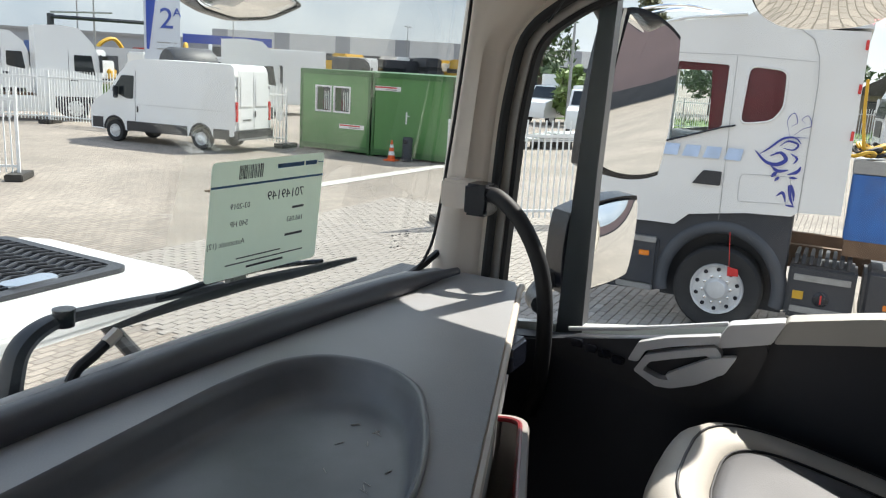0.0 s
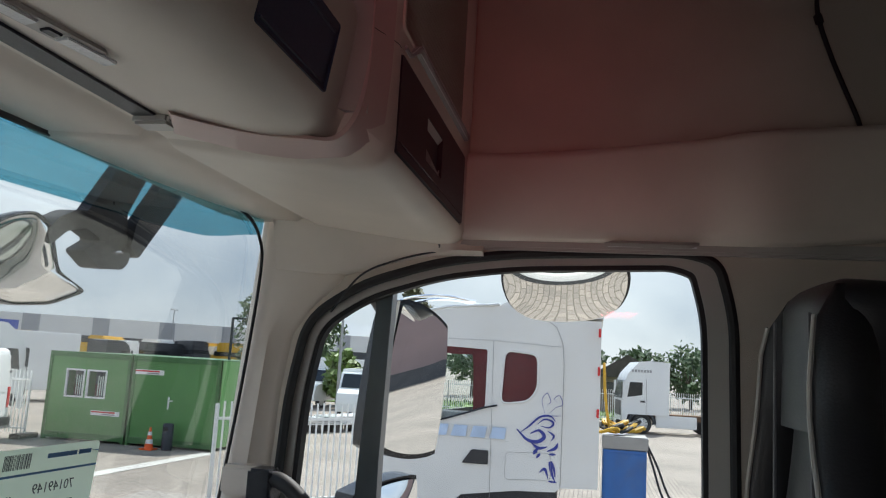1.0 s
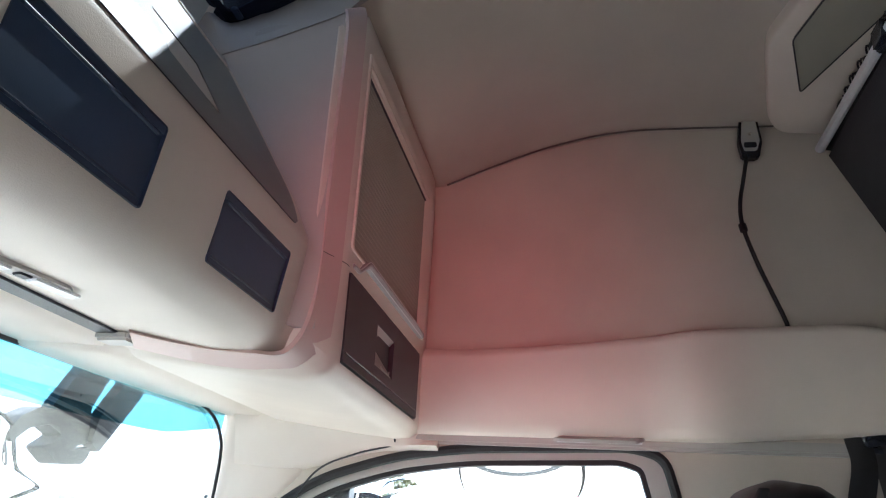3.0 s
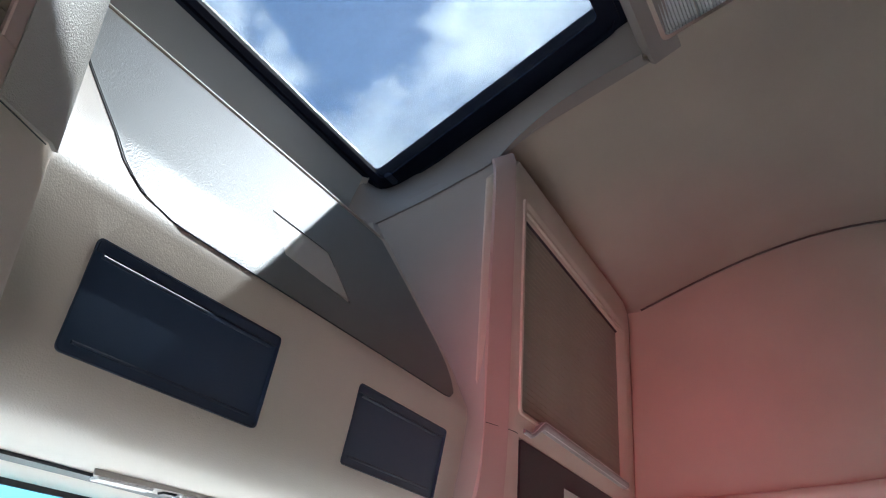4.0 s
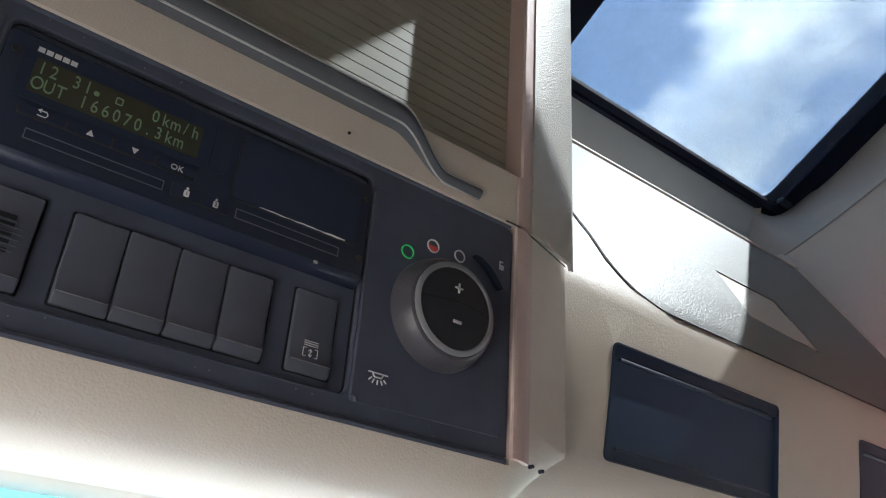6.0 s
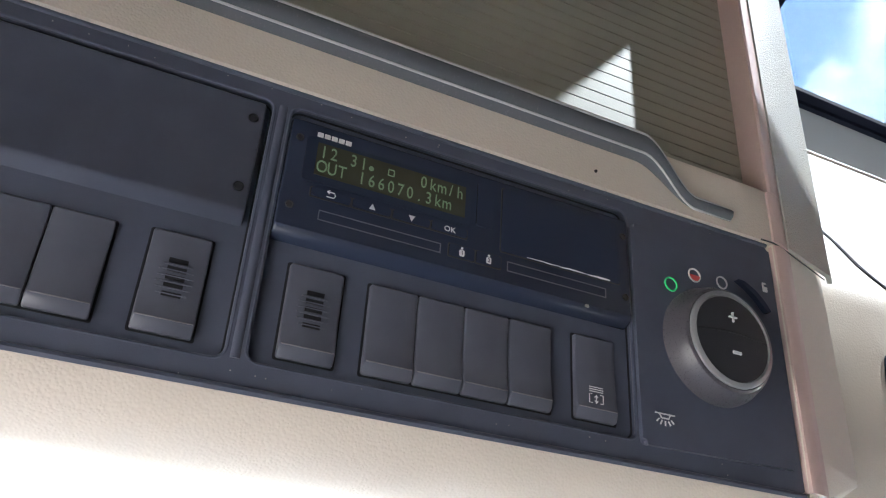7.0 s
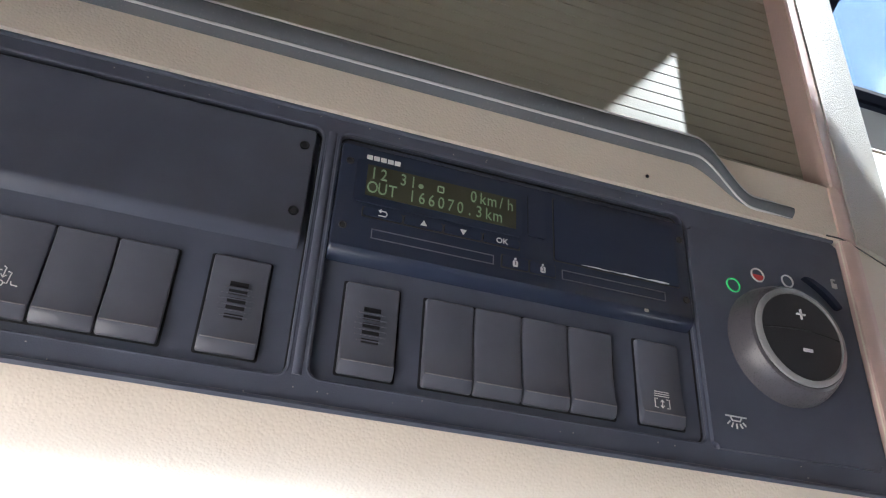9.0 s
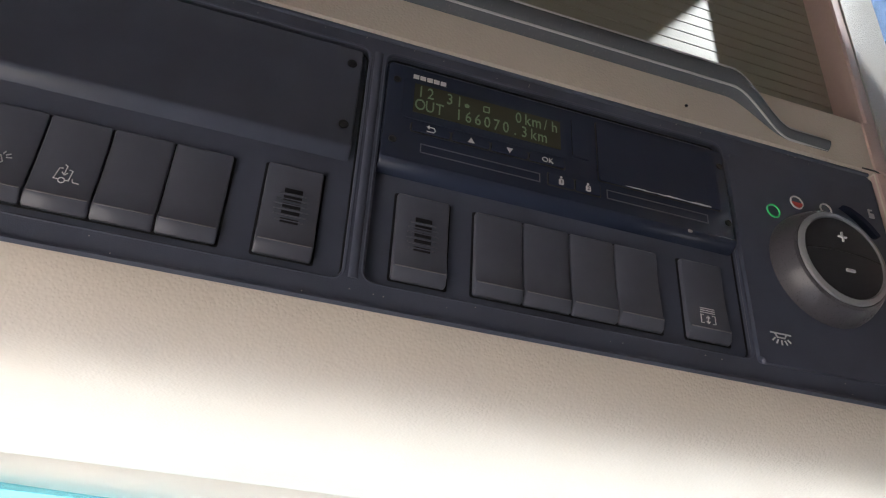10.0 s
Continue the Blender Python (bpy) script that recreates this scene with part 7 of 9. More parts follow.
    hatch = [Vector((NX - 0.001, y, z)) for y, z in softpoly([(1.10, 1.86), (0.58, 1.88), (0.57, 1.58), (1.10, 1.55)], 0.06)]
    part("locker_seam", tube(hatch + hatch[:1], 0.0022, 5), STEEL, root)
    part("door_handle", plate_yz(softpoly([(1.61, 1.70), (1.30, 1.70), (1.30, 1.86), (1.50, 1.86)], 0.02), NX - 0.010, NX + 0.03, 0.005), BLACKSOFT, root, "black recessed handle")
    for k in range(5):
        part("plain_mark", plate_yz([(2.22 - 0.23 * k, 2.00), (2.04 - 0.23 * k, 2.00), (2.02 - 0.23 * k, 2.13), (2.18 - 0.23 * k, 2.13)], NX - 0.003, NX + 0.002), PALEBLUE, root, "faded blue bar")
    # bird sticker as free strokes
    strokes = [([(0.98, 2.13), (0.86, 2.02), (0.74, 2.00), (0.66, 2.06), (0.72, 2.13), (0.82, 2.09)], 0.022), ([(0.93, 2.10), (0.84, 2.17), (0.72, 2.28), (0.60, 2.30), (0.53, 2.24)], 0.012),
               ([(0.74, 2.20), (0.66, 2.26), (0.56, 2.23), (0.60, 2.17), (0.70, 2.18)], 0.012), ([(0.62, 2.13), (0.55, 2.08), (0.58, 2.02)], 0.012), ([(0.80, 1.98), (0.72, 1.93), (0.62, 1.95)], 0.018),
               ([(0.78, 1.86), (0.73, 1.92)], 0.022), ([(0.62, 1.90), (0.53, 1.94), (0.50, 2.00)], 0.018), ([(0.60, 1.87), (0.52, 1.87)], 0.014), ([(0.74, 1.82), (0.70, 1.87)], 0.016),
               ([(0.52, 1.57), (0.56, 1.66), (0.58, 1.78), (0.54, 1.72), (0.52, 1.62)], 0.020), ([(0.70, 1.66), (0.64, 1.70), (0.60, 1.60)], 0.016), ([(0.60, 1.57), (0.50, 1.56)], 0.012),
               ([(0.66, 2.32), (0.70, 2.48), (0.64, 2.56), (0.60, 2.46), (0.66, 2.42)], 0.004), ([(0.62, 2.32), (0.54, 2.40), (0.46, 2.44), (0.50, 2.54), (0.56, 2.50), (0.52, 2.46)], 0.004), ([(0.68, 2.30), (0.46, 2.31)], 0.004)]
    for pts, w in strokes:
        part("bird_stroke", tube(spline([(NX - 0.001, y, z) for y, z in pts], 5), w, 6, 0.10, (1, 0, 0), taper=lambda t: 0.25 + 0.75 * math.sin(math.pi * max(0.03, min(0.97, t)))), BLUEMARK, root, "blue sticker stroke")
    for z in (3.30, 2.86, 2.38):
        part("side_marker", box(NX - 0.012, NX + 0.01, 0.045, 0.075, z - 0.065, z + 0.035, 0.004), REDLENS, root, "red marker lamp")
    # roof
    part("roof_deflector", loft([[Vector((x, y, z)) for y, z in ((1.30, 3.55), (1.10, 3.66), (0.70, 3.86), (0.20, 3.98), (0.02, 3.97), (0.02, 3.46), (0.50, 3.46))] for x in (NX + 0.14, NX + 0.22, NX + 2.28, NX + 2.36)], closed=True), OLDWHITE, root, "white roof deflector", angle=40)
    part("roof_gutter", tube([(NX + 0.05, 1.25, 3.575), (NX + 0.06, 1.9, 3.52), (NX + 0.07, 2.3, 3.43)], 0.03, 8, 0.6), WHITEPAINT, root)
    part("sun_visor", loft([[Vector((x, y, z)) for y, z in ((2.30, 3.36), (2.78, 3.24), (2.80, 3.26), (2.32, 3.40))] for x in (NX + 0.08, NX + 2.42)], closed=True), DARKGLASS, root, "dark sun visor")
    for k in range(2):
        part("roof_bar", tube(spline([(NX + 0.12 + 0.5 * k, 1.55, 3.60), (NX + 0.12 + 0.5 * k, 2.0, 3.66), (NX + 0.12 + 0.5 * k, 2.45, 3.60), (NX + 0.12 + 0.5 * k, 2.6, 3.46)], 5), 0.020, 8), CHROME, root, "roof lamp bar")
    # lower body
    low = [(2.66, 0.32), (1.90, 0.36), (1.88, 0.60), (1.80, 0.92), (1.62, 1.13), (1.40, 1.235), (1.20, 1.26), (0.98, 1.235), (0.76, 1.13), (0.60, 0.95), (0.52, 0.62), (0.50, 0.95), (0.50, 1.48), (0.98, 1.43), (1.60, 1.345), (2.66, 1.28)]
    part("lower_panels", plate_yz(low, NX + 0.06, NX + 0.35, 0.01), NAVYPAINT, root, "dark slate plastic panels")
    arch = [Vector((NX + 0.10, 1.195 + 0.665 * math.cos(a), 0.53 + 0.70 * math.sin(a))) for a in (radians(-12 + 204 * k / 30) for k in range(31))]
    part("wheel_arch", tube(arch, 0.085, 10, 0.75, (1, 0, 0)), ARCHGREY, root, "dark slate wheel arch")
    for z in (0.40, 0.98):
        part("step_plate", box(NX - 0.01, NX + 0.16, 1.93, 2.36, z - 0.035, z + 0.03, 0.01), STEEL, root, "grey metal step")
    part("step_box", box(NX + 0.01, NX + 0.3, 1.90, 2.50, 0.42, 1.00, 0.03), NAVYPAINT, root)
    part("marker_lamp", box(NX - 0.005, NX + 0.03, 2.00, 2.12, 0.78, 0.84, 0.006), AMBER, root, "amber marker lamp")
    part("wheel_well", plate_yz([(1.90, 0.25), (1.90, 0.95), (1.62, 1.20), (0.76, 1.20), (0.50, 0.95), (0.50, 0.25)], NX + 0.42, NX + 0.46), BLACK, root, "black wheel well")
    wheel(root, NX + 0.20, 1.195, 0.50, 0.34, -1)
    wheel(root, NX + 2.30, 1.195, 0.50, 0.34, 1)
    tag = part("red_tag", plate_yz([(1.10, 0.80), (0.98, 0.78), (0.97, 0.70), (1.09, 0.69)], NX - 0.03, NX - 0.026), REDLENS, root, "red paper tag on a string")
    part("tag_string", tube([(NX - 0.028, 1.12, 1.20), (NX - 0.03, 1.08, 0.79)], 0.004, 5), REDLENS, tag)
    # boxes behind the wheel
    part("battery_box", box(NX + 0.02, NX + 0.6, -0.22, 0.46, 0.33, 0.93, 0.03), NAVYPAINT, root, "dark slate battery box")
    for z in (0.44, 0.80):
        part("box_strip", box(NX + 0.0, NX + 0.03, -0.17, 0.40, z - 0.04, z + 0.03, 0.006), STEEL, root, "grey metal strip")
    for k in range(8):
        part("box_slat", box(NX + 0.03, NX + 0.5, 0.38 - 0.075 * k, 0.42 - 0.075 * k, 0.94, 1.05, 0.006), NAVYPAINT, root)
    part("yellow_plate", box(NX + 0.008, NX + 0.02, 0.28, 0.39, 0.55, 0.64), YELLOW, root)
    part("round_cap", lathe([(0.085, 0.03), (0.085, -0.01), (0.05, -0.025), (0.001, -0.025)], (NX + 0.02, 0.10, 0.58), "x", 18), BLACKGLOSS, root)
    part("cap_mark", box(NX - 0.010, NX - 0.004, 0.092, 0.108, 0.53, 0.63), REDLENS, root)
    part("fuel_tank", box(NX + 0.04, NX + 0.7, -1.6, -0.28, 0.38, 0.98, 0.06, 3), NAVYPAINT, root, "dark slate tank panel")
    part("marker_lamp", box(NX + 0.02, NX + 0.05, -0.62, -0.50, 0.56, 0.62, 0.006), AMBER, root, "amber marker lamp")
    part("chassis_rail", box(NX + 0.75, NX + 0.85, -3.6, 0.9, 0.75, 1.02), RUST, root, "brown chassis rail")
    part("chassis_rail", box(NX + 1.65, NX + 1.75, -3.6, 0.9, 0.75, 1.02), RUST, root, "brown chassis rail")
    part("rear_mudguard", tube([Vector((NX + 0.35, -2.5 + 0.62 * math.cos(a), 0.52 + 0.62 * math.sin(a))) for a in (radians(10 + 160 * k / 20) for k in range(21))], 0.26, 10, 0.10, (1, 0, 0)), NAVYPAINT, root)
    wheel(root, NX + 0.30, -2.5, 0.50, 0.5, -1)
    wheel(root, NX + 2.20, -2.5, 0.50, 0.5, 1)
    part("deck_plate", box(NX + 0.30, NX + 2.2, -1.65, -0.75, 1.05, 1.10, 0.01), STEEL, root, "grey deck plate")
    part("fifth_wheel", box(NX + 0.85, NX + 1.65, -2.8, -1.9, 1.05, 1.22, 0.04), STEEL, root)
    # blue tool locker and hoses
    bl = thing("tool_locker", (9.2, -0.34, 1.1), "worn blue metal locker on the truck chassis", "locker")
    part("locker_body", box(NX + 0.08, NX + 0.62, -0.60, -0.11, 1.26, 2.00, 0.012), BLUEPAINT, bl)
    part("locker_top", box(NX + 0.07, NX + 0.64, -0.615, -0.10, 1.97, 2.12, 0.01), STEEL, bl, "grey metal top")
    part("locker_door", box(NX + 0.065, NX + 0.082, -0.575, -0.135, 1.31, 1.93, 0.006), BLUEPAINT, bl, "blue locker door")
    part("locker_foot", box(NX + 0.1, NX + 0.6, -0.58, -0.13, 1.08, 1.27), RUST, bl)
    hz = thing("air_hoses", (9.2, -0.3, 2.12), "tangle of yellow and black coiled air hoses", "hose")
    rnd = random.Random(5)
    for k in range(7):
        c = Vector((NX + 0.2 + 0.06 * k, -0.18 - 0.05 * k, 2.15 + 0.04 * (k % 3)))
        pts = [c + Vector((0.10 * math.cos(a * 1.0 + k), 0.13 * math.sin(a + k * 0.7) + 0.004 * a, 0.03 * math.sin(2 * a + k) + 0.03)) for a in (0.5 * j for j in range(28))]
        part("hose", tube(pts, 0.016, 6), YELLOW if k % 2 == 0 else RUBBER, hz, "yellow hose" if k % 2 == 0 else "black hose")
    part("hose", tube(spline([(NX + 0.2, -0.10, 2.95), (NX + 0.22, -0.12, 2.6), (NX + 0.2, -0.16, 2.3), (NX + 0.25, -0.2, 2.15)], 6), 0.018, 6), YELLOW, hz)
    for k in range(2):
        part("cable", tube(spline([(NX + 0.3, -0.58, 2.1), (NX + 0.28, -0.68 - 0.05 * k, 1.8), (NX + 0.28, -0.80 - 0.08 * k, 1.45), (NX + 0.35, -1.0 - 0.15 * k, 1.2), (NX + 0.5, -1.0, 1.12)], 8), 0.014, 6), RUBBER, hz, "black cable")
    bl.location.y += 0.10
    hz.location.y += 0.10


near_truck()


def tractor(name, label, m, paint, tall=1.0, mark=False):
    """A plainer tractor unit, heading along +y from its own origin."""
    root = thing(name, (0, 0, 0), label, "truck")
    prof = [(-1.9, 0.95), (0.15, 0.95), (0.30, 0.40), (0.42, 0.40), (0.45, 1.6), (0.32, 2.6), (0.15, 3.0), (-0.35, 3.15 + 0.75 * tall), (-1.0, 3.2 + 0.8 * tall), (-1.9, 3.15 + 0.8 * tall)]
    part("cab_body", loft([[Vector((x, y, z)) for y, z in prof] for x in (-1.24, -1.2, 1.2, 1.24)], closed=True), paint, root, angle=30)
    part("windscreen", poly([(-1.1, 0.455, 1.72), (1.1, 0.455, 1.72), (1.1, 0.325, 2.62), (-1.1, 0.325, 2.62)], (0, 0.02, 0)), DARKGLASS, root, "dark windscreen")
    for s in (-1, 1):
        part("side_window", plate_yz(softpoly([(0.20, 1.78), (-0.55, 1.92), (-0.55, 2.55), (0.08, 2.55)], 0.04), s * 1.235, s * 1.25), DARKGLASS, root, "dark side window")
        part("door_seam", tube([(s * 1.242, -0.75, 2.7), (s * 1.242, -0.75, 1.0)], 0.008, 5), BLACKGLOSS, root)
        part("door_handle", box(s * 1.24 - 0.01, s * 1.24 + 0.01, -0.70, -0.45, 1.55, 1.65), BLACKSOFT, root)
        part("mirror", box(s * 1.36 - 0.09, s * 1.36 + 0.09, 0.35, 0.45, 1.9, 2.6, 0.03), BLACKSOFT if not mark else paint, root)
        arch = [Vector((s * 1.15, -0.55 + 0.64 * math.cos(a), 0.5 + 0.62 * math.sin(a))) for a in (radians(180 * k / 16) for k in range(17))]
        part("wheel_arch", tube(arch, 0.10, 8, 0.8, (1, 0, 0)), NAVYPAINT, root)
        wheel(root, s * 1.06, -0.55, 0.50, 0.34, s, 8)
        wheel(root, s * 0.98, -4.1, 0.50, 0.5, s, 8)
        part("side_skirt", box(s * 1.1 - 0.08, s * 1.1 + 0.08, -3.3, -1.25, 0.35, 0.95, 0.03), paint, root)
        part("headlamp", box(s * 0.95 - 0.2, s * 0.95 + 0.2, 0.40, 0.455, 0.62, 0.82, 0.02), CLEAR, root)
    part("grille", box(-0.8, 0.8, 0.43, 0.47, 0.85, 1.6, 0.02), BLACKSOFT, root, "dark grille")
    part("chassis", box(-0.45, 0.45, -5.0, -0.3, 0.7, 1.0), RUST, root)
    part("bumper_marks", box(-1.2, 1.2, 0.42, 0.46, 0.42, 0.58, 0.02), paint, root)
    if mark:
        for k in range(7):
            part("plain_mark", plate_yz([(0.0 - 0.15 * k, 3.05), (-0.10 - 0.15 * k, 3.05), (-0.10 - 0.15 * k, 3.18), (0.0 - 0.15 * k, 3.18)], -1.255, -1.248), STEEL, root, "grey lettering bar")
    root.matrix_world = m
    return root


tractor("tractor_unit", "white high-roof tractor unit parked by a white fence", pose(42.3, -1.55, 0, 0, 0, 8), WHITEPAINT, 0.55, True)
tractor("tractor_unit", "white high-roof tractor unit behind the fence", pose(22.2, 28.0, 0, 0, 0, -122), WHITEPAINT, 0.55)
tractor("tractor_unit", "white tractor unit parked behind another", pose(23.8, 34.4, 0, 0, 0, -122), WHITEPAINT, 0.35)
tractor("tractor_unit", "white tractor unit parked behind the panel van", pose(25.9, 21.55, 0, 0, 0, -140), WHITEPAINT, 0.42)
tractor("tractor_unit", "dark grey tractor unit far across the yard", pose(58.5, 38.5, 0, 0, 0, -110), NAVYPAINT, 0.2)


def delivery_van():
    """The white panel van in front of the fence."""
    root = thing("panel_van", (0, 0, 0), "white high-roof panel van with black lower trim", "van")
    prof = [(-2.95, 0.52), (-2.97, 1.2), (-2.93, 2.2), (-2.86, 2.66), (-2.75, 2.74), (0.6, 2.76), (1.15, 2.66), (1.62, 2.22), (2.02, 1.66), (2.55, 1.36), (2.75, 1.12), (2.80, 0.80), (2.76, 0.40), (2.25, 0.38), (2.12, 0.72), (1.80, 0.88), (1.48, 0.74), (1.34, 0.40), (-1.20, 0.40), (-1.32, 0.72), (-1.66, 0.88), (-2.0, 0.72), (-2.12, 0.46)]
    rows = []
    for x, k in ((-1.0, 0), (-0.995, 0), (0.995, 0), (1.0, 0)):
        rows.append([Vector((x * (1 - 0.055 * max(0.0, z - 1.25)), y, z)) for y, z in prof])
    part("body", loft(rows, closed=True), WHITEPAINT, root, "white painted body", angle=35)
    sx = lambda z: 1.0 * (1 - 0.055 * max(0.0, z - 1.25))
    for s in (-1, 1):
        win = softpoly([(1.88, 1.66), (1.22, 1.44), (1.0, 1.46), (0.98, 2.20), (1.48, 2.20)], 0.05)
        part("side_window", poly([(s * (sx(z) + 0.004), y, z) for y, z in win], (s * 0.006, 0, 0)), DARKGLASS, root, "dark side window")
        part("door_seam", tube([(s * (sx(z) + 0.002), 0.92, z) for z in (0.75, 1.4, 2.35)], 0.006, 5), BLACKGLOSS, root)
        part("body_groove", tube([(s * (sx(1.28) + 0.002), -2.7, 1.28), (s * (sx(1.28) + 0.002), 0.85, 1.28)], 0.005, 5), STEEL, root)
        part("door_handle", box(s * 1.0 - 0.014, s * 1.0 + 0.014, 0.80, 0.86, 1.02, 1.22, 0.008), BLACKSOFT, root)
        for a, b in ((-2.75, -2.15), (-1.15, 1.28)):
            part("sill_cladding", box(s * 1.0 - 0.015, s * 1.0 + 0.015, a, b, 0.40, 0.72, 0.01), BLACKSOFT, root, "black lower cladding")
        part("front_cladding", box(s * 0.99 - 0.02, s * 0.99 + 0.02, 2.25, 2.72, 0.42, 0.80, 0.015), BLACKSOFT, root)
        arch = [Vector((s * 0.99, 1.80 + 0.42 * math.cos(a), 0.42 + 0.42 * math.sin(a))) for a in (radians(180 * k / 14) for k in range(15))]
        part("arch_trim", tube(arch, 0.035, 6, 0.7, (1, 0, 0)), BLACKSOFT, root)
        arch = [Vector((s * 0.99, -1.66 + 0.42 * math.cos(a), 0.42 + 0.42 * math.sin(a))) for a in (radians(180 * k / 14) for k in range(15))]
        part("arch_trim", tube(arch, 0.035, 6, 0.7, (1, 0, 0)), BLACKSOFT, root)
        wheel(root, s * 0.88, 1.80, 0.36, 0.22, s, 5)
        wheel(root, s * 0.86, -1.66, 0.36, 0.26, s, 5)
        part("mirror", box(s * 1.12 - 0.09, s * 1.12 + 0.09, 1.55, 1.66, 1.45, 1.85, 0.03), BLACKSOFT, root, "black door mirror")
        part("tail_lamp", box(s * 0.93 - 0.05, s * 0.93 + 0.05, -3.01, -2.90, 0.98, 1.60, 0.015), REDLENS, root, "red tail lamp")
        part("rear_door", poly([(s * 0.02, -2.985, 0.72), (s * 0.86, -2.985, 0.72), (s * 0.84, -2.955, 2.55), (s * 0.02, -2.955, 2.55)], (0, -0.014, 0), 0.004), WHITEPAINT, root, "white rear door")
        part("door_recess", poly([(s * 0.10, -3.003, 1.45), (s * 0.76, -3.003, 1.45), (s * 0.74, -2.982, 2.40), (s * 0.10, -2.982, 2.40)], (0, -0.006, 0), 0.003), WHITEPAINT, root)
        part("hinge", box(s * 0.93 - 0.02, s * 0.93 + 0.02, -3.0, -2.95, 2.0, 2.1), STEEL, root)
    part("rear_handle", box(0.04, 0.10, -3.02, -2.99, 1.10, 1.30, 0.01), BLACKSOFT, root)
    part("plate_bar", box(-0.62, -0.16, -3.006, -2.996, 1.0, 1.05), STEEL, root)
    part("rear_bumper", box(-1.0, 1.0, -3.10, -2.90, 0.42, 0.70, 0.03), BLACKSOFT, root, "black rear bumper")
    part("bumper_step", box(-0.95, 0.95, -3.16, -3.02, 0.40, 0.46, 0.01), STEEL, root)
    part("front_bumper", box(-0.97, 0.97, 2.66, 2.86, 0.40, 0.86, 0.05), BLACKSOFT, root, "black front bumper")
    part("windscreen", poly([(-0.86, 1.22, 2.60), (0.86, 1.22, 2.60), (0.92, 1.98, 1.72), (-0.92, 1.98, 1.72)], (0, 0.03, 0.02)), DARKGLASS, root, "dark windscreen")
    root.matrix_world = pose(18.5, 19.25, 0, 0, 0, 6.7) @ Matrix.Scale(0.945, 4)


delivery_van()


def box_van(name, label, m, h=2.6, length=5.5, paint=WHITEPAINT):
    """A plain van or box lorry seen far off."""
    root = thing(name, (0, 0, 0), label, "van")
    part("cargo_box", box(-1.0, 1.0, -length, -1.3, 0.55, h, 0.05), paint, root)
    part("cab", loft([[Vector((x, y, z)) for y, z in ((-1.35, 0.45), (-1.35, 2.25), (-0.75, 2.2), (-0.15, 1.45), (0.45, 1.25), (0.6, 0.8), (0.55, 0.4))] for x in (-0.97, -0.93, 0.93, 0.97)], closed=True), paint, root, angle=30)
    part("windscreen", poly([(-0.85, -0.72, 2.14), (0.85, -0.72, 2.14), (0.88, -0.2, 1.5), (-0.88, -0.2, 1.5)], (0, 0.03, 0.02)), DARKGLASS, root)
    for s in (-1, 1):
        part("side_window", plate_yz([(-0.3, 1.42), (-1.1, 1.42), (-1.1, 2.05), (-0.75, 2.05)], s * 0.965, s * 0.98), DARKGLASS, root)
        wheel(root, s * 0.86, -0.15, 0.36, 0.22, s, 4)
        wheel(root, s * 0.86, -length + 1.1, 0.36, 0.24, s, 4)
    root.matrix_world = m
    return root


box_van("box_van", "white box lorry with a tall cargo body", pose(36.6, 25.3, 0, 0, 0, -125), 3.35, 5.2)
box_van("box_van", "white van parked in the side yard", pose(36.5, 11.2, 0, 0, 0, 100), 2.4, 5.0)
box_van("box_van", "white van parked in the side yard", pose(44.0, 16.5, 0, 0, 0, 70), 2.9, 5.5)
tank = thing("tanker", (26, 26, 0), "dark grey tanker body behind the van", "tanker")
for dy in (-0.7, 0.7):
    part("tank_saddle", moved(box(dy - 0.15, dy + 0.15, -0.6, 0.6, 0.0, 1.3, 0.02), pose(26.5, 26.6, 0, 0, 0, -20)), BLACKSOFT, tank, "black saddle")
part("tank_shell", moved(lathe([(0.01, -1.1), (0.85, -1.04), (0.95, -0.9), (0.95, 0.9), (0.85, 1.04), (0.01, 1.1)], (0, 0, 2.15), "x", 28), pose(26.5, 26.6, 0, 0, 0, -20)), NAVYPAINT, tank)
part("tank_frame", moved(box(-1.1, 1.1, -0.9, 0.9, 0.5, 1.3, 0.05), pose(26.5, 26.6, 0, 0, 0, -20)), RUST, tank)


# ---- green site cabins ----
GREEN = mat("green_painted_steel", (0.095, 0.245, 0.070), 0.42, var=0.06, scale=1.1, bump=0.02, grain=90, dirt=0.18, dirt_col=(0.10, 0.16, 0.08))
GREENDARK = mat("dark_green_frame", (0.05, 0.145, 0.04), 0.45, var=0.06, scale=2, bump=0.02)
WHITEFRAME = mat("white_window_frame", (0.78, 0.78, 0.77), 0.4, bump=0.0)
ROOM = mat("dim_office_inside", (0.10, 0.10, 0.12), 0.8, var=0.3, scale=2)


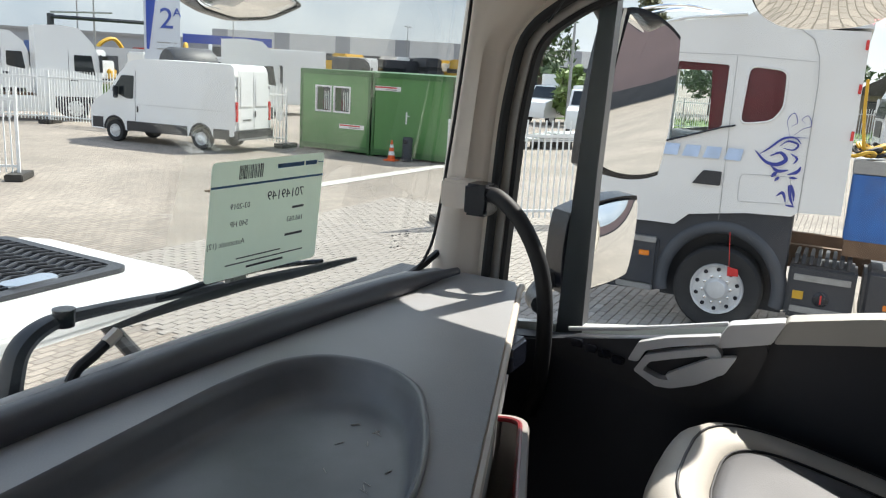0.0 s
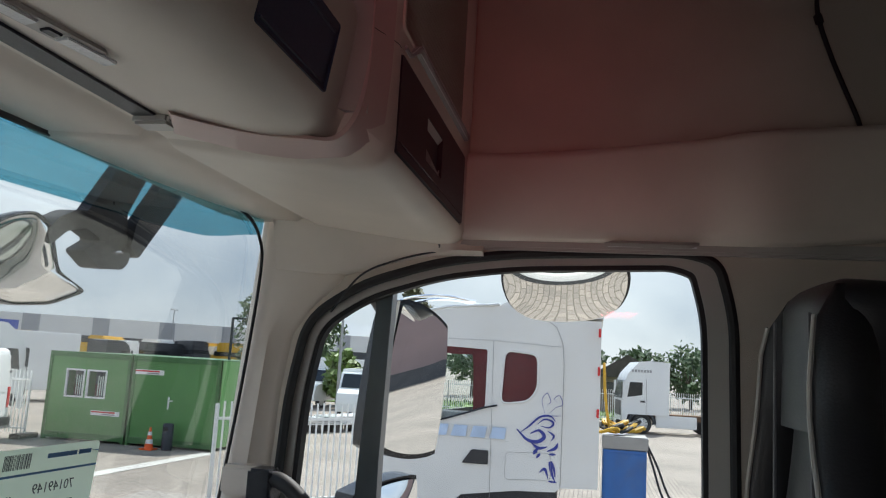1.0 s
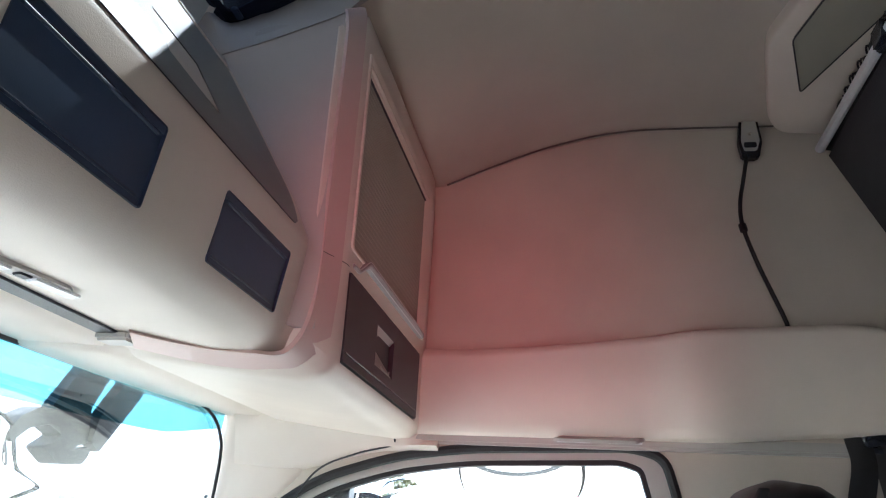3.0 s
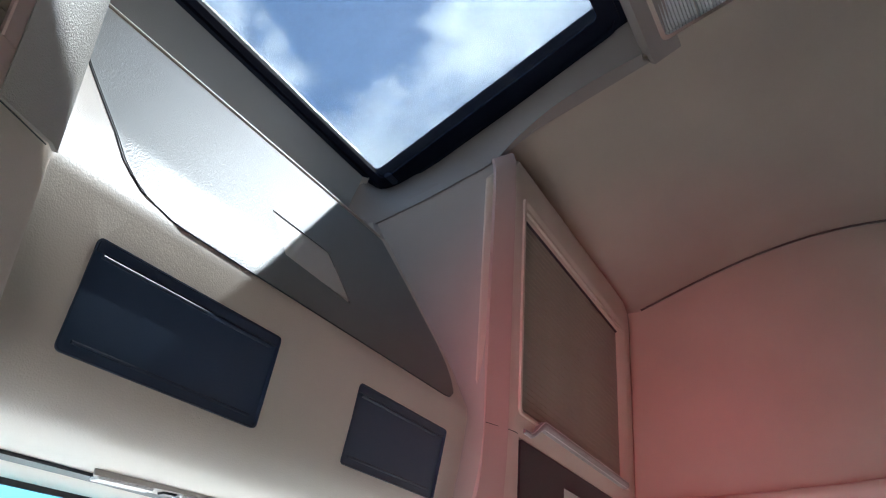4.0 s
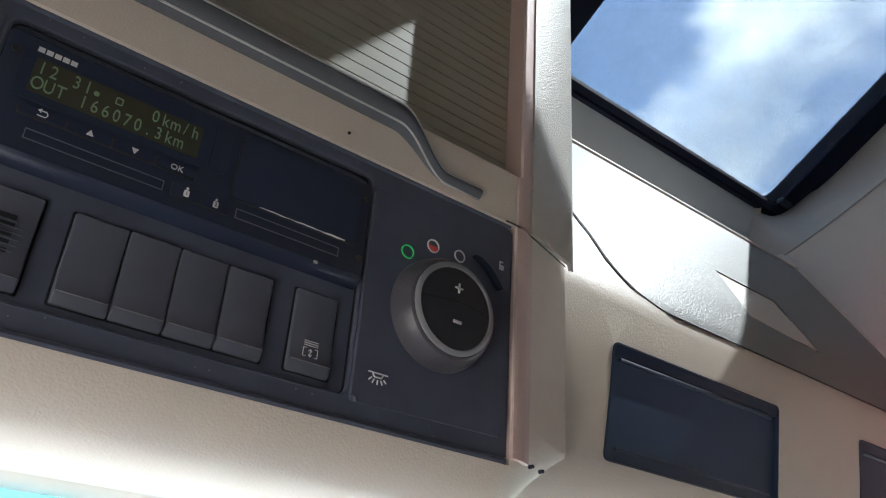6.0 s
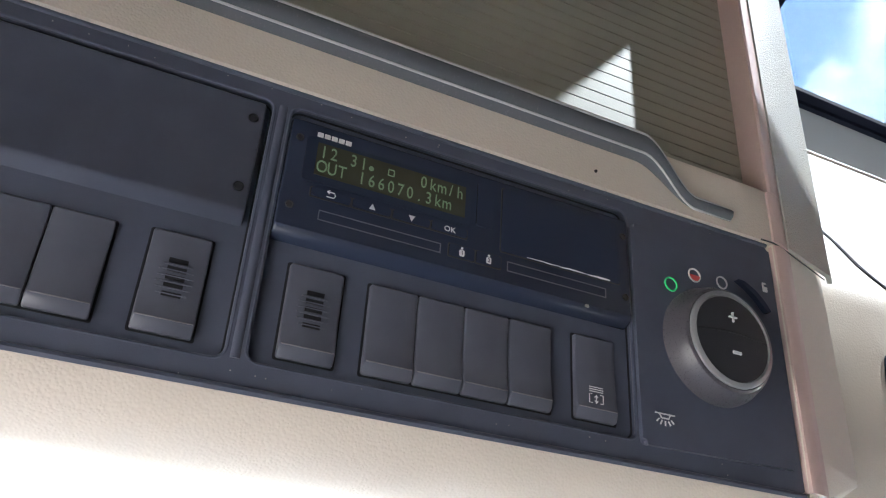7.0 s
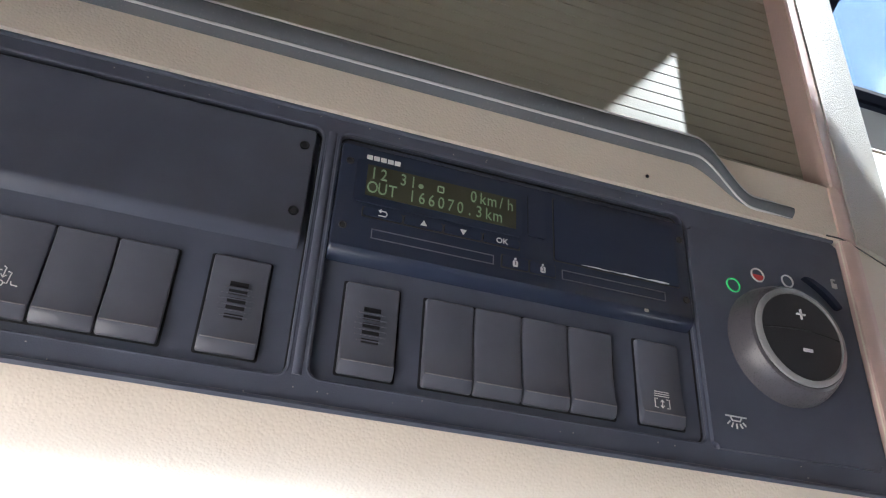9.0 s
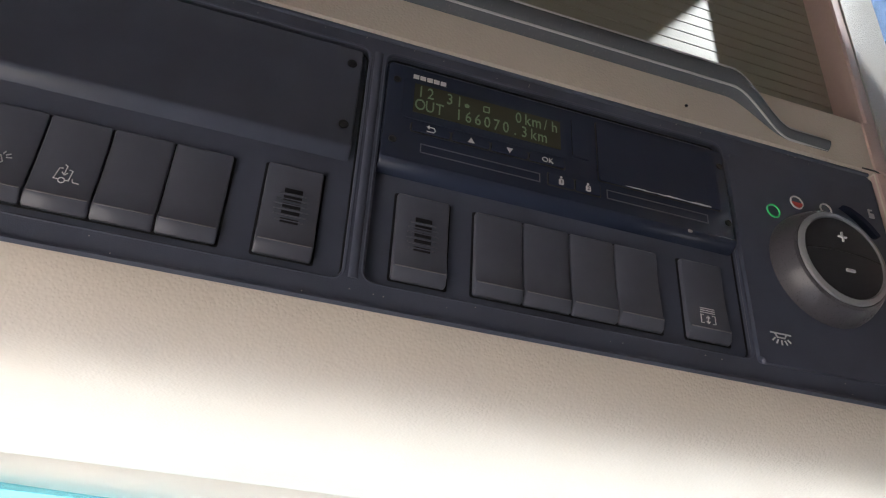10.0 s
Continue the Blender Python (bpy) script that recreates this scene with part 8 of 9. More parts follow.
def cabin(y0, y1, door_side):
    X = 20.95
    root = thing("site_cabin", (X, (y0 + y1) / 2, 0), "green steel site cabin with two white windows" if not door_side else "green steel site cabin with a door and white handle", "cabin", group="green cabins")
    body = box(X, X + 6.0, y0, y1, 0.10, 2.56, 0.0)
    wins = [] if door_side else [(15.68, 15.05), (14.98, 14.32)]
    if wins:
        body = cut(body, *[box(X - 0.2, X + 0.5, b, a, 1.26, 2.10) for a, b in wins])
    part("cabin_wall", body, GREEN, root, "green steel wall", angle=20)
    for y in (y0 + 0.05, y1 - 0.05):
        part("corner_post", box(X - 0.03, X + 0.10, y - 0.05, y + 0.05, 0.0, 2.60, 0.01), GREENDARK, root, "dark green corner post")
    part("roof_beam", box(X - 0.028, X + 0.10, y0 + 0.1, y1 - 0.1, 2.44, 2.60, 0.008), GREENDARK, root)
    part("floor_beam", box(X - 0.028, X + 0.10, y0 + 0.1, y1 - 0.1, 0.06, 0.24, 0.008), GREENDARK, root)
    part("roof", box(X, X + 6.0, y0, y1, 2.56, 2.60), GREENDARK, root)
    for a, b in wins:
        w = part("window", frame_plate([(a, 1.26), (b, 1.26), (b, 2.10), (a, 2.10)], [(a - 0.05, 1.31), (b + 0.05, 1.31), (b + 0.05, 2.05), (a - 0.05, 2.05)], lambda p: (X - 0.02, p[0], p[1]), (0.06, 0, 0)), WHITEFRAME, root, "white window frame")
        g = part("pane", box(X + 0.01, X + 0.016, b + 0.04, a - 0.04, 1.30, 2.06), GLASS, w)
        part("room", box(X + 0.44, X + 0.49, b - 0.01, a + 0.01, 1.25, 2.11), ROOM, w, "dim office inside")
        part("chair_back", box(X + 0.30, X + 0.36, b + 0.38, a - 0.08, 1.30, 1.68, 0.03), CURTAIN, w)
        for k in range(4):
            part("window_bar", box(X + 0.05, X + 0.07, b + 0.08 + 0.07 * k, b + 0.105 + 0.07 * k, 1.34, 1.9 + 0.03 * (k % 2)), WHITEFRAME, w)
    if door_side:
        part("door_leaf", box(X - 0.012, X + 0.02, 11.35, 12.35, 0.30, 2.35, 0.004), GREEN, root, "green steel door")
        part("door_handle", merge(box(X - 0.05, X - 0.012, 12.22, 12.26, 1.10, 1.46, 0.006), box(X - 0.06, X - 0.045, 12.10, 12.26, 1.33, 1.36, 0.004)), WHITEFRAME, root, "white door handle")
    def notice(y, z):
        n = part("notice", box(X - 0.018, X, y - 0.93, y, z - 0.14, z, 0.0), WHITEFRAME, root, "white notice strip")
        part("notice_line", box(X - 0.021, X - 0.017, y - 0.80, y - 0.02, z - 0.06, z - 0.02), REDLENS, n)
        part("notice_line", box(X - 0.021, X - 0.017, y - 0.80, y - 0.40, z - 0.12, z - 0.085), STEEL, n)
    notice(14.72 if not door_side else 13.42, 0.92 if not door_side else 2.20)
    return root


cabin(13.56, 16.28, False)
cabin(10.70, 13.50, True)


def traffic_cone(x, y):
    root = thing("traffic_cone", (x, y, 0), "orange traffic cone with white bands", "traffic cone")
    part("cone_base", box(x - 0.19, x + 0.19, y - 0.19, y + 0.19, 0.0, 0.04, 0.012), ORANGE, root)
    r = lambda z: 0.13 - 0.105 * (z / 0.62)
    part("cone_body", lathe([(r(0.03), 0.03), (r(0.62), 0.62), (0.001, 0.625)], (x, y, 0), "z", 20), ORANGE, root)
    for z0, z1 in ((0.17, 0.29), (0.40, 0.50)):
        part("white_band", lathe([(r(z0) + 0.003, z0), (r(z1) + 0.003, z1)], (x, y, 0), "z", 20), WHITEPRINT, root, "white reflective band")


ORANGE = mat("orange_plastic", (0.85, 0.13, 0.02), 0.5, var=0.05)
traffic_cone(20.38, 12.40)
bn = thing("ash_bin", (20.55, 11.95, 0), "dark grey round waste bin beside the cabin", "bin")
part("bin_body", lathe([(0.001, 0.0), (0.15, 0.0), (0.155, 0.70), (0.13, 0.74), (0.001, 0.745)], (20.55, 11.95, 0), "z", 22), NAVYPAINT, bn)
part("bin_slot", box(20.39, 20.42, 11.88, 12.02, 0.55, 0.66), BLACKGLOSS, bn)


# ---- fences ----
FENCEWHITE = mat("white_fence_paint", (0.80, 0.80, 0.78), 0.5, var=0.05, scale=3, bump=0.02)
FOOT = mat("dark_rubber_foot", (0.05, 0.045, 0.04), 0.8, var=0.2, scale=5)


def fence_panel(length=3.4, h=1.95):
    root = thing("fence_panel", (0, 0, 0), "white steel bar fence panel on dark feet", "fence", group="yard fence")
    for x in (0.0, length):
        part("post", box(x - 0.03, x + 0.03, -0.03, 0.03, 0.05, h, 0.004), FENCEWHITE, root)
        part("foot", box(x - 0.18, x + 0.18, -0.42, 0.42, 0.0, 0.15, 0.02), FOOT, root, "dark rubber foot")
    for z in (0.28, h - 0.25):
        part("rail", box(0.03, length - 0.03, -0.02, 0.02, z - 0.025, z + 0.025), FENCEWHITE, root)
    first = None
    n = int(length / 0.125)
    for k in range(1, n):
        x = length * k / n
        if first is None:
            first, x_first = part("bar", box(x - 0.013, x + 0.013, -0.013, 0.013, 0.15, h + 0.04), FENCEWHITE, root), x
        else:
            ob = new("bar", first.data)
            ob.parent, ob.location = root, (x - x_first, 0, 0)
    return root


base_panel = fence_panel()
base_panel.matrix_world = pose(20.55, 16.55, 0, 0, 0, 92)
row = [(20.45, 20.05, 94), (20.2, 23.5, 100), (19.6, 26.9, 120), (17.9, 29.9, 155), (14.8, 31.4, 172), (11.4, 31.9, 178)]
for x, y, a in row:
    copy_thing(base_panel, pose(x, y, 0, 0, 0, a))
copy_thing(base_panel, pose(10.45, 15.75, 0, 0, 0, 128))
copy_thing(base_panel, pose(8.35, 18.4, 0, 0, 0, 150))
copy_thing(base_panel, pose(12.3, 6.45, 0, 0, 0, -45))
for k in range(6):
    copy_thing(base_panel, pose(27.5 + 3.3 * k * 0.55, 11.9 - 3.3 * k * 0.15 + 1.6 * k, 0, 0, 0, 30))
for k in range(9):
    copy_thing(base_panel, pose(49.5, -18 + 3.4 * k, 0, 0, 0, 90))


# ---- sign totem, lamp posts, gantry ----
SIGNGREY = mat("pale_grey_sign", (0.62, 0.65, 0.70), 0.4, var=0.03, scale=1, bump=0.0)
SIGNBLUE = mat("sign_blue", (0.02, 0.06, 0.36), 0.4, bump=0.0)


def totem():
    root = thing("sign_totem", (32.5, 34.45, 0), "pale grey sign totem with a blue wedge and number", "sign")
    a, b = Vector((31.85, 35.10, 0)), Vector((33.20, 33.80, 0))
    u = (b - a).normalized()
    n = Vector((-u.y, u.x, 0)) * -1
    at = lambda s, z, o=0.0: a + u * s + Vector((0, 0, z)) + n * o
    W = (b - a).length
    part("totem_panel", poly([at(0, 0), at(W, 0), at(W, 5.75), at(0, 5.75)], n * 0.25, 0.02), SIGNGREY, root)
    front = -0.01
    sgn = 1 if n.dot(Vector((-1, -1, 0))) > 0 else -1
    o = 0.262 if sgn > 0 else -0.012
    part("blue_wedge", poly([at(0.12, 5.6, o), at(0.62, 5.6, o), at(0.25, 3.0, o), at(0.12, 3.0, o)], n * 0.01), SIGNBLUE, root, "blue wedge")
    rot = Matrix((u, Vector((0, 0, 1)), u.cross(Vector((0, 0, 1))))).transposed().to_4x4()
    part("sign_words", words("2", 1.55, Matrix.Translation(at(0.78, 4.15, o + sgn * 0.02)) @ rot, 0.01), SIGNBLUE, root)
    part("sign_words", words("A", 0.65, Matrix.Translation(at(1.50, 4.80, o + sgn * 0.02)) @ rot, 0.01), SIGNBLUE, root)
    for z, s0, s1 in ((3.35, 0.65, 1.35), (3.0, 0.65, 1.35), (3.35, 1.55, 1.70), (3.0, 1.55, 1.70)):
        part("printed_line", poly([at(s0, z, o), at(s1, z, o), at(s1, z + 0.07, o), at(s0, z + 0.07, o)], n * 0.01), STEEL, root)


totem()


def lamp_post(x, y, h):
    root = thing("street_lamp", (x, y, 0), "thin grey yard lamp post", "street lamp", group="lamp posts")
    part("post", tube([(x, y, 0), (x, y, h)], 0.09, 8, taper=lambda t: 1.2 - 0.6 * t), STEEL, root)
    part("arm", tube([(x - 0.5, y, h), (x + 0.5, y, h)], 0.06, 6), STEEL, root)
    for s in (-1, 1):
        part("lamp_head", box(x + s * 0.6 - 0.3, x + s * 0.6 + 0.3, y - 0.12, y + 0.12, h - 0.05, h + 0.08, 0.02), STEEL, root)


for x, y, h in ((55.5, 69.8, 9.0), (67, 60, 7.2), (104.5, 60, 8.6), (46, 56, 7.5), (42.5, 14.2, 7.5)):
    lamp_post(x, y, h)
gy = thing("gantry", (38, 45, 0), "dark steel gantry beam on a post", "gantry")
part("gantry_post", box(35.5, 35.8, 47.5, 47.8, 0, 4.95), NAVYPAINT, gy)
part("gantry_beam", tube([(35.6, 47.6, 4.75), (41.5, 42.6, 4.75)], 0.14, 6), NAVYPAINT, gy)
part("gantry_beam", tube([(35.6, 47.6, 5.05), (38.5, 45.2, 5.25)], 0.07, 6), STEEL, gy)
fl = thing("cabin_pole", (24.5, 9.9, 0), "thin dark pole with a short arm", "pole")
part("pole", tube([(24.5, 12.2, 0), (24.5, 12.2, 4.0)], 0.05, 6), NAVYPAINT, fl)
part("pole_arm", tube([(24.5, 12.2, 4.0), (24.5, 11.0, 4.0)], 0.04, 6), NAVYPAINT, fl)

# ---- far buildings ----
WALLGREY = mat("grey_cladding", (0.30, 0.31, 0.33), 0.6, var=0.05, scale=0.2, bump=0.0)
WALLPALE = mat("pale_cladding", (0.62, 0.62, 0.61), 0.6, var=0.05, scale=0.2, bump=0.0)


def warehouse():
    root = thing("warehouse", (150, 100, 0), "long warehouse with grey and pale cladding stripes", "building")
    a, b = Vector((124, 116, 0)), Vector((175, 40, 0))
    u = (b - a).normalized()
    n = Vector((u.y, -u.x, 0))
    if n.dot(Vector((-1, -1, 0))) > 0:
        n = -n
    L = (b - a).length
    k, s = 0, 0.0
    while s < L:
        w = 3.0 if k % 3 == 0 else 4.6
        p, q = a + u * s, a + u * min(L, s + w)
        part("cladding_panel", poly([p, q, q + Vector((0, 0, 8.2)), p + Vector((0, 0, 8.2))], n * 0.4), WALLGREY if k % 3 == 0 else WALLPALE, root, "grey cladding" if k % 3 == 0 else "pale cladding")
        s += w
        k += 1
    part("warehouse_body", poly([a + n * 0.4, b + n * 0.4, b + n * 40, a + n * 40], (0, 0, 8.0)), WALLGREY, root)
    part("dark_base", poly([a - n * 0.05, b - n * 0.05, b - n * 0.05 + Vector((0, 0, 4.7)), a - n * 0.05 + Vector((0, 0, 4.7))], n * 0.04), NAVYPAINT, root, "dark lower wall")
    r2 = thing("warehouse", (100, 130, 0), "low grey warehouse across the road", "building")
    part("warehouse_body", poly([(84, 150, 0), (124, 117, 0), (140, 140, 0), (100, 175, 0)], (0, 0, 5.9)), WALLGREY, r2)
    part("roof_edge", poly([(83.6, 149.7, 5.7), (124, 116.4, 5.7), (124.3, 117, 5.7), (84, 150.3, 5.7)], (0, 0, 0.5)), STEEL, r2)
    part("blue_fascia", poly([(112, 112, 5.0), (124, 101, 5.0), (124.4, 101.4, 5.0), (112.4, 112.4, 5.0)], (0, 0, 1.6)), SIGNBLUE, r2, "blue fascia band")


warehouse()


def house():
    root = thing("house", (66, -1.5, 0), "small brown house with a pitched roof", "house")
    part("house_wall", box(64, 72, -5.2, 0.2, 0, 2.9), BROWNBRICK, root)
    part("house_roof", loft([[Vector((x, y, z)) for y, z in ((-5.6, 2.7), (-2.4, 4.5), (0.6, 2.7))] for x in (63.7, 72.3)], closed=True), ROOFTILE, root)
    part("gable", poly([(63.98, -5.2, 2.9), (63.98, 0.2, 2.9), (63.98, -2.4, 4.35)], (0.1, 0, 0)), BROWNBRICK, root)
    part("window", box(63.95, 64.0, -1.6, -0.6, 1.4, 2.3), DARKGLASS, root)


BROWNBRICK = mat("brown_brick", (0.20, 0.15, 0.11), 0.85, var=0.15, scale=3)
ROOFTILE = mat("dark_roof_tile", (0.07, 0.055, 0.05), 0.8, var=0.2, scale=2)
house()


def red_hall():
    """A dark red clad hall far behind the truck, seen in its mirrors."""
    root = thing("red_hall", (10, -70, 0), "dull red clad industrial hall with a grey base", "building")
    part("hall_base", box(-30, 60, -92, -69.9, 0, 1.6), CONCRETE, root, "dark grey base")
    for k in range(18):
        part("hall_panel", box(-30 + 5 * k, -25.008 + 5 * k, -92, -70, 1.6, 9.5, 0.004), REDCLAD, root)
    part("hall_roof", box(-30.3, 60.3, -92, -69.7, 9.5, 10.0), STEEL, root, "grey roof edge")


REDCLAD = mat("dull_red_cladding", (0.30, 0.215, 0.21), 0.6, var=0.08, scale=0.6, bump=0.1, grain=30)
CONCRETE = mat("dark_concrete_base", (0.10, 0.10, 0.105), 0.85, var=0.15, scale=1.0, bump=0.2, grain=40)
red_hall()


# ---- distant machines and vehicles ----
def far_car(x, y, turn, paint, tall):
    root = thing("parked_vehicle", (x, y, 0), "small far parked vehicle in the yard", "vehicle", group="far vehicles")
    m = pose(x, y, 0, 0, 0, turn)
    part("body", moved(box(-0.9, 0.9, -2.2, 2.2, 0.35, 1.0 + tall * 0.9, 0.12), m), paint, root)
    part("upper_body", moved(box(-0.8, 0.8, -1.5 - tall, 0.9 + tall * 0.4, 0.9, 1.5 + tall * 1.3, 0.15), m), paint, root)
    part("glass", moved(box(-0.84, 0.84, -1.2, 1.0 + tall * 0.45, 1.0 + tall * 0.7, 1.35 + tall * 0.9, 0.05), m), DARKGLASS, root)
    for sx in (-0.8, 0.8):
        for sy in (-1.4, 1.4):
            part("tyre", moved(lathe([(0.33, -0.1), (0.33, 0.1), (0.001, 0.1)], (sx, sy, 0.33), "x", 12), m), TYRE, root)


rnd = random.Random(21)
paints = [WHITEPAINT, WHITEPAINT, mat("red_paint", (0.45, 0.04, 0.03), 0.35), mat("blue_paint", (0.06, 0.12, 0.3), 0.35), STEEL, NAVYPAINT, YELLOW]
for k in range(44):
    d = 78 + 26 * rnd.random()
    a = radians(55 - 32 * k / 43 + rnd.uniform(-1, 1))
    far_car(d * math.cos(a), d * math.sin(a), rnd.uniform(0, 360), rnd.choice(paints), rnd.choice((0.2, 0.6, 1.0, 1.4) if k < 20 else (1.2, 1.5, 1.8)))


def digger(x, y, turn):
    root = thing("excavator", (x, y, 0), "yellow excavator parked far off", "excavator", group="far machines")
    m = pose(x, y, 0, 0, 0, turn)
    part("track_base", moved(box(-1.3, 1.3, -1.8, 1.8, 0, 0.9, 0.1), m), NAVYPAINT, root)
    part("machine_body", moved(box(-1.2, 1.2, -1.9, 0.8, 1.0, 2.3, 0.1), m), YELLOW, root)
    part("operator_cab", moved(box(-1.1, 0.0, 0.0, 1.4, 1.4, 3.0, 0.1), m), DARKGLASS, root)
    part("boom", moved(tube(spline([(0.4, 0.8, 1.9), (0.4, 2.4, 4.0), (0.4, 4.3, 3.2), (0.4, 4.8, 1.2)], 5), 0.22, 6), m), YELLOW, root)


for x, y, t in ((60, 75, 20), (64, 71, 80), (68, 68, -40), (72, 75, 140)):
    digger(x, y, t)
pile = thing("grey_shed", (58, 70, 0), "small grey industrial shed with dark openings", "shed")
part("shed_wall", box(54, 62, 66, 70, 0, 3.1), WALLGREY, pile)
part("shed_opening", box(55.5, 57, 65.96, 66.02, 0, 2.3), NAVYPAINT, pile)
part("shed_opening", box(58.5, 60.5, 65.96, 66.02, 0, 2.3), NAVYPAINT, pile)
stack = thing("pallet_stack", (30, 9.5, 0), "low stack of white panels on dark blocks", "stack")
for k in range(5):
    part("panel", moved(box(-1.8, 1.8, -0.5, 0.5, 0.30 + 0.07 * k, 0.35 + 0.07 * k, 0.008), pose(29.5 + 0.4 * k, 10.6 - 0.2 * k, 0, 0, 0, -35 + 4 * k)), WHITEPAINT, stack, "white panel")
for k in range(4):
    part("block", moved(box(-0.2, 0.2, -0.4, 0.4, 0, 0.30), pose(28.2 + 0.9 * k, 11.4 - 0.6 * k, 0, 0, 0, -35)), FOOT, stack)


# ---- trees and grass ----
LEAF = mat("green_leaves", (0.075, 0.12, 0.042), 0.6, var=0.35, scale=1.2, bump=0.0)
LEAFLIGHT = mat("bright_green_leaves", (0.13, 0.20, 0.035), 0.6, var=0.3, scale=1.5, bump=0.0)
LEAFBROWN = mat("olive_leaves", (0.10, 0.095, 0.035), 0.6, var=0.35, scale=1.5, bump=0.0)
BARK = mat("grey_bark", (0.10, 0.08, 0.06), 0.9, var=0.2, scale=4, bump=0.3, grain=40)
GRASS = mat("meadow_grass", (0.12, 0.19, 0.04), 0.9, var=0.25, scale=0.5, bump=0.3, grain=20)


def crown_mesh(h, w, seed, leaf, n=1500):
    """Many small leaf blades in uneven clumps."""
    rnd = random.Random(seed)
    clumps = []
    for k in range(26):
        a, t = rnd.uniform(0, 6.28), rnd.random()
        r = w * 0.5 * math.sin(math.pi * (0.15 + 0.8 * t)) * math.sqrt(rnd.random()) * rnd.uniform(0.7, 1.1)
        clumps.append((Vector((r * math.cos(a), r * math.sin(a), h * (0.28 + 0.68 * t))), w * rnd.uniform(0.09, 0.17)))
    verts, faces = [], []
    for i in range(n):
        c, s = rnd.choice(clumps)
        d = Vector((rnd.gauss(0, 1), rnd.gauss(0, 1), rnd.gauss(0, 0.8)))
        p = c + d.normalized() * s * (0.55 + 0.5 * rnd.random())
        u = Vector((rnd.gauss(0, 1), rnd.gauss(0, 1), rnd.gauss(0, 1))).normalized()
        v = u.orthogonal().normalized()
        q = leaf * rnd.uniform(0.6, 1.3)
        b = len(verts)
        verts += [p - u * q, p + v * q * 0.5, p + u * q, p - v * q * 0.5]
        faces.append((b, b + 1, b + 2, b + 3))
    me = bpy.data.meshes.new("crown")
    me.from_pydata([tuple(v) for v in verts], [], faces)
    return me


def tree(x, y, h, w, seed, m, leaf=0.28):
    root = thing("tree", (x, y, 0), "broad leafy tree with an uneven crown" if m is LEAF else "leafy tree with lighter olive foliage", "tree", group="far trees")
    pts = spline([(x, y, 0), (x + 0.1, y, h * 0.3), (x - 0.1, y + 0.1, h * 0.6), (x, y, h * 0.85)], 4)
    part("trunk", tube(pts, h * 0.025, 8, taper=lambda t: 1.2 - 0.9 * t), BARK, root)
    rnd = random.Random(seed)
    for k in range(4):
        a = rnd.uniform(0, 6.28)
        z = h * rnd.uniform(0.3, 0.6)
        part("limb", tube([(x, y, z), (x + w * 0.2 * math.cos(a), y + w * 0.2 * math.sin(a), z + h * 0.12), (x + w * 0.36 * math.cos(a), y + w * 0.36 * math.sin(a), z + h * 0.25)], h * 0.011, 6, taper=lambda t: 1.1 - 0.8 * t), BARK, root)
    me = crown_mesh(h, w, seed, leaf)
    me.materials.append(m)
    ob = new("crown", me)
    ob.parent = root
    ob["kind"] = "stuff"


trees = [(52, 19.5, 8.5, 6.5, LEAF), (55, 21.5, 9.0, 7, LEAF), (57.5, 13.4, 8.6, 5.0, LEAFBROWN), (44, 14.6, 3.2, 3.0, LEAFLIGHT), (58, 25, 8.5, 7, LEAF), (75, 1.5, 7.2, 8, LEAF), (78, -4, 6.8, 8, LEAF), (80, -9, 7.6, 9, LEAF),
         (74, -13, 7.0, 7, LEAFBROWN), (84, 5, 7.0, 9, LEAF), (66, -9.5, 6.2, 5, LEAF), (82, -18, 8.0, 9, LEAF), (72, -20, 7.5, 8, LEAF), (78, 12, 7, 8, LEAF), (64, -16, 6.0, 6, LEAF)]
for k, (x, y, h, w, m) in enumerate(trees):
    tree(x, y, h * (0.72 if y < 10 else 1.0), w, 40 + k, m)


def meadow(name, pts):
    """A strip of grass with blades standing in it."""
    root = thing(name, (sum(p[0] for p in pts) / len(pts), sum(p[1] for p in pts) / len(pts), 0), "strip of bright green meadow grass", "grass", kind="stuff")
    part("turf", plate_xy(pts, 0.002, 0.06), GRASS, root)
    xs, ys = [p[0] for p in pts], [p[1] for p in pts]
    rnd = random.Random(len(name))
    verts, faces = [], []
    for k in range(2600):
        x, y = rnd.uniform(min(xs), max(xs)), rnd.uniform(min(ys), max(ys))
        a, h = rnd.uniform(0, 6.28), rnd.uniform(0.15, 0.55)
        b = len(verts)
        o = root.location
        verts += [(x - o.x - 0.05 * math.cos(a), y - o.y - 0.05 * math.sin(a), 0.05), (x - o.x + 0.05 * math.cos(a), y - o.y + 0.05 * math.sin(a), 0.05), (x - o.x + rnd.uniform(-0.1, 0.1), y - o.y + rnd.uniform(-0.1, 0.1), h)]
        faces.append((b, b + 1, b + 2))
    me = bpy.data.meshes.new("blades")
    me.from_pydata(verts, [], faces)
    me.materials.append(GRASS)
    ob = new("blades", me)
    ob.parent = root
    ob["kind"] = "stuff"


meadow("meadow", [(51, -30), (63, -30), (63, 22), (51, 22)])
meadow("verge", [(28, 40), (48, 40), (48, 52), (28, 52)])


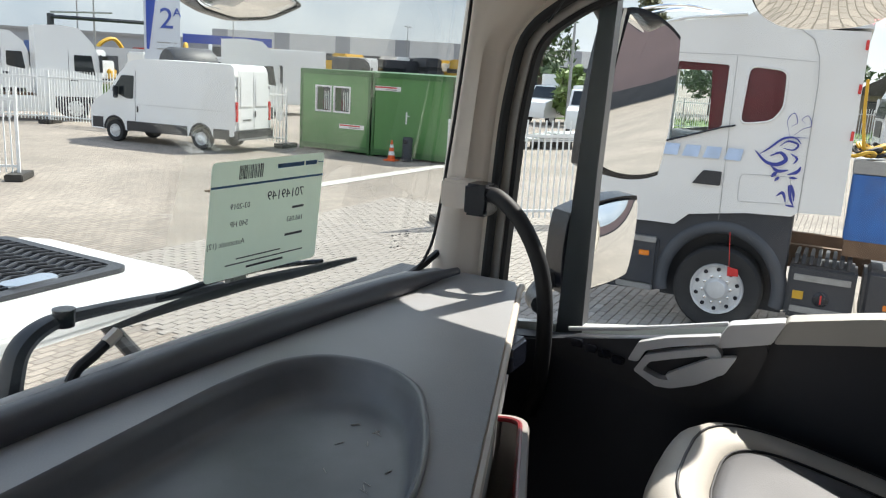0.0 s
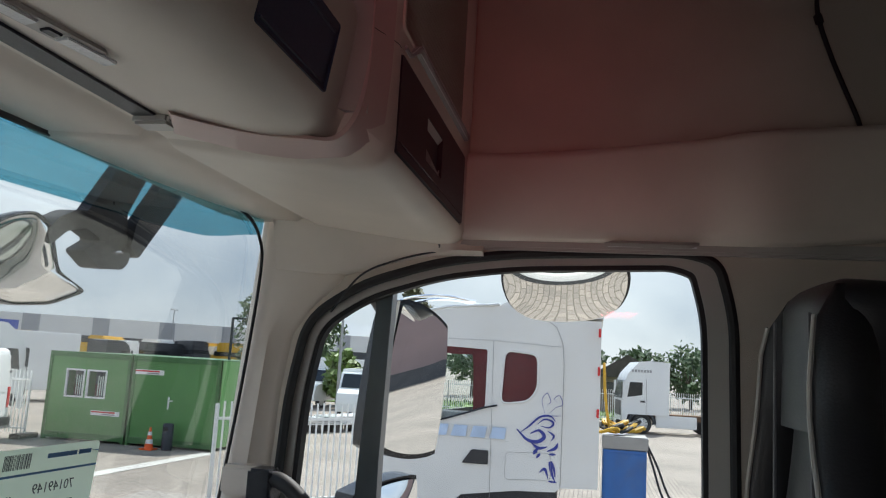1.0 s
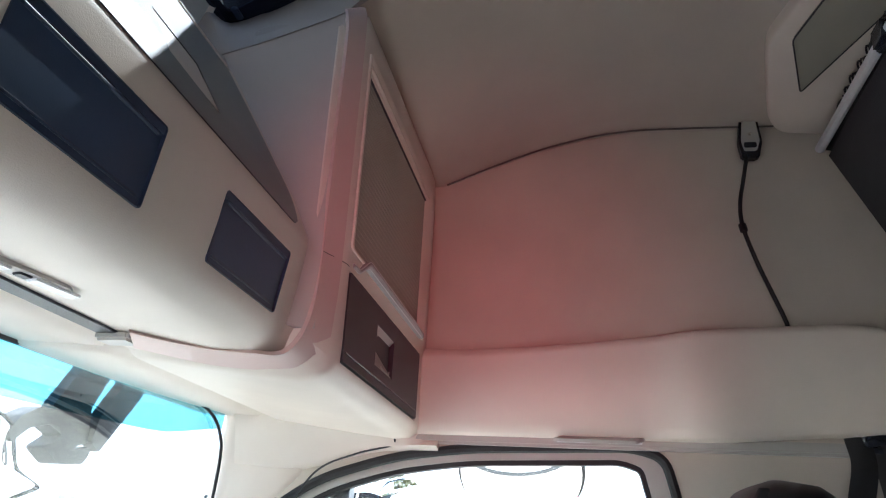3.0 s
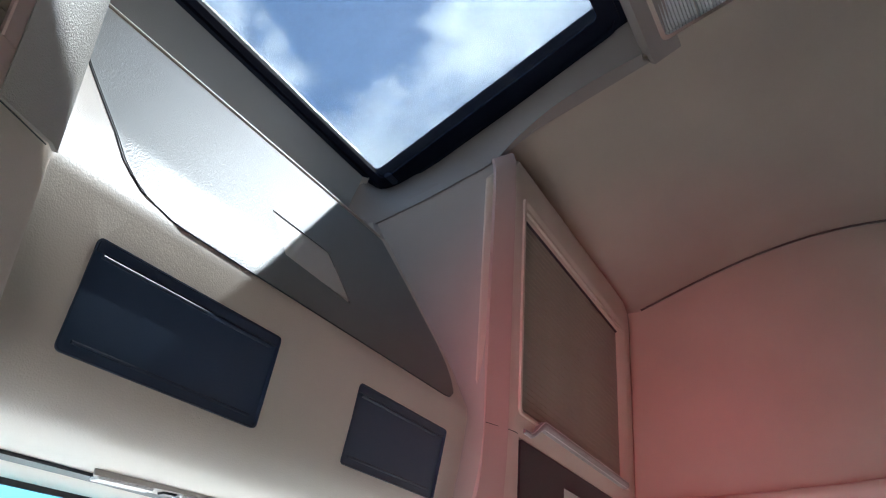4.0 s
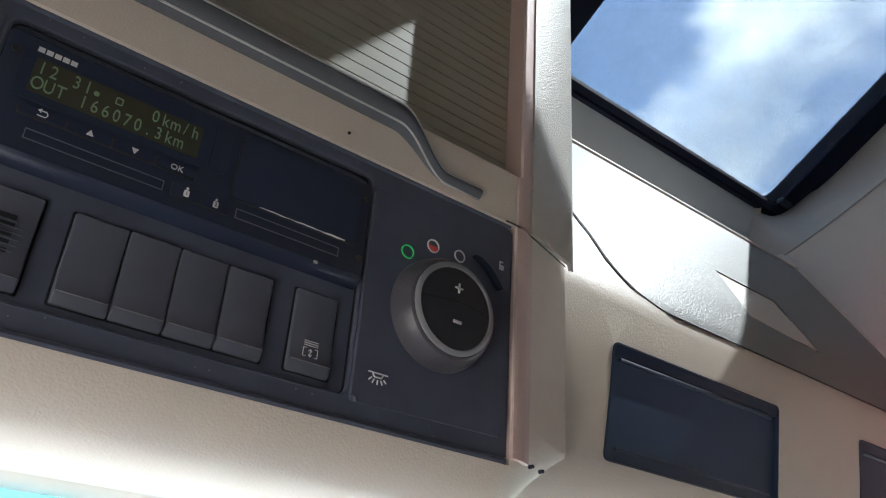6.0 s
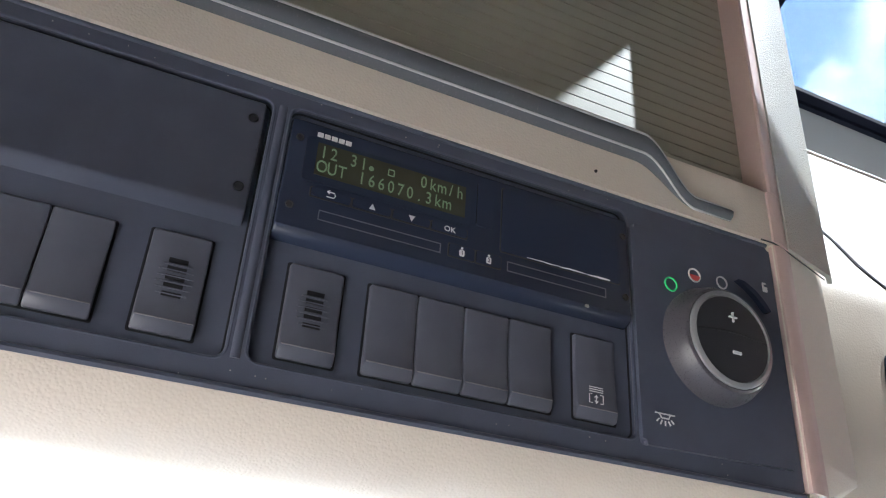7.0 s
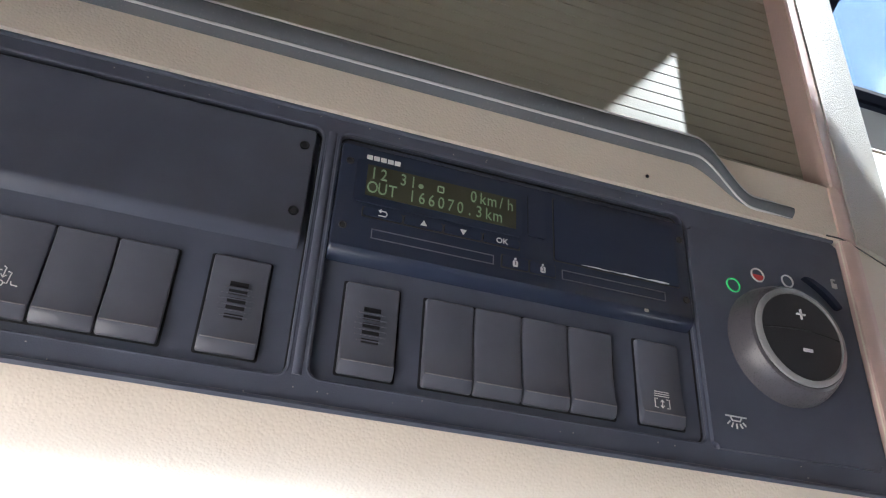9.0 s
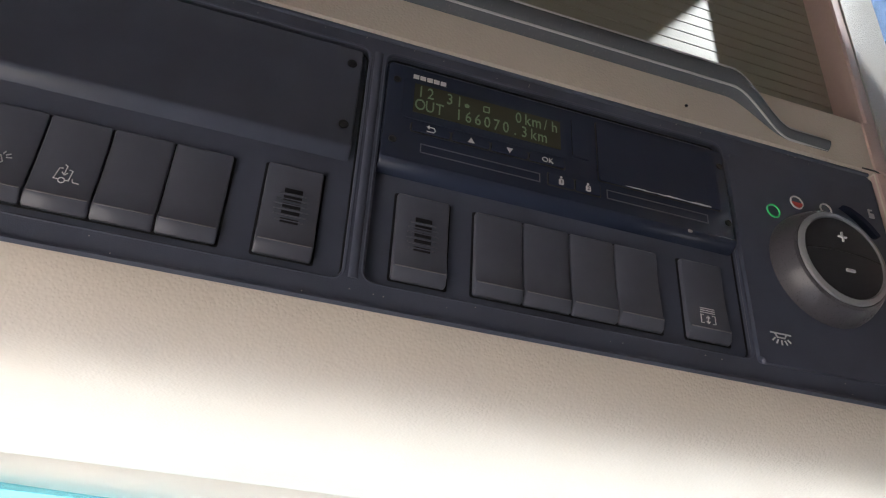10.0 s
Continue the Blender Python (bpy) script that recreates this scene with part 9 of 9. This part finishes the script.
# ---- ground ----
def paving_material(name, tint, brick=(0.21, 0.105)):
    m = mat(name, tint, 0.86, var=0.16, scale=0.35, bump=0.0, dirt=0.30, dirt_col=(0.20, 0.185, 0.16), rvar=0.05)
    n, l = m.node_tree.nodes, m.node_tree.links
    b = n["Principled BSDF"]
    src = b.inputs["Base Color"].links[0].from_socket
    tc, bt = n.new("ShaderNodeTexCoord"), n.new("ShaderNodeTexBrick")
    bt.inputs["Scale"].default_value = 1.0
    bt.inputs["Brick Width"].default_value, bt.inputs["Row Height"].default_value = brick
    bt.inputs["Mortar Size"].default_value = 0.010
    bt.inputs["Mortar Smooth"].default_value = 0.4
    bt.inputs["Color1"].default_value = (1.12, 1.10, 1.08, 1)
    bt.inputs["Color2"].default_value = (0.84, 0.84, 0.85, 1)
    bt.inputs["Mortar"].default_value = (0.52, 0.50, 0.48, 1)
    l.new(tc.outputs["Object"], bt.inputs["Vector"])
    mx = n.new("ShaderNodeMixRGB")
    mx.blend_type = "MULTIPLY"
    mx.inputs[0].default_value = 1.0
    l.new(src, mx.inputs[1])
    l.new(bt.outputs["Color"], mx.inputs[2])
    l.new(mx.outputs[0], b.inputs["Base Color"])
    bp = n.new("ShaderNodeBump")
    bp.inputs["Strength"].default_value, bp.inputs["Distance"].default_value = 0.5, 0.01
    bp.invert = True
    l.new(bt.outputs["Fac"], bp.inputs["Height"])
    l.new(bp.outputs[0], b.inputs["Normal"])
    return m


PAVING = paving_material("grey_brown_paving", (0.315, 0.272, 0.230))
ground = solo("ground", box(-400, 1500, -900, 900, -0.5, 0.0), PAVING, "grey-brown brick paved truck yard", "ground", kind="structure", at=(0, 0, 0))
kerb = mat("pale_concrete", (0.52, 0.50, 0.46), 0.85, var=0.1, scale=2, bump=0.2, grain=60)
solo("channel_strip", poly([(14.0, 10.75, 0.004), (20.6, 10.45, 0.004), (20.6, 10.85, 0.004), (14.0, 11.15, 0.004)], (0, 0, 0.012)), kerb, "pale concrete drainage strip in the paving", "kerb", kind="structure")
plank = thing("loose_plank", (13.2, 13.0, 0), "thin wooden plank lying on the paving", "plank")
part("plank_board", moved(box(-0.7, 0.7, -0.05, 0.05, 0.0, 0.04, 0.004), pose(12.6, 11.6, 0.0, 0, 0, -35)), RUST, plank)

# paving bricks near the parked truck, each its own piece
BRICK = mat("single_paving_brick", (0.33, 0.295, 0.26), 0.86, var=0.12, scale=9, bump=0.25, grain=160, random_tint=0.16)
bm = box(-0.1, 0.1, -0.05, 0.05, -0.02, 0.014, 0.006, 1)
brick_mesh = finish(bm, BRICK)
rnd = random.Random(11)
count = 0
field = thing("paving_field", (9.0, 3.6, 0), "grey-brown bricks laid in rows beside the parked truck", "paving", kind="structure")
spots = []
for j in range(26):
    for i in range(12):
        spots.append((7.3 + 0.21 * i + (0.105 if j % 2 else 0.0), 2.35 + 0.109 * j))
for x, y in spots[:300]:
    ob = new("brick", brick_mesh)
    ob.parent = field
    ob.location = (x - 9.0 + rnd.uniform(-0.002, 0.002), y - 3.6 + rnd.uniform(-0.002, 0.002), rnd.uniform(-0.003, 0.003))
    ob.rotation_euler = (rnd.uniform(-0.01, 0.01), rnd.uniform(-0.01, 0.01), rnd.uniform(-0.01, 0.01))
verts, faces = [], []
tmpl = [tuple(v.co) for v in brick_mesh.vertices]
tf = [tuple(p.vertices) for p in brick_mesh.polygons]
done = set(spots[:300])
for j in range(-22, 60):
    for i in range(-10, 34):
        p = (7.3 + 0.21 * i + (0.105 if j % 2 else 0.0), 2.35 + 0.109 * j)
        if p in done:
            continue
        b = len(verts)
        z = rnd.uniform(-0.003, 0.003)
        verts += [(v[0] + p[0] - 9.0, v[1] + p[1] - 3.6, v[2] + z) for v in tmpl]
        faces += [tuple(b + k for k in f) for f in tf]
me = bpy.data.meshes.new("bricks")
me.from_pydata(verts, [], faces)
me.materials.append(BRICK)
rest = new("brick_field", me)
rest.parent = field
rest["kind"] = "stuff"
